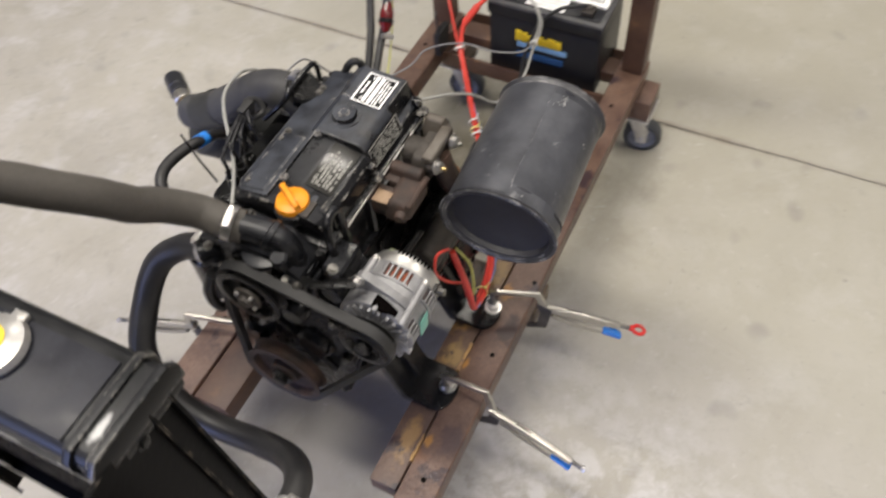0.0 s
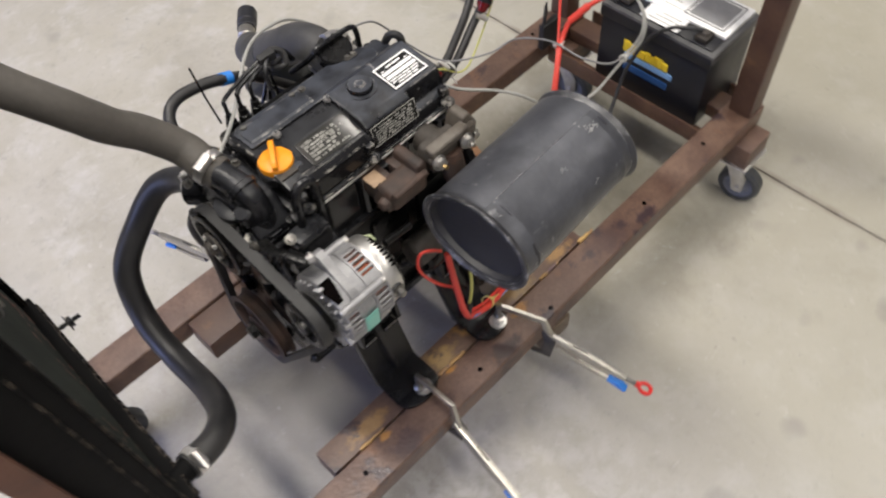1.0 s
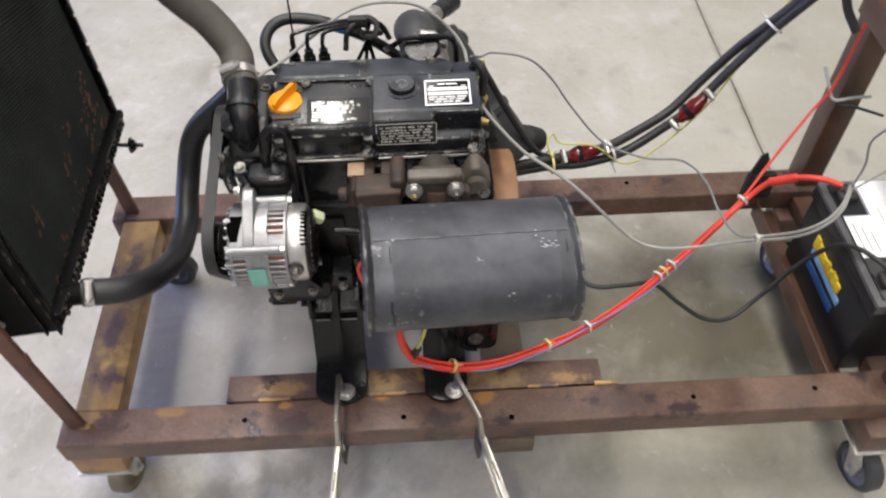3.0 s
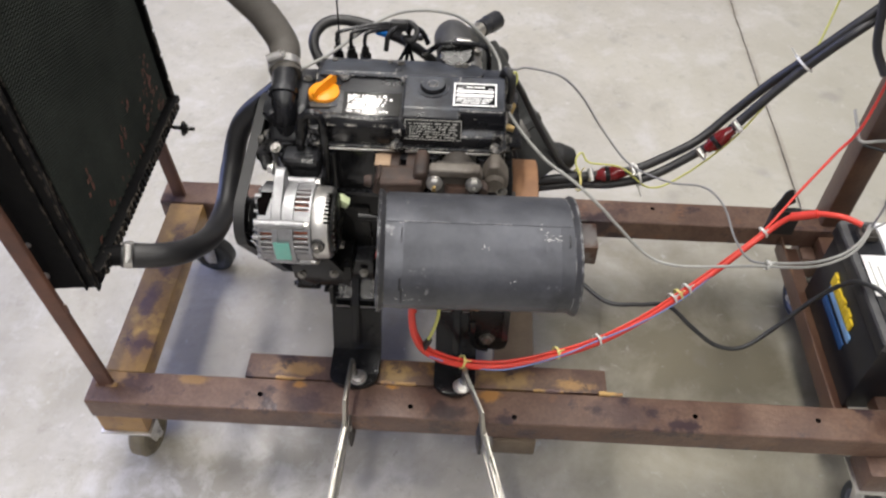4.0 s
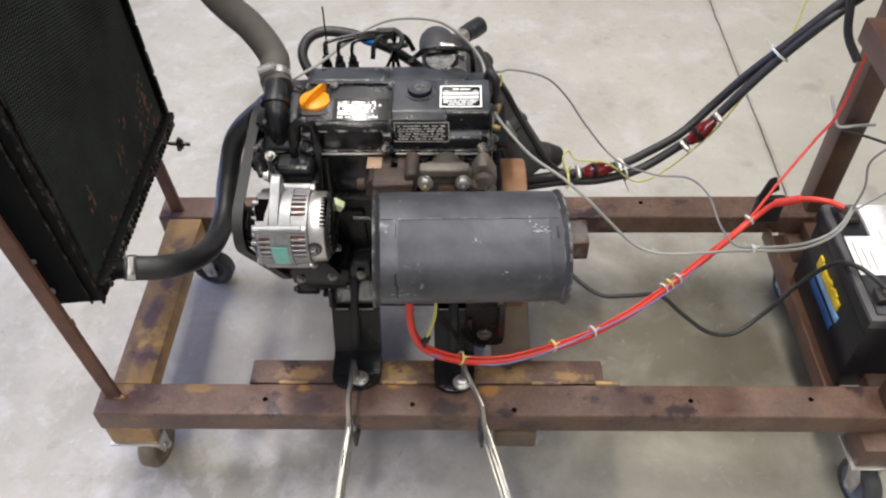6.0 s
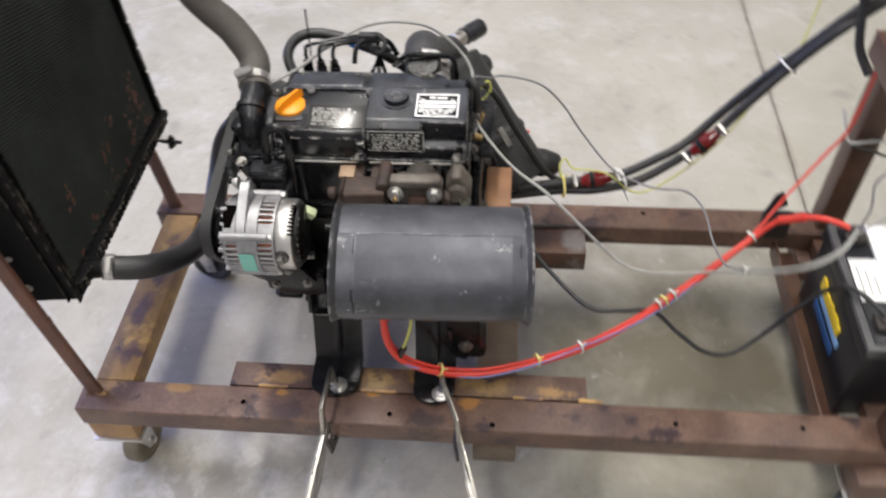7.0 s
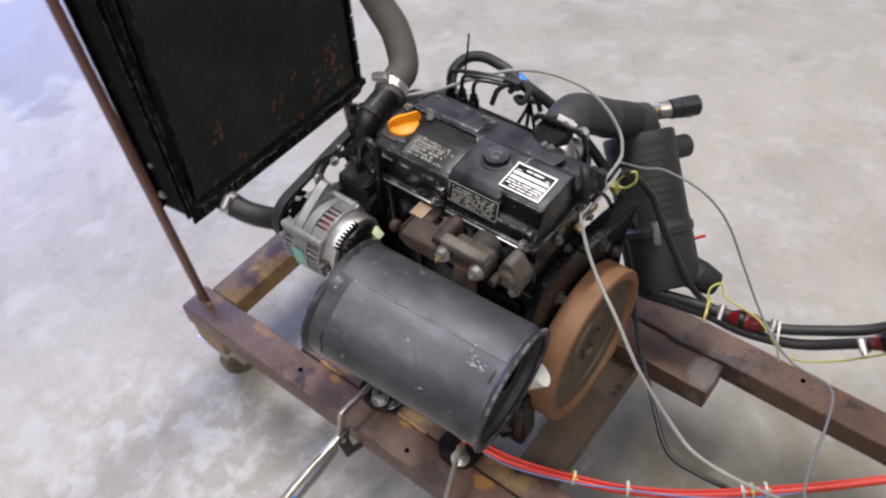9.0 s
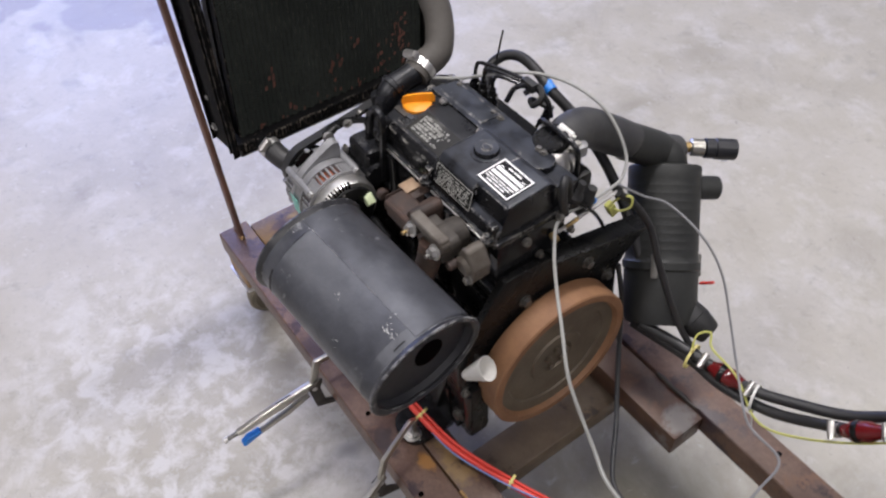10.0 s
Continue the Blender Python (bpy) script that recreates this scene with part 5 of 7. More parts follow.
    for i in range(n):
        a, b = rings[i], rings[(i + 1) % n]
        for k in range(4):
            bm.faces.new((a[k], a[(k + 1) % 4], b[(k + 1) % 4], b[k]))
    part("fan_belt", bm, RUBBER, eng, "black rubber V-belt")


front_end()


def manifolds():
    """Rusty exhaust manifold on the near side, with the flange for the muffler; inlet side with its elbow clip."""
    man = box(0.206, 0.272, 0.094, 0.132, 0.615, 0.652, w=0.012, segments=4)
    add_prism(man, [(0.198, 0.624), (0.21, 0.62), (0.212, 0.656), (0.205, 0.65)], "y", 0.097, 0.128, w=0.004)
    add_box(man, 0.202, 0.236, 0.12, 0.16, 0.622, 0.65, w=0.006)
    add_box(man, 0.244, 0.274, 0.125, 0.16, 0.622, 0.65, w=0.006)
    add_rod(man, (0.212, 0.097, 0.644), (0.27, 0.096, 0.648), 0.005, seg=10, w=0.001)
    part("exhaust_manifold", man, CAST_RUST, eng, "rusty brown cast exhaust manifold")
    part("manifold_boss", rod((0.2, 0.1, 0.644), (0.189, 0.099, 0.645), 0.0092, 0.0078, seg=16, w=0.002), CAST_RUST, eng, "rusty end boss")
    mid = prism([(0.257, 0.63), (0.275, 0.63), (0.277, 0.656), (0.272, 0.664), (0.26, 0.663), (0.256, 0.655)], "y", 0.1, 0.15, w=0.005, segments=3)
    part("exhaust_manifold_arm", mid, CAST_RUST, eng, "rusty brown cast manifold arm")
    fl = box(0.279, 0.349, 0.0905, 0.108, 0.664, 0.678, w=0.0045, segments=3)
    add_prism(fl, [(0.336, 0.655), (0.35, 0.655), (0.352, 0.67), (0.346, 0.677), (0.336, 0.675)], "y", 0.0915, 0.107, w=0.003)
    part("exhaust_flange", fl, FLANGE_GREY, eng, "scaled grey cast flange bar")
    body = prism([(0.284, 0.63), (0.344, 0.63), (0.348, 0.655), (0.342, 0.664), (0.288, 0.664), (0.28, 0.652)], "y", 0.096, 0.128, w=0.005)
    add_rod(body, (0.316, 0.105, 0.645), (0.316, 0.15, 0.64), 0.022, seg=18, w=0.003)
    for nx in (0.287, 0.340):
        add_rod(body, (nx, 0.1, 0.657), (nx, 0.089, 0.657), 0.0105, seg=16, w=0.001)
    part("exhaust_outlet", body, CAST_GREY, eng, "scaled grey-brown cast outlet")
    lump = prism([(0.352, 0.616), (0.386, 0.616), (0.389, 0.64), (0.374, 0.667), (0.362, 0.666), (0.352, 0.645)], "y", 0.114, 0.145, w=0.005, segments=3)
    add_rod(lump, (0.369, 0.12, 0.638), (0.369, 0.1095, 0.637), 0.0165, 0.014, seg=20, w=0.003)
    part("exhaust_end_port", lump, FLANGE_GREY, eng, "scaled grey cast end port")
    part("port_stud", rod((0.356, 0.118, 0.634), (0.354, 0.098, 0.634), 0.0068, seg=14, w=0.001), CAST_RUST, eng)
    for p in ((0.287, 0.089, 0.657), (0.340, 0.089, 0.657)):
        part("flange_nut", hexbolt(p, (0, -1, 0.25), 0.0078, 0.01), ZINC, eng)
        part("flange_stud", rod((p[0], p[1] - 0.006, p[2]), (p[0], p[1] - 0.016, p[2] + 0.001), 0.003, seg=8), ZINC_DULL if p[0] > 0.3 else BRASS, eng)
    part("port_nut", hexbolt((0.38, 0.114, 0.622), (0, -1, 0), 0.0058, 0.008), ZINC_DULL, eng)
    part("heat_tab", box(0.201, 0.223, 0.128, 0.152, 0.6495, 0.6525, w=0.001, m=Matrix.Translation((0, 0.002, 0.0)) @ Matrix.Rotation(radians(0.6), 4, "X")), TAB_TAN, eng, "tan rust-stained steel tab")
    part("head_recess", box(0.227, 0.251, 0.143, 0.157, 0.628, 0.648, w=0.003), BLACK_GLOSS, eng)
    inl = box(0.12, 0.345, 0.322, 0.365, 0.59, 0.65, w=0.01)
    add_rod(inl, (0.312, 0.33, 0.66), (0.306, 0.308, 0.716), 0.03, 0.026, seg=20, w=0.003)
    part("inlet_manifold", inl, BLACK_DULL, eng)
    part("inlet_casting", lathe((0.316, 0.296, 0.677), (-0.15, 0.9, 0.2), [(0, 0), (0.029, 0), (0.0315, 0.004), (0.031, 0.016), (0.0335, 0.019), (0.033, 0.028), (0.031, 0.029), (0, 0.029)], 26), ZINC, eng, "bare aluminium inlet casting")
    lug = prism([(0.326, 0.318), (0.343, 0.322), (0.345, 0.346), (0.334, 0.352), (0.324, 0.34)], "z", 0.688, 0.706, w=0.003)
    part("inlet_lug", lug, ALU, eng, "bare aluminium lug")
    for p in ((0.334, 0.334, 0.706), (0.337, 0.322, 0.706)):
        part("inlet_bolt", hexbolt(p, (0.2, -0.1, 1), 0.005, 0.006), ZINC_DULL, eng)
    # injection pump on the far side
    pump = box(0.12, 0.27, 0.345, 0.41, 0.47, 0.575, w=0.012)
    for i in range(3):
        add_rod(pump, (0.15 + 0.035 * i, 0.375, 0.575), (0.15 + 0.035 * i, 0.375, 0.612), 0.012, 0.009, seg=12, w=0.002)
    part("injection_pump", pump, BLACK_DULL, eng)
    part("fuel_filter", rod((0.09, 0.375, 0.46), (0.09, 0.375, 0.56), 0.036, seg=22, w=0.006), BLACK_GLOSS, eng)


manifolds()


def injectors():
    for i in range(3):
        x = 0.128 + 0.0208 * i
        inj = lathe((x, 0.316, 0.665), (0, 0, 1), [(0, 0), (0.0085, 0), (0.0085, 0.03), (0.006, 0.034), (0.006, 0.046), (0, 0.046)], 12)
        add_hex(inj, (x, 0.316, 0.69), (0, 0, 1), 0.0085, 0.012, False)
        part("injector", inj, BLACK_DULL, eng)
        part("injector_pipe", tube([(x, 0.316, 0.71), (x, 0.318, 0.726), (x + 0.008, 0.324, 0.735), (0.2 + 0.008 * i, 0.342, 0.738 - 0.004 * i), (0.222 + 0.006 * i, 0.352, 0.728), (0.23, 0.37, 0.69), (0.2 + 0.02 * i, 0.376, 0.62)], 0.003, 8, 6), BLACK_GLOSS, eng)
    part("dipstick", tube([(0.126, 0.345, 0.68), (0.124, 0.36, 0.72), (0.1225, 0.372, 0.765)], 0.0015, 6, 4), BLACK_DULL, eng)
    part("fuel_return_hose", tube([(0.118, 0.345, 0.62), (0.09, 0.365, 0.645), (0.076, 0.386, 0.669), (0.085, 0.408, 0.685), (0.11, 0.42, 0.691), (0.15, 0.419, 0.688), (0.186, 0.415, 0.677), (0.235, 0.435, 0.635), (0.30, 0.455, 0.56), (0.38, 0.45, 0.47), (0.46, 0.43, 0.37)], 0.0085, 12, 8), HOSE_BLACK, eng, "black fuel return hose")
    part("tape", lathe((0.176, 0.4162, 0.6805), (0.036, -0.003, -0.011), [(0.009, 0), (0.0098, 0.0005), (0.0098, 0.018), (0.009, 0.0185), (0.009, 0)], 16), BLUE_GRIP, eng, "blue tape band")
    part("leak_pipe", tube([(0.20, 0.318, 0.706), (0.205, 0.33, 0.728), (0.225, 0.345, 0.735), (0.25, 0.352, 0.722), (0.262, 0.35, 0.70)], 0.004, 8, 6), BLACK_GLOSS, eng)
    part("leak_pipe", tube([(0.255, 0.352, 0.68), (0.266, 0.33, 0.702), (0.274, 0.318, 0.716), (0.284, 0.316, 0.7245), (0.316, 0.315, 0.7265), (0.344, 0.316, 0.7235), (0.354, 0.317, 0.711), (0.356, 0.317, 0.68), (0.357, 0.314, 0.655)], 0.0042, 8, 6), BLACK_GLOSS, eng)
    part("wire_clump", tube([(0.215, 0.34, 0.72), (0.23, 0.352, 0.735), (0.245, 0.345, 0.728), (0.24, 0.335, 0.715), (0.225, 0.345, 0.712), (0.25, 0.365, 0.70)], 0.0045, 8, 6), RUBBER, eng)
    part("clip", box(0.206, 0.232, 0.338, 0.35, 0.728, 0.742, w=0.002), RUBBER, eng)


injectors()


def flywheel_end():
    bp = prism([(0.08, 0.40), (0.105, 0.345), (0.37, 0.345), (0.395, 0.40), (0.386, 0.468), (0.40, 0.495), (0.446, 0.527), (0.436, 0.545), (0.242, 0.592), (0.16, 0.597), (0.115, 0.53), (0.08, 0.46)], "x", 0.386, 0.398, w=0.0015)
    add_prism(bp, [(0.2425, 0.589), (0.2435, 0.595), (0.438, 0.548), (0.4365, 0.542)], "x", 0.38, 0.412, w=0.001)
    part("back_plate", bp, BLACK_DULL, eng, "black steel flywheel back plate")
    for y, z in ((0.319, 0.531), (0.199, 0.53), (0.093, 0.391), (0.367, 0.47), (0.115, 0.45)):
        part("plate_bolt", hexbolt((0.398, y, z), (1, 0, 0), 0.0075, 0.009), ZINC_DULL, eng)
    fw = lathe((0.403, 0.241, 0.397), (1, 0, 0), [(0, 0), (0.128, 0), (0.130, 0.002), (0.130, 0.040), (0.128, 0.042), (0.116, 0.042), (0.112, 0.034)], 64)
    wheel = part("flywheel", fw, FLY_RIM, eng, "orange-rusted iron flywheel")
    face = lathe((0.403, 0.241, 0.397), (1, 0, 0), [(0.112, 0.034), (0.095, 0.031), (0.093, 0.028), (0.05, 0.028), (0.048, 0.031), (0.03, 0.031), (0.028, 0.027), (0, 0.027)], 56)
    part("clutch_face", face, FLY_FACE, wheel, "brown stained machined face")
    for a in range(5):
        t = radians(72 * a + 20)
        part("crank_bolt", hexbolt((0.431, 0.241 + 0.018 * math.cos(t), 0.397 + 0.018 * math.sin(t)), (1, 0, 0), 0.006, 0.006, False), FLY_FACE, wheel)
    # solenoid bracket and linkage above the plate
    part("stop_linkage", rod((0.386, 0.262, 0.622), (0.384, 0.375, 0.632), 0.0028, seg=8), ZINC, eng, "thin bright linkage rod")
    part("stop_arm", tube([(0.372, 0.275, 0.66), (0.38, 0.30, 0.652), (0.385, 0.325, 0.625), (0.385, 0.345, 0.595), (0.388, 0.352, 0.578)], 0.0055, 8, 6, 0.0, 0.5), BLACK_DULL, eng)
    part("relay", box(-0.006, 0.006, -0.006, 0.006, -0.014, 0.014, w=0.002, m=Matrix.Translation((0.379, 0.374, 0.594)) @ Matrix.Rotation(radians(25), 4, "X")), YELLOW_WIRE, eng, "yellow-green plug")
    part("wire_tail", tube([(0.392, 0.272, 0.632), (0.398, 0.282, 0.642), (0.394, 0.290, 0.638)], 0.0026, 6, 5), BRASS, eng, "copper-coloured spring")
    part("blue_plug", box(0.375, 0.384, 0.318, 0.336, 0.632, 0.64, w=0.002), BLUE_GRIP, eng)
    part("sender", lathe((0.362, 0.29, 0.63), (0.3, 0.35, 1), [(0, 0), (0.012, 0), (0.012, 0.018), (0.015, 0.02), (0.015, 0.036), (0.009, 0.042), (0.006, 0.058), (0, 0.058)], 16), RUBBER, eng)
    part("sender", lathe((0.37, 0.318, 0.615), (0.2, 0.2, 1), [(0, 0), (0.010, 0), (0.012, 0.03), (0.009, 0.036), (0.007, 0.05), (0, 0.05)], 16), RUBBER, eng)
    part("lifting_ring", tube([(0.372, 0.29, 0.655), (0.376, 0.284, 0.69), (0.38, 0.272, 0.712), (0.388, 0.262, 0.708), (0.39, 0.262, 0.685), (0.388, 0.27, 0.655)], 0.006, 10, 6), RUBBER, eng, "black cable loop")
    for p, d in (((0.386, 0.205, 0.64), (1, -0.3, 0.2)), ((0.386, 0.262, 0.655), (1, 0, 0.4)), ((0.386, 0.23, 0.60), (1, 0, 0)), ((0.386, 0.285, 0.615), (1, 0, 0))):
        part("rear_bolt", hexbolt(p, d, 0.005, 0.007), ZINC_DULL, eng)
    part("sensor", rod((0.386, 0.252, 0.625), (0.398, 0.25, 0.622), 0.006, 0.005, seg=12), BRASS, eng)


flywheel_end()


def mounts():
    """Folded black plate feet on both sides, bolted down to the mounting bars."""
    def foot(x0, x1, side, foot_y, bolt=None):
        s = side
        y_in, y_top = (0.155, 0.125) if s < 0 else (0.325, 0.355)
        prof = [(y_in, 0.44), (y_in, 0.37), (y_top, 0.345), (foot_y - 0.05 * s, 0.25), (foot_y + 0.0 * s, 0.249), (foot_y + 0.0 * s, 0.2385), (foot_y - 0.056 * s, 0.2385), (y_top - 0.01 * s, 0.335), (y_in - 0.012 * s, 0.36), (y_in - 0.012 * s, 0.44)]
        bm = prism(prof, "x", x0, x1, w=0.002)
        xc, xr = (x0 + x1) / 2, (x1 - x0) / 2
        toe = [(x1, foot_y - 0.01 * s)] + [(xc + xr * math.cos(a), foot_y + (0.002 + 0.026 * math.sin(a)) * s) for a in (math.pi * k / 10 for k in range(11))] + [(x0, foot_y - 0.01 * s)]
        add_prism(bm, toe, "z", 0.2388, 0.2487, w=0.002)
        ob = part("mounting_foot", bm, BLACK_FOOT, eng, "glossy black folded plate foot")
        for gx in (x0 + 0.001, x1 - 0.007):
            side_plate = prism([(y_in, 0.40), (y_top, 0.348), (y_top + 0.012 * s, 0.344), (y_top + 0.02 * s, 0.356), (y_top + 0.012 * s, 0.39), (y_in, 0.425)], "x", gx, gx + 0.006, w=0.001)
            part("foot_cheek", side_plate, BLACK_FOOT, ob)
        part("foot_rib", prism([(y_in, 0.36), (foot_y - 0.052 * s, 0.262), (foot_y - 0.038 * s, 0.268), (y_top + 0.012 * s, 0.346), (y_in, 0.412)], "x", xc - 0.006, xc + 0.006, w=0.002), BLACK_FOOT, ob)
        for ex0, ex1 in ((x0 + 0.008, xc - 0.009), (xc + 0.007, x1 - 0.008)):
            part("foot_ledge", box(ex0, ex1, min(y_top, y_top + 0.014 * s), max(y_top, y_top + 0.014 * s), 0.338, 0.3435, w=0.0015), BLACK_FOOT, ob)
            # bright metal strip stands in for the gloss highlight along the fold
            part("worn_fold", box(ex0 + 0.001, ex1 - 0.001, min(y_top + 0.0125 * s, y_top + 0.0145 * s), max(y_top + 0.0125 * s, y_top + 0.0145 * s), 0.3425, 0.3442, w=0.0004), ZINC, ob, "bright strip standing in for the fold's gloss highlight")
        for bx in (x0 + 0.022, x1 - 0.022):
            part("block_bolt", hexbolt((bx, y_in + 0.013 * s, 0.405), (0, s, 0), 0.0065, 0.008), ZINC_DULL, ob)
        bx, by = bolt or (xc, foot_y + 0.005 * s)
        part("foot_bolt", hexbolt((bx, by, 0.249), (0, 0, 1), 0.0105, 0.011), ZINC, ob)
        return ob

    foot(0.113, 0.196, -1, 0.042, (0.1625, 0.033))
    foot(0.29, 0.36, -1, 0.037, (0.338, 0.026))
    foot(0.116, 0.192, 1, 0.405)
    foot(0.298, 0.374, 1, 0.405)
    # solid bracket beside the rear foot
    lobe = [(0.345, 0.40), (0.345, 0.30), (0.349, 0.28), (0.358, 0.267), (0.372, 0.2625), (0.40, 0.2625), (0.41, 0.27), (0.412, 0.29), (0.412, 0.40)]
    pocket = part("side_bracket", prism(lobe, "y", 0.094, 0.126, w=0.003), BLACK_DULL, eng)
    part("bracket_rim", prism([(0.347, 0.345), (0.347, 0.30), (0.351, 0.282), (0.36, 0.269), (0.373, 0.2645), (0.38, 0.2645), (0.38, 0.27), (0.366, 0.276), (0.358, 0.287), (0.356, 0.305), (0.356, 0.345)], "y", 0.088, 0.0945, w=0.0015), BLACK_FOOT, pocket)
    part("bracket_bolt", hexbolt((0.377, 0.0938, 0.297), (0, -1, 0), 0.009, 0.008), ZINC_DULL, pocket, "dirty bolt in the bracket")
    part("bracket_tab", box(0.4, 0.411, 0.086, 0.0945, 0.30, 0.39, w=0.002), BLACK_FOOT, pocket)
    starter = rod((0.24, 0.108, 0.475), (0.37, 0.108, 0.475), 0.037, seg=24, w=0.006)
    part("starter_motor", starter, BLACK_DULL, eng)
    part("starter_solenoid", rod((0.215, 0.085, 0.52), (0.30, 0.085, 0.52), 0.023, seg=20, w=0.004), CAST_GREY, eng, "grey steel starter solenoid")
    part("starter_stud", rod((0.178, 0.09, 0.584), (0.225, 0.088, 0.583), 0.0055, seg=12, w=0.001), BLACK_DULL, eng, "black pipe stub")
    part("filter_housing", add_box(add_box(box(0.075, 0.135, 0.1, 0.155, 0.425, 0.47, w=0.006), 0.098, 0.15, 0.108, 0.155, 0.40, 0.43, w=0.006), 0.12, 0.19, 0.115, 0.155, 0.41, 0.455, w=0.006), BLACK_GLOSS, eng)
    low = box(0.065, 0.135, 0.118, 0.155, 0.47, 0.53, w=0.008)
    add_box(low, 0.075, 0.16, 0.085, 0.15, 0.44, 0.475, w=0.006)
    add_box(low, 0.088, 0.13, 0.06, 0.1, 0.515, 0.54, w=0.005)
    part("alternator_bracket", low, BLACK_DULL, eng)
    part("pump_flange", prism([(0.072, 0.452), (0.10, 0.44), (0.135, 0.446), (0.15, 0.47), (0.13, 0.50), (0.09, 0.505), (0.07, 0.48)], "y", 0.078, 0.09, w=0.003), BLACK_GLOSS, eng)
    for p in ((0.085, 0.078, 0.462), (0.135, 0.078, 0.468), (0.11, 0.078, 0.497), (0.15, 0.1, 0.445), (0.175, 0.108, 0.437)):
        part("pump_bolt", hexbolt(p, (0, -1, 0.2), 0.005, 0.006), ZINC_DULL, eng)


mounts()


# ---- alternator ----
def alternator():
    ob = thing("alternator", (0.105, 0.07, 0.54), "bare cast-aluminium alternator with copper windings showing", "alternator")
    cy, cz, R = 0.067, 0.592, 0.0548

    def ring(profile, x):
        return lathe((x, cy, cz), (1, 0, 0), profile, 40)

    part("winding", ring([(0.03, 0), (R - 0.006, 0), (R - 0.006, 0.07), (0.03, 0.07)], 0.047), COPPER, ob, "copper stator winding")
    # cast body: solid rings with two rows of vent bars between them
    part("front_housing", ring([(0.012, 0), (0.028, 0), (0.034, 0.005), (0.047, 0.006), (R - 0.003, 0.0065), (R, 0.0085), (R, 0.011), (R - 0.006, 0.0112), (0.03, 0.009), (0.012, 0.008)], 0.040), ALU, ob)
    part("stator", ring([(R - 0.006, 0), (R, 0), (R + 0.0006, 0.006), (R + 0.0006, 0.008), (R, 0.0085), (R, 0.0285), (R - 0.006, 0.0285), (R - 0.006, 0)], 0.067), ALU, ob)
    part("rear_housing", ring([(R - 0.006, 0), (R, 0), (R, 0.003), (R - 0.006, 0.003), (R - 0.006, 0)], 0.116), ALU, ob)
    for x0, x1, slots in ((0.0505, 0.0675, ((146, 191), (236, 290), (320, 360))), (0.095, 0.1165, ((76, 119), (146, 191), (236, 290), (320, 360)))):
        a = 0
        while a < 360:
            if any(lo <= a <= hi for lo, hi in slots):
                step, w = 9, 0.0036
            else:
                step, w = 6, 0.0066
            m = Matrix.Translation((0, cy, cz)) @ Matrix.Rotation(radians(a), 4, "X")
            part("vent_bar", box(x0, x1, R - 0.0065, R - (0.0 if step == 9 else 0.0002), -w / 2, w / 2, w=0.0007 if step == 9 else 0, m=m, segments=1), ALU, ob)
            a += step
    part("rear_cover", ring([(R - 0.006, 0), (R - 0.0045, 0.0005), (R - 0.004, 0.002), (R - 0.004, 0.018), (R - 0.006, 0.0225), (R - 0.012, 0.0235), (R - 0.012, 0.018)], 0.119), ZINC, ob, "bright smooth pressed rear band")
    part("rear_face", ring([(R - 0.0115, 0), (R - 0.0125, 0.005), (R - 0.019, 0.008), (0.02, 0.009), (0, 0.009)], 0.142), BLACK_DULL, ob, "dark slotted rear face")
    for i in range(9):
        m = Matrix.Translation((0, cy, cz)) @ Matrix.Rotation(radians(82 + 6.5 * i), 4, "X")
        part("rear_slot", box(0.136, 0.1435, R - 0.012, R - 0.0038, -0.0015, 0.0015, w=0.0004, m=m, segments=1), HOLE, ob, "dark vent slot")
    for i in range(9):
        m = Matrix.Translation((0, cy, cz)) @ Matrix.Rotation(radians(100 + 14 * i), 4, "X")
        part("rear_fin", box(0.141, 0.149, R - 0.032, R - 0.0145, -0.0022, 0.0022, w=0.0006, m=m, segments=1), ZINC_DULL, ob)
    for i in range(24):
        t = radians(15 * i)
        m = Matrix.Translation((0, cy, cz)) @ Matrix.Rotation(t, 4, "X")
        part("front_fin", box(0.041, 0.0485, 0.032, R - 0.005, -0.002, 0.002, w=0.0006, m=m, segments=1), ALU, ob)
    # near-black blocks on the drive-end casting paint the shade of a deep opening
    for i, q in enumerate((94, 100, 106, 112, 118, 124)):
        m = Matrix.Translation((0, cy, cz)) @ Matrix.Rotation(radians(q), 4, "X")
        part("casting_opening", box(0.0455 + 0.0012 * abs(i - 2), 0.0655 - 0.0012 * i, R - 0.004, R + 0.0009, -0.0032, 0.0032, w=0.0005, m=m, segments=1), HOLE, ob, "dark opening in the casting")
    for q in (98, 160, 205, 232):
        m = Matrix.Translation((0, cy, cz)) @ Matrix.Rotation(radians(q), 4, "X")
        part("casting_web", box(0.041, 0.05, R - 0.012, R + 0.0022, -0.003, 0.003, w=0.001, m=m, segments=1), ALU, ob)
    part("casting_flange", ring([(R, 0), (R + 0.0022, 0.0005), (R + 0.0022, 0.0035), (R, 0.004)], 0.0925), ALU, ob)
    # cast strap up to the adjuster, long bosses along the body
    turn = Matrix.Translation((0, cy, cz))
    outline = [((R + h) * math.cos(radians(q)), (R + h) * math.sin(radians(q))) for q, h in ((138, 0.003), (122, 0.0035), (108, 0.006), (94, 0.011), (82, 0.02), (74, 0.026), (68, 0.025), (64, 0.016), (60, 0.003), (60, -0.004), (86, -0.004), (112, -0.004), (138, -0.004))]
    part("adjuster_ear", prism(outline, "x", 0.067, 0.080, w=0.0015, m=turn), ALU, ob)
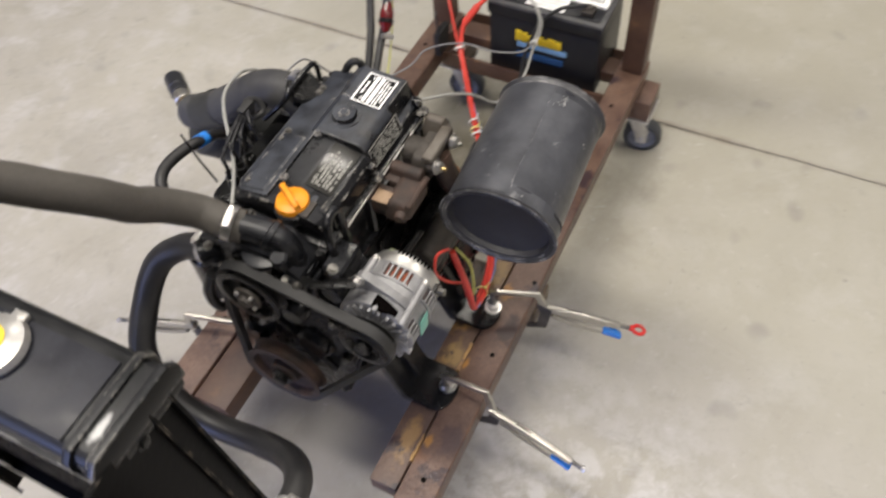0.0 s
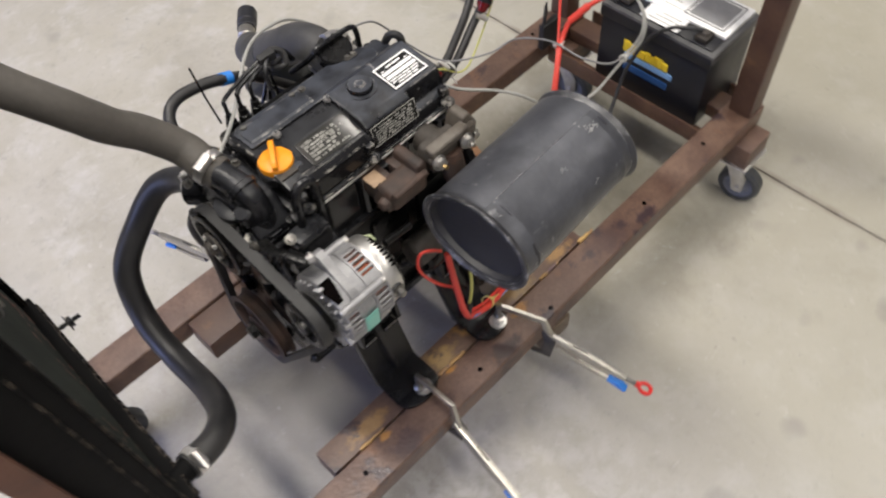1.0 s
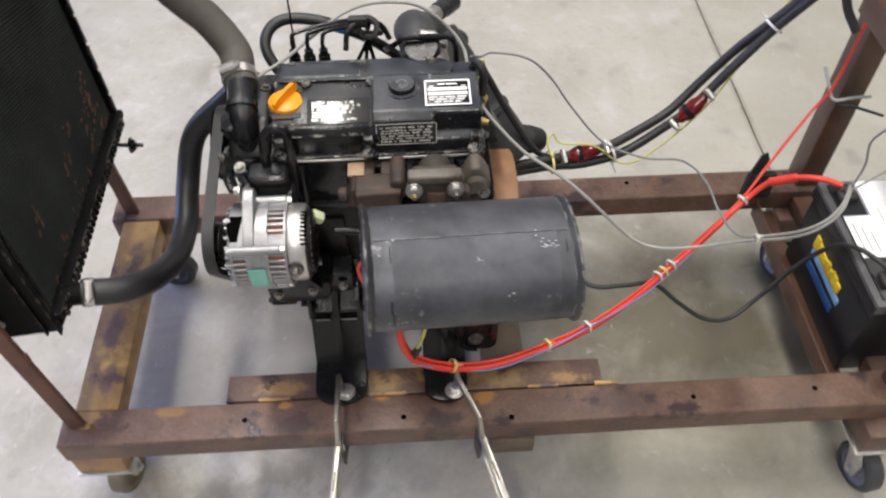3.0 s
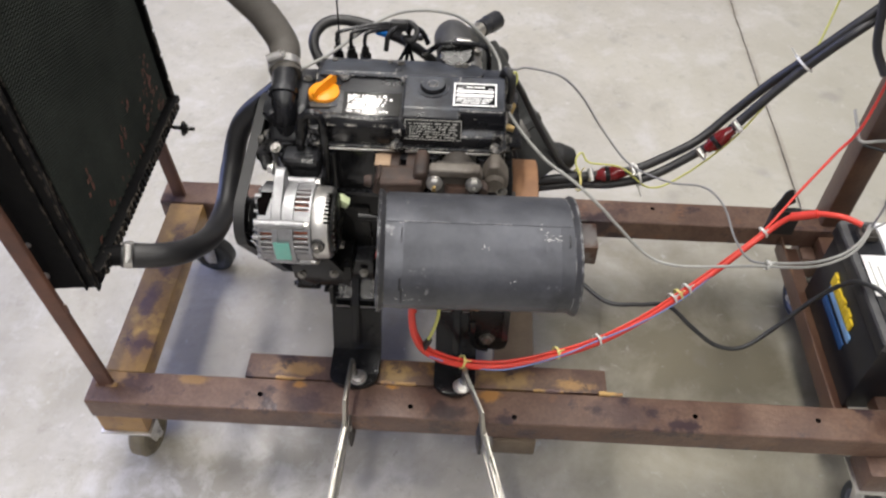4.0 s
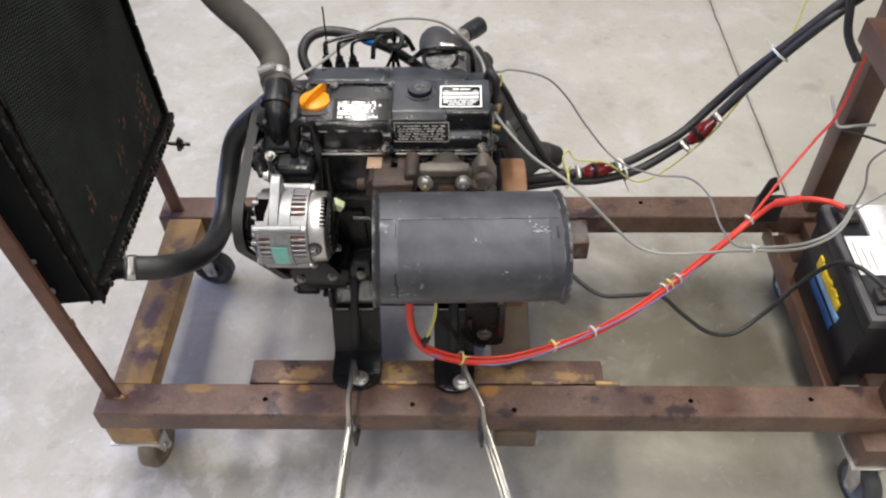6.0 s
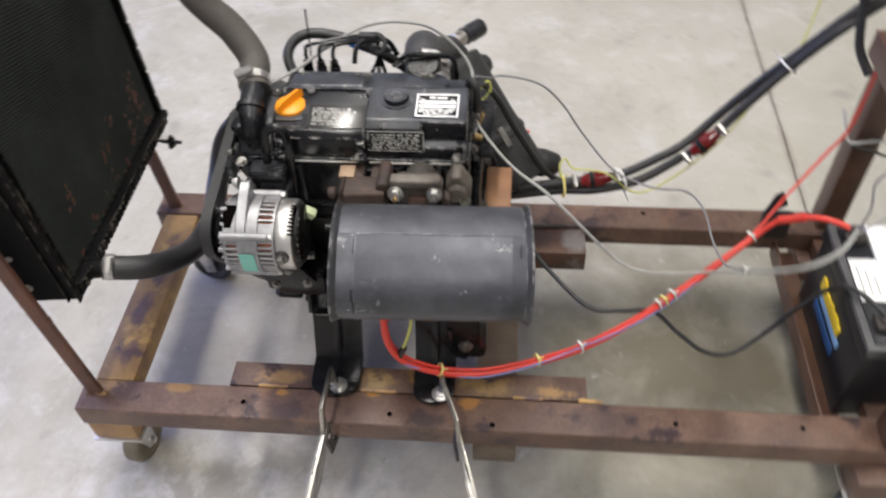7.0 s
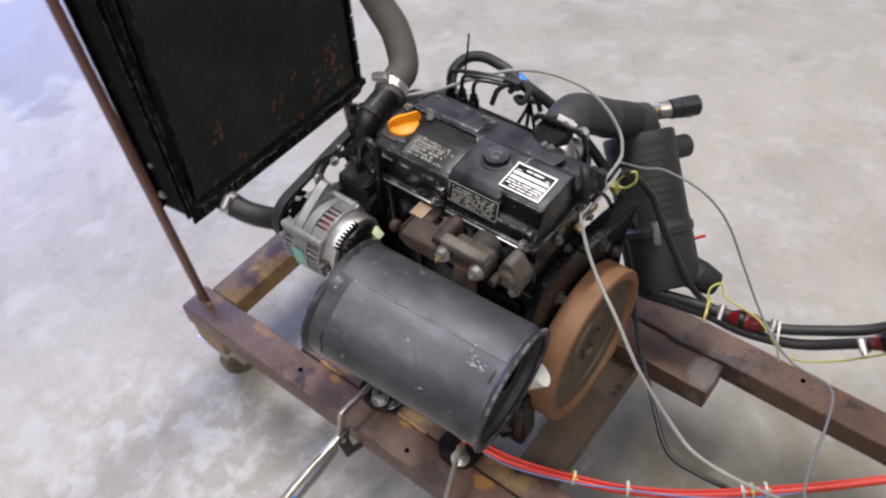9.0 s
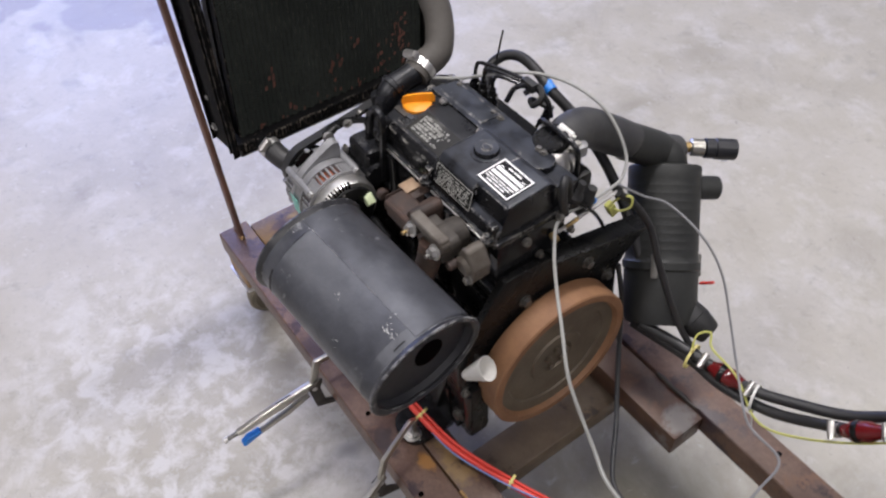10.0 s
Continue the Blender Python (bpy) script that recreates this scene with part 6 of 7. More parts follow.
    for q, x0, x1, rr in ((139, 0.044, 0.112, 0.0055), (54, 0.07, 0.117, 0.0068), (226, 0.05, 0.112, 0.0048), (318, 0.05, 0.117, 0.0048)):
        c, s = (R + 0.001) * math.cos(radians(q)), (R + 0.001) * math.sin(radians(q))
        part("cast_boss", rod((x0, cy + c, cz + s), (x1, cy + c, cz + s), rr, seg=12, w=0.0012), ALU, ob)
        part("through_bolt", rod((x1, cy + c, cz + s), (x1 + 0.006, cy + c, cz + s), rr * 0.75, seg=10), ZINC, ob)
    for x in (0.052, 0.112):
        part("pivot_ear", prism([(R - 0.006, -0.016), (R + 0.02, -0.011), (R + 0.022, 0.009), (R - 0.006, 0.02)], "x", x, x + 0.014, w=0.003, m=turn @ Matrix.Rotation(radians(-75), 4, "X")), ALU, ob)
    part("pivot_bolt", rod((0.04, 0.084, 0.528), (0.15, 0.084, 0.528), 0.006, seg=10), ZINC_DULL, ob)
    part("adjuster_bolt", hexbolt((0.064, 0.09, 0.668), (-1, 0, 0), 0.006, 0.008), ZINC, ob)
    q = radians(172)
    out = Vector((0.128, cy + (R - 0.003) * math.cos(q), cz + (R - 0.003) * math.sin(q)))
    way = Vector((0, math.cos(q), math.sin(q)))
    part("terminal_cup", lathe(out - way * 0.004, way, [(0.010, 0), (0.010, 0.006), (0.008, 0.0065), (0.0075, 0.001), (0, 0.001)], 18), RUBBER, ob, "dark terminal cup")
    part("output_stud", hexbolt(out, way, 0.0055, 0.012), ZINC_DULL, ob)
    part("plug", box(-0.009, 0.009, -0.007, 0.007, -0.006, 0.006, w=0.003, m=Matrix.Translation((0.152, cy + 0.03, cz + 0.014)) @ Matrix.Rotation(radians(35), 4, "Y")), TIE_PALE, ob, "pale green plug")
    part("sticker", box(0.069, 0.0905, R + 0.0005, R + 0.0011, -0.018, 0.018, w=0.0002, m=turn @ Matrix.Rotation(radians(183), 4, "X")), TEAL, ob, "teal sticker")
    pul = lathe((0.044, cy, cz), (-1, 0, 0), [(0, 0), (0.034, 0), (0.037, 0.002), (0.03, 0.009), (0.03, 0.017), (0.037, 0.025), (0.034, 0.027), (0.026, 0.027), (0.022, 0.021), (0.012, 0.021), (0.011, 0.03), (0, 0.03)], 32)
    part("pulley", pul, BLACK_DULL, ob)
    for child in ob.children:
        if child.name.split(".")[0] != "pulley":
            child.location.x += 0.005
    return ob


alternator()


# ---- muffler ----
def muffler():
    ob = thing("muffler", (0.35, -0.02, 0.59), "oval grey-black painted steel muffler with scuffed patches", "muffler")
    a, b = Vector((0.222, -0.033, 0.654)), Vector((0.470, -0.015, 0.639))
    d = (b - a).normalized()
    L = (b - a).length
    side = Vector((0, 1, 0.10))
    side = (side - d * side.dot(d)).normalized()
    up = side.cross(-d).normalized()
    up = up if up.z > 0 else -up
    m = Matrix(((side.x, up.x, d.x, a.x), (side.y, up.y, d.y, a.y), (side.z, up.z, d.z, a.z), (0, 0, 0, 1)))
    SX, SY = 0.955, 0.725

    def shell(profile, seg=56):
        return lathe(None, None, profile, seg, SX, SY, m)

    R = 0.0835
    body = shell([(R - 0.0015, 0.008), (R - 0.001, 0.028), (R - 0.0002, 0.03), (R - 0.0002, 0.033), (R - 0.001, 0.035), (R - 0.001, L - 0.03), (R - 0.0003, L - 0.028), (R - 0.0003, L - 0.026), (R - 0.001, L - 0.024), (R - 0.0015, L - 0.008)])
    part("shell", body, MUFFLER, ob)
    part("end_rim", shell([(R - 0.001, 0), (R + 0.0034, 0.0008), (R + 0.0042, 0.003), (R + 0.0024, 0.006), (R - 0.002, 0.0105), (R - 0.006, 0.003), (R - 0.001, 0)]), MUFFLER_RIM, ob)
    part("end_rim", shell([(R - 0.001, L), (R + 0.003, L - 0.0008), (R + 0.0038, L - 0.003), (R + 0.002, L - 0.006), (R - 0.002, L - 0.0105), (R - 0.006, L - 0.003), (R - 0.001, L)]), MUFFLER_RIM, ob)
    part("end_cap", shell([(R - 0.003, 0.0045), (R - 0.008, 0.006), (R - 0.011, 0.014), (0.03, 0.0175), (0, 0.0175)]), MUFFLER_END, ob, "soot-black recessed end cap")
    cap = part("end_cap", shell([(R - 0.003, L - 0.0045), (R - 0.008, L - 0.006), (R - 0.011, L - 0.014), (0.03, L - 0.0165), (0, L - 0.0165)]), MUFFLER_END, ob, "soot-black recessed end cap")
    o = m @ Vector((0.014, -0.002, L - 0.0162))
    part("outlet", lathe(o, d, [(0.0205, -0.0004), (0.021, 0.0008), (0.0185, 0.001), (0.018, 0.0006), (0, 0.0006)], 26), HOLE, cap, "dark outlet hole")
    # lapped sheet over the far side, its edge running along the top
    lap = bmesh.new()
    angles = [radians(v) for v in range(91, -62, -3)]
    zs = (0.012, 0.06, 0.11, 0.16, 0.205, L - 0.012)
    rows = [[lap.verts.new(m @ Vector(((R + h) * SX * math.cos(t), (R + h) * SY * math.sin(t), z))) for z in zs] for t, h in [(angles[0], -0.0009)] + [(t, 0.0003 if i else -0.0001) for i, t in enumerate(angles)]]
    for p, q in zip(rows, rows[1:]):
        for i in range(len(zs) - 1):
            lap.faces.new((p[i], p[i + 1], q[i + 1], q[i]))
    part("lapped_sheet", lap, MUFFLER, ob)

    def arc(z, a0, a1, r, lift=0.0004):
        n = max(3, int(abs(a1 - a0) / 6))
        return tube([m @ Vector(((R + lift) * SX * math.cos(t), (R + lift) * SY * math.sin(t), z)) for t in (radians(a0 + (a1 - a0) * i / n) for i in range(n + 1))], r, 8, 3, 0.9)

    for z, a0, a1, r in ((0.0295, 97, 112, 0.0013), (0.0285, 146, 160, 0.0016), (0.0305, 158, 178, 0.0012), (0.031, 50, 62, 0.001), (L - 0.0165, 100, 112, 0.0012)):
        part("crimp_mark", arc(z, a0, a1, r, -r * 0.45), MUFFLER_END, ob, "dark crimp mark in the sheet")
    # paint chips and scrapes
    rng = random.Random(5)
    for ang, z, count, spread in ((102, 0.212, 9, 0.007), (115, 0.13, 5, 0.005), (150, 0.16, 3, 0.01), (60, 0.05, 8, 0.02), (75, 0.17, 5, 0.03), (168, 0.03, 6, 0.014), (100, 0.02, 7, 0.02), (85, 0.2, 4, 0.03)):
        chips = bmesh.new()
        for i in range(count):
            aa = radians(ang) + rng.uniform(-1, 1) * spread / R
            zz = z + rng.uniform(-1, 1) * spread
            s, lng, lean = rng.uniform(0.0004, 0.001), rng.uniform(1.0, 3.5), rng.uniform(-0.6, 0.9)
            q = [m @ Vector(((R + 0.0001) * SX * math.cos(aa + u / R), (R + 0.0001) * SY * math.sin(aa + u / R), zz + v)) for u, v in ((-s, -s * 0.8), (s * 0.6, -s * 1.2), (s * (0.8 + lng * lean), s * lng * 0.8), (s * (lng * lean - 0.4), s * lng))]
            chips.faces.new([chips.verts.new(p) for p in q])
        tagged(part("paint_chips", chips, SCRATCH, ob, "pale chips in the paint"), kind="stuff")
    # three chalked strokes near the far end, too worn to read
    chalk = bmesh.new()
    for k in range(3):
        z0, a0 = 0.2 + 0.0085 * k, radians(103)
        for (u0, v0), (u1, v1) in (((-0.003, 0.0005), (-0.0028, 0.0045)), ((0.0035, 0.0), (0.0032, 0.0052))):
            p, q = ((u0 / R, v0), (u1 / R, v1))
            corners = [(p[0] - 0.004, p[1]), (p[0] + 0.004, p[1] + 0.0008), (q[0] + 0.004, q[1] + 0.0008), (q[0] - 0.004, q[1])]
            chalk.faces.new([chalk.verts.new(m @ Vector(((R + 0.0003) * SX * math.cos(a0 + e), (R + 0.0003) * SY * math.sin(a0 + e), z0 + v))) for e, v in corners])
    part("chalk_mark", chalk, SCRATCH, ob, "worn white chalk strokes")
    spot = bmesh.new()
    ring_pts = [(radians(196) + 0.05 * math.cos(t) * (1 + 0.3 * math.sin(3 * t)), 0.122 + 0.008 * math.sin(t) * (1 + 0.25 * math.cos(2 * t))) for t in (2 * math.pi * i / 14 for i in range(14))]
    spot.faces.new([spot.verts.new(m @ Vector(((R - 0.0002) * SX * math.cos(e), (R - 0.0002) * SY * math.sin(e), v))) for e, v in ring_pts])
    part("rust_spot", spot, FLY_RIM, ob, "orange rust spot under the paint")
    # long scrape over the top, in broken strokes
    scrape = bmesh.new()
    way = ((72, 0.086), (76, 0.109), (83, 0.138), (83.5, 0.182))
    for i in range(38):
        u = rng.uniform(0, 2.98)
        k = int(u)
        f = u - k
        aa = radians(way[k][0] + (way[k + 1][0] - way[k][0]) * f) + rng.gauss(0, 0.035)
        zz = way[k][1] + (way[k + 1][1] - way[k][1]) * f
        lng, wid, lean = rng.uniform(0.002, 0.011), rng.uniform(0.0002, 0.0006), rng.uniform(0.5, 4.0)
        q = [m @ Vector(((R - 0.0004) * SX * math.cos(aa + t), (R - 0.0004) * SY * math.sin(aa + t), zz + v)) for t, v in ((0, 0), (wid / R, 0.0003), ((wid + lng * lean * 0.12) / R, lng), (lng * lean * 0.12 / R, lng * 0.96))]
        scrape.faces.new([scrape.verts.new(p) for p in q])
    tagged(part("paint_scrape", scrape, SCRATCH, ob, "pale scrape in the paint"), kind="stuff")
    part("inlet_neck", tube([(0.316, 0.03, 0.585), (0.316, 0.06, 0.588), (0.317, 0.085, 0.6), (0.317, 0.1, 0.648)], 0.017, 18, 6, 0.02), CAST_RUST, ob, "rusty brown inlet neck")
    return ob


muffler()


# ---- air cleaner ----
def air_cleaner():
    ob = thing("air_cleaner", (0.45, 0.45, 0.33), "grey-black plastic air cleaner canister with rubber elbow", "air cleaner")
    top, bot = Vector((0.317, 0.564, 0.542)), Vector((0.462, 0.444, 0.353))
    d = (bot - top).normalized()
    L = (bot - top).length
    prof = [(0, 0.008), (0.052, 0.008), (0.057, 0.01), (0.059, 0.014)]
    for i in range(10):
        z = 0.03 + i * 0.0128
        prof += [(0.0588, z), (0.0585, z + 0.002), (0.0585, z + 0.0105), (0.0588, z + 0.0122)]
    prof += [(0.06, 0.163), (0.063, 0.166), (0.063, 0.177), (0.06, 0.18), (0.0605, L - 0.02), (0.0545, L), (0, L)]
    can = part("canister", lathe(top, d, prof, 40), CAN_BLACK, ob)
    for a in (20, 150, 260):
        f = axis_frame(top, d)
        t = radians(a)
        part("latch", box(-0.006, 0.006, 0.06, 0.067, 0.153, 0.191, w=0.002, m=f @ Matrix.Rotation(t, 4, "Z")), ZINC_DULL, can, "wire latch")
    mid = top + d * 0.045
    part("outlet_spigot", rod(mid, (0.384, 0.628, 0.492), 0.02, seg=20, w=0.002), CAN_BLACK, ob)
    low = top + d * (L - 0.05)
    spout = rod(low, low.lerp(Vector((0.534, 0.487, 0.36)), 0.72), 0.03, 0.027, seg=20, w=0.004)
    add_rod(spout, low.lerp(Vector((0.534, 0.487, 0.36)), 0.66), (0.534, 0.487, 0.36), 0.0275, 0.021, seg=20, w=0.004)
    part("dust_spout", spout, RUBBER, ob, "black rubber dust spout")
    part("drain_tap", rod((0.458, 0.54, 0.378), (0.477, 0.549, 0.391), 0.0026, seg=8), RED_CABLE, ob, "small red lever")
    part("elbow", tube([(0.309, 0.315, 0.676), (0.306, 0.328, 0.69), (0.302, 0.352, 0.6975), (0.298, 0.385, 0.688), (0.297, 0.44, 0.647), (0.304, 0.50, 0.601), (0.313, 0.55, 0.566), (0.32, 0.578, 0.552)], 0.0295, 24, 8, 0.05), ELBOW, ob, "blue-black moulded rubber elbow")
    part("elbow_cuff", rod((0.3, 0.475, 0.618), (0.312, 0.545, 0.57), 0.0305, seg=26, w=0.003), CAN_BLACK, ob)
    part("elbow_drop", tube([(0.314, 0.548, 0.572), (0.326, 0.553, 0.565), (0.334, 0.556, 0.554), (0.327, 0.562, 0.545)], 0.026, 20, 6), CAN_BLACK, ob)
    part("hose_clip", clip_band((0.306, 0.335, 0.687), (-0.15, 0.9, 0.2), 0.0285, 0.013, (0.3, 0, 1)), ZINC, ob)
    return ob


air_cleaner()


def indicator():
    ob = thing("filter_indicator", (0.33, 0.6, 0.555), "small chromed restriction indicator with a black cap", "gauge")
    a, b = Vector((0.323, 0.596, 0.557)), Vector((0.376, 0.664, 0.551))
    d = (b - a).normalized()
    part("stem", rod(a - d * 0.02, a + d * 0.012, 0.0085, seg=14, w=0.001), BRASS, ob)
    part("barrel", rod(a + d * 0.01, a + d * 0.034, 0.0145, seg=22, w=0.002), CHROME, ob, "clear silvery barrel")
    body = part("body", rod(a + d * 0.034, a + d * 0.0505, 0.0165, seg=22, w=0.001), BATTERY, ob, "black printed sleeve")
    for turn, z0, z1 in ((150, 0.036, 0.0485), (172, 0.0365, 0.041), (172, 0.044, 0.048), (195, 0.037, 0.048)):
        part("print", box(-0.0015, 0.0015, 0.0158, 0.0168, z0, z1, w=0.0002, m=axis_frame(a, d) @ Matrix.Rotation(radians(turn), 4, "Z")), PRINT_PALE, body)
    part("cap", rod(a + d * 0.05, a + d * 0.086, 0.0175, seg=22, w=0.002), BATTERY, ob, "black reset cap")
    part("cap_label", box(-0.007, 0.007, 0.0168, 0.0181, 0.06, 0.074, w=0.0004, m=axis_frame(a, d) @ Matrix.Rotation(radians(160), 4, "Z")), LABEL_WHITE, ob, "small white printed label")


indicator()


# ---- fuel hoses, cables ----
def fuel_hoses():
    upper = [(0.455, 0.405, 0.372), (0.50, 0.425, 0.362), (0.545, 0.436, 0.36), (0.604, 0.445, 0.362), (0.65, 0.452, 0.37), (0.702, 0.471, 0.385), (0.766, 0.497, 0.41), (0.823, 0.522, 0.46), (0.873, 0.531, 0.52), (0.915, 0.519, 0.585), (0.985, 0.52, 0.67), (1.06, 0.535, 0.74), (1.12, 0.53, 0.82)]
    lower = [(0.43, 0.42, 0.335), (0.536, 0.438, 0.338), (0.606, 0.438, 0.342), (0.683, 0.452, 0.355), (0.754, 0.47, 0.395), (0.797, 0.473, 0.435), (0.848, 0.492, 0.495), (0.912, 0.508, 0.572), (0.98, 0.51, 0.655), (1.06, 0.55, 0.69), (1.15, 0.58, 0.72)]

    def one(points, split, mat_label):
        ob = thing("fuel_hose", points[0], mat_label, "hose", "fuel hoses")
        part("hose", tube(points[:split + 1], 0.0085, 14, 8), HOSE_BLACK, ob)
        part("hose", tube(points[split:], 0.0085, 14, 8), HOSE_BLACK, ob)
        p, q = Vector(points[split - 1]), Vector(points[split + 1])
        c, d = Vector(points[split]), (q - p).normalized()
        f = part("inline_filter", lathe(c - d * 0.03, d, [(0, 0), (0.009, 0), (0.011, 0.008), (0.0145, 0.014), (0.0145, 0.04), (0.011, 0.05), (0.009, 0.06), (0, 0.06)], 22), FILTER_RED, ob, "clear red inline fuel filter")
        part("filter_ring", lathe(c - d * 0.012, d, [(0.0148, 0), (0.0158, 0.001), (0.0158, 0.008), (0.0148, 0.009), (0.0148, 0)], 22), BLACK_DULL, f)
        for s in (-0.04, 0.04):
            part("hose_clip", clip_band(c + d * s, d, 0.0088, 0.009, (0.2, -0.5, 1)), ZINC, ob)
        return ob

    one(upper, 3, "black rubber fuel hose with a red inline filter")
    one(lower, 5, "black rubber fuel hose with a red inline filter")
    solo("cable_tie", tie_band((0.542, 0.436, 0.351), (1, 0.2, 0), 0.021, (0, -0.3, 1), 0.022), TIE_YELLOW, "yellow cable tie round two fuel hoses", "cable tie", "cable ties")
    solo("cable_tie", tie_band((0.655, 0.45, 0.358), (1, 0.3, 0.2), 0.021, (0, -0.3, -1), 0.03), TIE_WHITE, "white cable tie round two fuel hoses", "cable tie", "cable ties")
    solo("cable_tie", tie_band((0.914, 0.513, 0.58), (0.6, 0.1, 0.8), 0.0185, (-0.8, 0.3, 0.5), 0.02), TIE_WHITE, "white cable tie round two fuel hoses", "cable tie", "cable ties")
    drop = thing("breather_hose", (0.40, 0.40, 0.6), "thin black hose falling beside the air cleaner", "hose")
    part("hose", tube([(0.39, 0.372, 0.635), (0.402, 0.398, 0.605), (0.42, 0.42, 0.56), (0.445, 0.424, 0.505), (0.475, 0.43, 0.445), (0.505, 0.438, 0.39), (0.53, 0.445, 0.36), (0.58, 0.44, 0.352)], 0.0055, 12, 8), HOSE_BLACK, drop)


fuel_hoses()


def battery_cables():
    red = [(0.262, 0.06, 0.50), (0.256, 0.035, 0.43), (0.262, 0.03, 0.375), (0.283, 0.036, 0.325), (0.336, 0.044, 0.287), (0.41, 0.063, 0.26), (0.5, 0.101, 0.244), (0.575, 0.136, 0.24), (0.654, 0.183, 0.245), (0.728, 0.236, 0.255), (0.81, 0.293, 0.28), (0.888, 0.347, 0.315), (0.93, 0.358, 0.355), (0.962, 0.338, 0.385), (0.995, 0.315, 0.402), (1.022, 0.298, 0.402)]
    ob = thing("battery_cable", (0.5, 0.1, 0.24), "thick red battery cable with a blue wire tied along", "cable")
    part("core_cable", tube(red, 0.0053, 14, 8), RED_CABLE, ob)
    part("second_cable", tube([(x + 0.001, y + 0.007, z + 0.005) for x, y, z in red[1:12]] + [(0.94, 0.395, 0.375), (1.0, 0.44, 0.44), (1.03, 0.452, 0.50), (1.034, 0.452, 0.66)], 0.0027, 10, 8), RED_CABLE, ob, "thinner red lead")
    part("blue_wire", tube([(x, y - 0.0055 + 0.004 * math.sin(1.9 * i), z + 0.0045 - 0.005 * math.sin(1.1 * i + 0.6)) for i, (x, y, z) in enumerate(red[3:11])], 0.0014, 8, 8), BLUE_WIRE, ob, "thin blue wire")
    for i, along, mat, lab in ((4, 0, TIE_YELLOW, "yellow"), (6, 0, TIE_YELLOW, "yellow"), (7, 0, TIE_WHITE, "white"), (9, -0.014, TIE_WHITE, "white"), (9, 0, TIE_YELLOW, "yellow"), (9, 0.02, TIE_WHITE, "white"), (11, 0, TIE_WHITE, "white")):
        d = (Vector(red[i + 1]) - Vector(red[i - 1])).normalized()
        p = Vector(red[i]) + d * along
        solo("cable_tie", tie_band(p + Vector((0, 0.004, 0.003)), d, 0.0105, (0.1, -0.5, 1), 0.014), mat, lab + " cable tie round a red battery cable", "cable tie", "cable ties")
    part("shrink_sleeve", tube([red[12], red[13]], 0.008, 12, 6), RED_CABLE, ob)
    flap = prism([(0.0, 0.0), (0.06, 0.0), (0.035, 0.045), (0.02, 0.045)], "y", -0.002, 0.002, w=0.001, m=Matrix.Translation((0.925, 0.425, 0.30)) @ Matrix.Rotation(radians(30), 4, "Z"))
    solo("rubber_flap", add_box(flap, 0.93, 0.985, 0.425, 0.44, 0.236, 0.30, w=0.003), RUBBER, "black rubber flap standing on the far rail", "flap")
    small = thing("starter_lead", (0.25, 0.06, 0.5), "thin red lead looping to the starter", "wire")
    part("wire", tube([(0.252, 0.064, 0.516), (0.246, 0.055, 0.528), (0.232, 0.054, 0.545), (0.214, 0.058, 0.554), (0.206, 0.06, 0.535), (0.212, 0.06, 0.502), (0.232, 0.054, 0.462), (0.262, 0.047, 0.422)], 0.0024, 8, 8), RED_CABLE, small)
    yl = thing("starter_wire", (0.29, 0.05, 0.42), "thin yellow wire under the muffler", "wire")
    part("wire", tube([(0.29, 0.07, 0.47), (0.297, 0.05, 0.43), (0.29, 0.04, 0.39), (0.275, 0.036, 0.35)], 0.0026, 8, 8), YELLOW_WIRE, yl)
    part("sleeve", tube([(0.283, 0.037, 0.365), (0.272, 0.034, 0.34)], 0.0055, 10, 4), RUBBER, yl)

    blk = thing("ground_cable", (0.7, 0.22, 0.25), "black ground cable hanging from the engine to the battery", "cable")
    part("cable", tube([(0.404, 0.384, 0.485), (0.425, 0.383, 0.42), (0.445, 0.374, 0.337), (0.482, 0.343, 0.285), (0.525, 0.305, 0.25), (0.594, 0.235, 0.237), (0.655, 0.226, 0.241), (0.712, 0.232, 0.235), (0.76, 0.207, 0.205), (0.81, 0.19, 0.175), (0.862, 0.194, 0.168), (0.918, 0.218, 0.205), (0.962, 0.225, 0.28), (0.985, 0.20, 0.36), (1.0, 0.165, 0.396), (1.02, 0.13, 0.402), (1.033, 0.112, 0.398)], 0.0042, 12, 8), BLACK_CABLE, blk)

    g1 = thing("throttle_cable", (0.25, 0.3, 0.75), "grey sleeved cable arching over the engine", "cable")
    part("sleeve", tube([(0.07, 0.262, 0.70), (0.088, 0.288, 0.697), (0.115, 0.302, 0.706), (0.153, 0.325, 0.724), (0.198, 0.366, 0.734), (0.243, 0.398, 0.728), (0.296, 0.413, 0.714), (0.33, 0.417, 0.69), (0.357, 0.413, 0.662), (0.37, 0.40, 0.648), (0.376, 0.382, 0.638), (0.3775, 0.325, 0.634), (0.387, 0.262, 0.648), (0.413, 0.232, 0.627), (0.448, 0.208, 0.60), (0.495, 0.178, 0.582), (0.531, 0.156, 0.56), (0.556, 0.148, 0.535), (0.611, 0.142, 0.476), (0.65, 0.128, 0.468), (0.70, 0.122, 0.473), (0.76, 0.134, 0.465), (0.807, 0.145, 0.455)], 0.0025, 10, 8), GREY_CABLE, g1)
    g2 = thing("sensor_wire", (0.5, 0.38, 0.6), "thin grey wire looping from the engine to the battery", "wire")
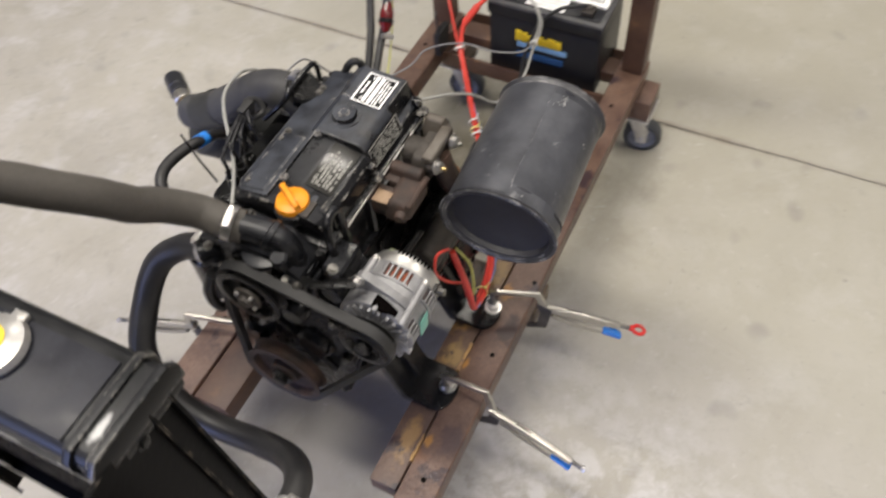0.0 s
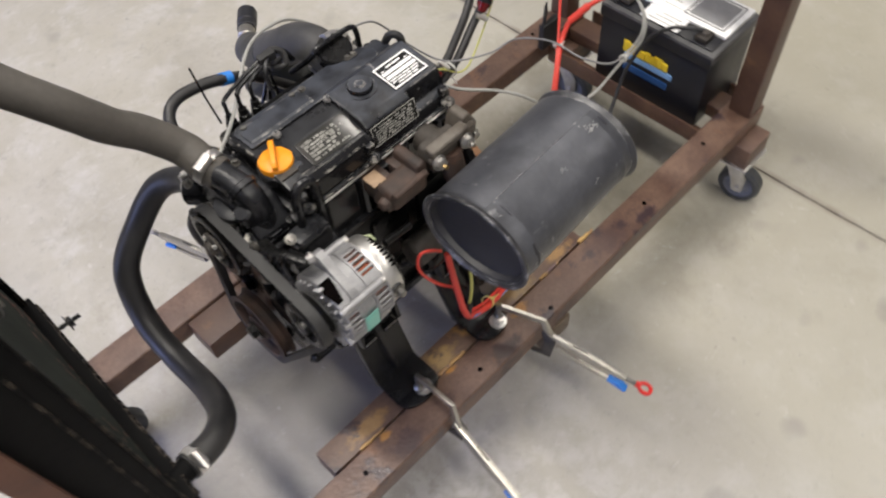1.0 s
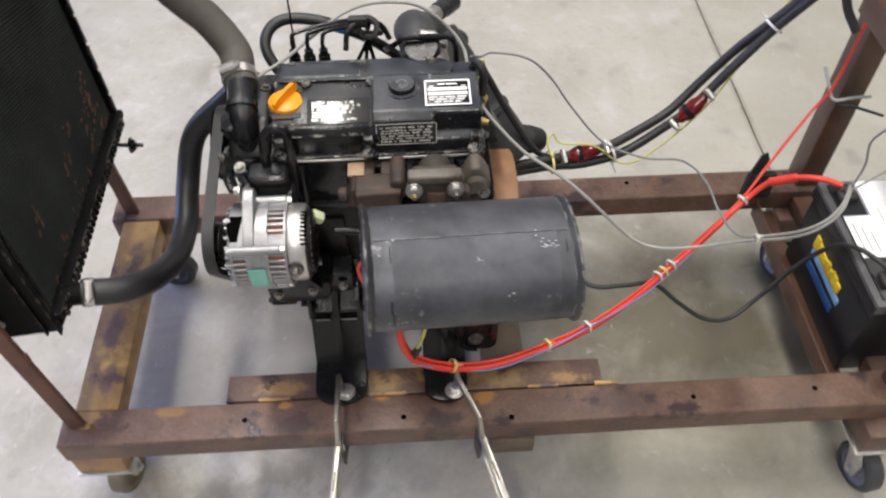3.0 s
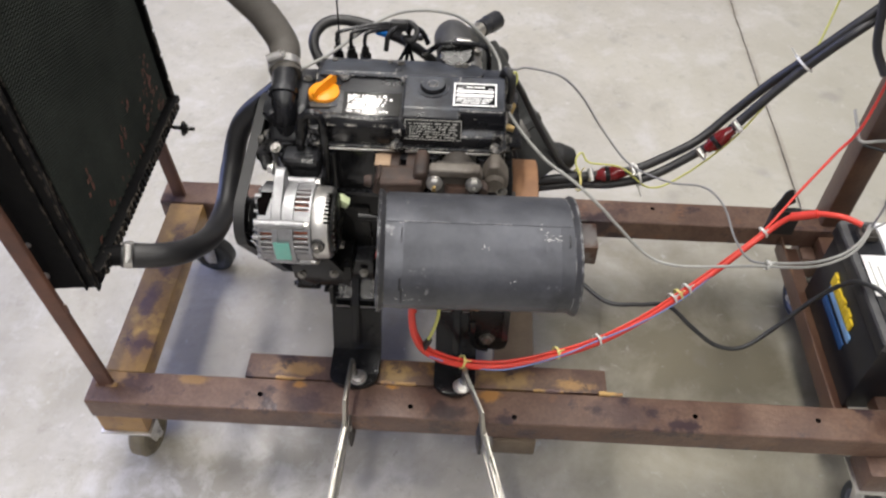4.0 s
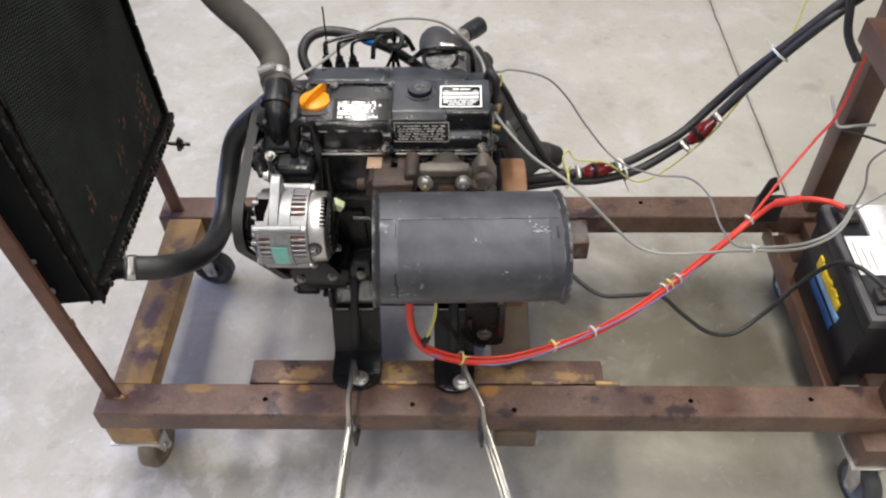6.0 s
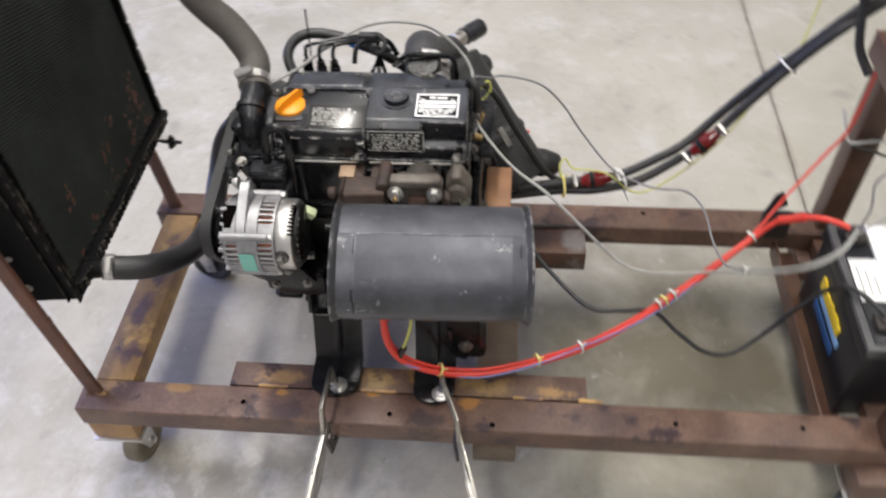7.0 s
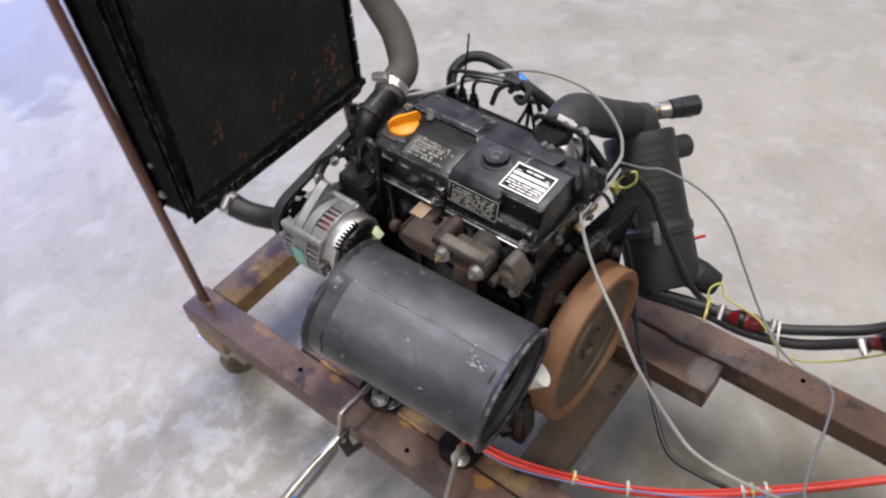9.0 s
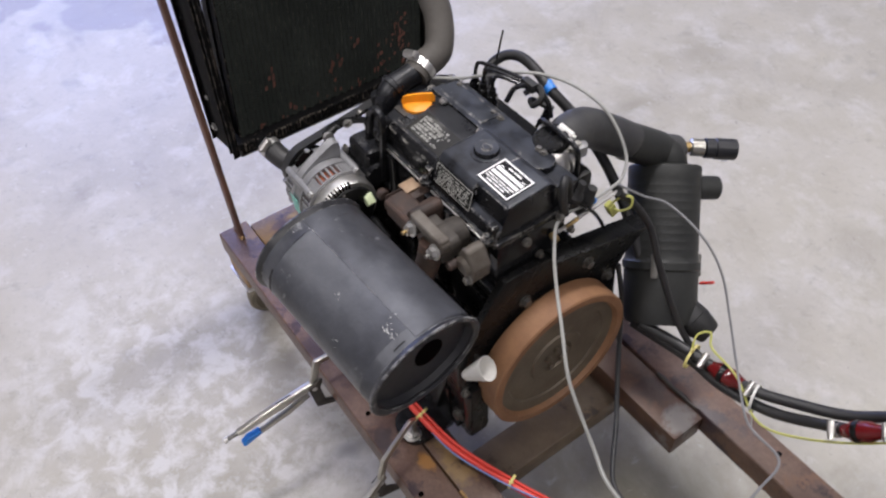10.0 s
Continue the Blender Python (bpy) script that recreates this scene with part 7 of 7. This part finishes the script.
    part("wire", tube([(0.383, 0.375, 0.645), (0.403, 0.411, 0.616), (0.426, 0.444, 0.597), (0.485, 0.454, 0.575), (0.529, 0.463, 0.526), (0.572, 0.453, 0.465), (0.630, 0.424, 0.408), (0.692, 0.368, 0.419), (0.753, 0.357, 0.420), (0.769, 0.285, 0.445), (0.775, 0.217, 0.441), (0.785, 0.164, 0.449), (0.810, 0.149, 0.456)], 0.0019, 8, 8), DARK_WIRE, g2)
    g3 = thing("battery_wire", (0.9, 0.17, 0.44), "pair of grey wires tied together before the battery", "wire")
    part("wire", tube([(0.8, 0.144, 0.456), (0.85, 0.15, 0.449), (0.9, 0.166, 0.438), (0.95, 0.195, 0.427), (0.99, 0.23, 0.418), (1.015, 0.262, 0.412), (1.03, 0.285, 0.408)], 0.0025, 10, 8), GREY_CABLE, g3)
    part("wire", tube([(0.805, 0.149, 0.459), (0.85, 0.155, 0.453), (0.9, 0.171, 0.443), (0.95, 0.20, 0.431), (0.99, 0.236, 0.421), (1.015, 0.268, 0.414), (1.03, 0.29, 0.41)], 0.0025, 10, 8), GREY_CABLE, g3)
    part("wire", tube([(1.03, 0.285, 0.412), (1.035, 0.29, 0.46), (1.02, 0.285, 0.52), (1.03, 0.26, 0.58), (1.045, 0.22, 0.64), (1.05, 0.2, 0.70)], 0.002, 8, 8), DARK_WIRE, g3)
    part("wire", tube([(1.03, 0.28, 0.412), (1.07, 0.27, 0.47), (1.08, 0.22, 0.55), (1.07, 0.17, 0.66)], 0.002, 8, 8), GREY_CABLE, g3)
    solo("cable_tie", tie_band((0.808, 0.147, 0.456), (1, 0.1, -0.1), 0.0065, (0, -0.5, 1), 0.01), TIE_WHITE, "white cable tie round grey wires", "cable tie", "cable ties")
    y2 = thing("signal_wire", (0.55, 0.43, 0.37), "loose yellow-green wire along the fuel hoses", "wire")
    part("wire", tube([(0.383, 0.37, 0.612), (0.392, 0.376, 0.626), (0.402, 0.386, 0.628), (0.405, 0.385, 0.612), (0.395, 0.378, 0.60), (0.384, 0.374, 0.598)], 0.0018, 8, 8), YELLOW_WIRE, y2)
    part("wire", tube([(0.542, 0.43, 0.37), (0.534, 0.446, 0.392), (0.546, 0.462, 0.397), (0.562, 0.452, 0.382), (0.62, 0.44, 0.384), (0.68, 0.43, 0.345), (0.74, 0.445, 0.365), (0.82, 0.47, 0.44), (0.88, 0.50, 0.53), (0.92, 0.515, 0.59), (0.94, 0.54, 0.66), (0.95, 0.56, 0.75)], 0.0018, 8, 8), YELLOW_WIRE, y2)
    post_tie = thing("cable_tie", (1.066, 0.475, 0.48), "dark cable tie and grey wire round the post", "cable tie", "cable ties")
    part("band", tube([(1.034, 0.505, 0.492), (1.0335, 0.47, 0.478), (1.0345, 0.442, 0.47), (1.07, 0.4425, 0.472), (1.10, 0.4425, 0.474)], 0.003, 8, 6), GREY_CABLE, post_tie)
    part("tail", tube([(1.04, 0.441, 0.462), (1.075, 0.43, 0.46), (1.12, 0.415, 0.452)], 0.0028, 8, 5), RUBBER, post_tie)
    pipe = thing("return_pipe", (1.02, 0.42, 0.6), "black rubber pipe bent past the post", "hose")
    part("hose", tube([(0.985, 0.50, 0.74), (0.992, 0.485, 0.69), (1.0, 0.47, 0.645), (1.02, 0.445, 0.61)], 0.0075, 10, 6), HOSE_BLACK, pipe)
    part("hose", tube([(1.10, 0.40, 0.60), (1.095, 0.395, 0.565), (1.11, 0.375, 0.545), (1.16, 0.35, 0.56), (1.2, 0.33, 0.60)], 0.0065, 10, 6), HOSE_BLACK, pipe)


battery_cables()


# ---- locking clamps ----
def locking_clamp(jaw, bend, pivot, tail, lever, label, ring=False, plate=1):
    """Nickel-plated locking pliers: bent upper jaw over the foot, riveted lower jaw under the rail, folded handle, blue release lever."""
    jaw, bend, pivot, tail, lever = (Vector(v) for v in (jaw, bend, pivot, tail, lever))
    ob = thing("locking_clamp", pivot, label, "clamp", "locking clamps")
    d = (tail - pivot).normalized()
    s = 1 if jaw.y > bend.y else -1
    side = Vector((d.y, -d.x, 0)).normalized() * (1 if d.y < 0 else -1)
    side = side if side.x > 0 else -side
    upper = part("upper_jaw", bar([jaw + Vector((0, 0.012 * s, -0.006)), jaw, bend, pivot], 0.0065, (0.008, 0.011, 0.012, 0.014), side), CHROME, ob)
    part("jaw_pad", lathe(jaw + Vector((0, 0.008 * s, -0.044)), (0, 0, 1), [(0, 0), (0.009, 0), (0.009, 0.006), (0.005, 0.01), (0.005, 0.04), (0, 0.04)], 14), ZINC_DULL, upper, "dull steel swivel pad")
    lower = part("lower_jaw", bar([pivot + side * 0.0065 * plate + Vector((0, 0.016 * s, 0.016)), pivot + side * 0.0065 * plate, pivot + side * 0.0065 * plate + Vector((0, 0.006 * s, -0.05)), pivot + side * 0.0065 * plate + Vector((0, 0.036 * s, -0.067)), pivot + side * 0.0065 * plate + Vector((0, 0.062 * s, -0.062))], 0.0045, (0.006, 0.02, 0.019, 0.013, 0.01), side), CAST_GREY, ob, "dull grey lower jaw")
    part("rivet", rod(pivot - side * 0.0045, pivot + side * (0.010 if plate > 0 else 0.006), 0.0048, seg=12, w=0.001), ZINC, lower)
    mid = pivot.lerp(tail, 0.42)
    grip = part("upper_handle", bar([pivot - d * 0.012 + Vector((0, 0, 0.004)), mid + Vector((0, 0, 0.004)), tail - d * 0.012], 0.0105, (0.016, 0.019, 0.012), side, w=0.003), CHROME, ob)
    part("handle_slot", bar([mid + Vector((0, 0, 0.0125)) - d * 0.025, mid + Vector((0, 0, 0.0128)) + d * 0.004], 0.0022, 0.002, side, w=0.0004), HOLE, grip, "dark slot in the handle")
    part("lower_handle", bar([pivot + d * 0.012 + Vector((0, 0, -0.014)), pivot.lerp(lever, 0.4) + Vector((0, 0, -0.014)), pivot.lerp(lever, 0.8) + Vector((0, 0, -0.006)), lever], 0.009, (0.012, 0.011, 0.009, 0.006), side, w=0.002), CHROME, ob)
    part("release_lever", bar([lever - d * 0.022 + Vector((0, 0, 0.004)), lever + Vector((0, 0, 0.002)), lever + d * 0.014 + Vector((0, 0, -0.004))], 0.014, (0.008, 0.012, 0.008), side, w=0.003), BLUE_GRIP, ob, "blue release lever")
    part("adjusting_screw", rod(tail - d * 0.014, tail + d * 0.008, 0.004, seg=10), ZINC_DULL, ob)
    knob = part("screw_knob", rod(tail + d * 0.006, tail + d * 0.014, 0.0055, seg=12, w=0.001), RED_GRIP if ring else ZINC, ob)
    if ring:
        c = tail + d * 0.024
        q = [c + d * 0.011 * math.cos(a) + Vector((d.y, -d.x, 0)) * 0.009 * math.sin(a) for a in (2 * math.pi * k / 10 for k in range(11))]
        part("ring", tube(q, 0.0035, 8, 3), RED_GRIP, knob, "red plastic ring")
    return ob


locking_clamp((0.155, 0.027, 0.297), (0.1545, -0.0425, 0.301), (0.152, -0.058, 0.240), (0.137, -0.215, 0.208), (0.142, -0.188, 0.183), "nickel-plated locking clamp gripping foot and rail, blue lever")
locking_clamp((0.342, 0.021, 0.297), (0.3705, -0.046, 0.291), (0.3755, -0.062, 0.246), (0.422, -0.203, 0.207), (0.416, -0.184, 0.18), "nickel-plated locking clamp with a red end ring", True, -1)
locking_clamp((0.10, 0.43, 0.285), (0.075, 0.51, 0.295), (0.078, 0.525, 0.24), (0.05, 0.68, 0.20), (0.058, 0.65, 0.182), "nickel-plated locking clamp on the far rail")

# loose white cup behind the muffler
solo("plastic_cup", lathe((0.404, 0.086, 0.449), (0.028, 0.022, 0.032), [(0, 0), (0.006, 0), (0.009, 0.005), (0.0185, 0.046), (0.0175, 0.046), (0.008, 0.007), (0, 0.006)], 24), WHITE_PLASTIC, "small white plastic cup wedged beside the flywheel", "cup")
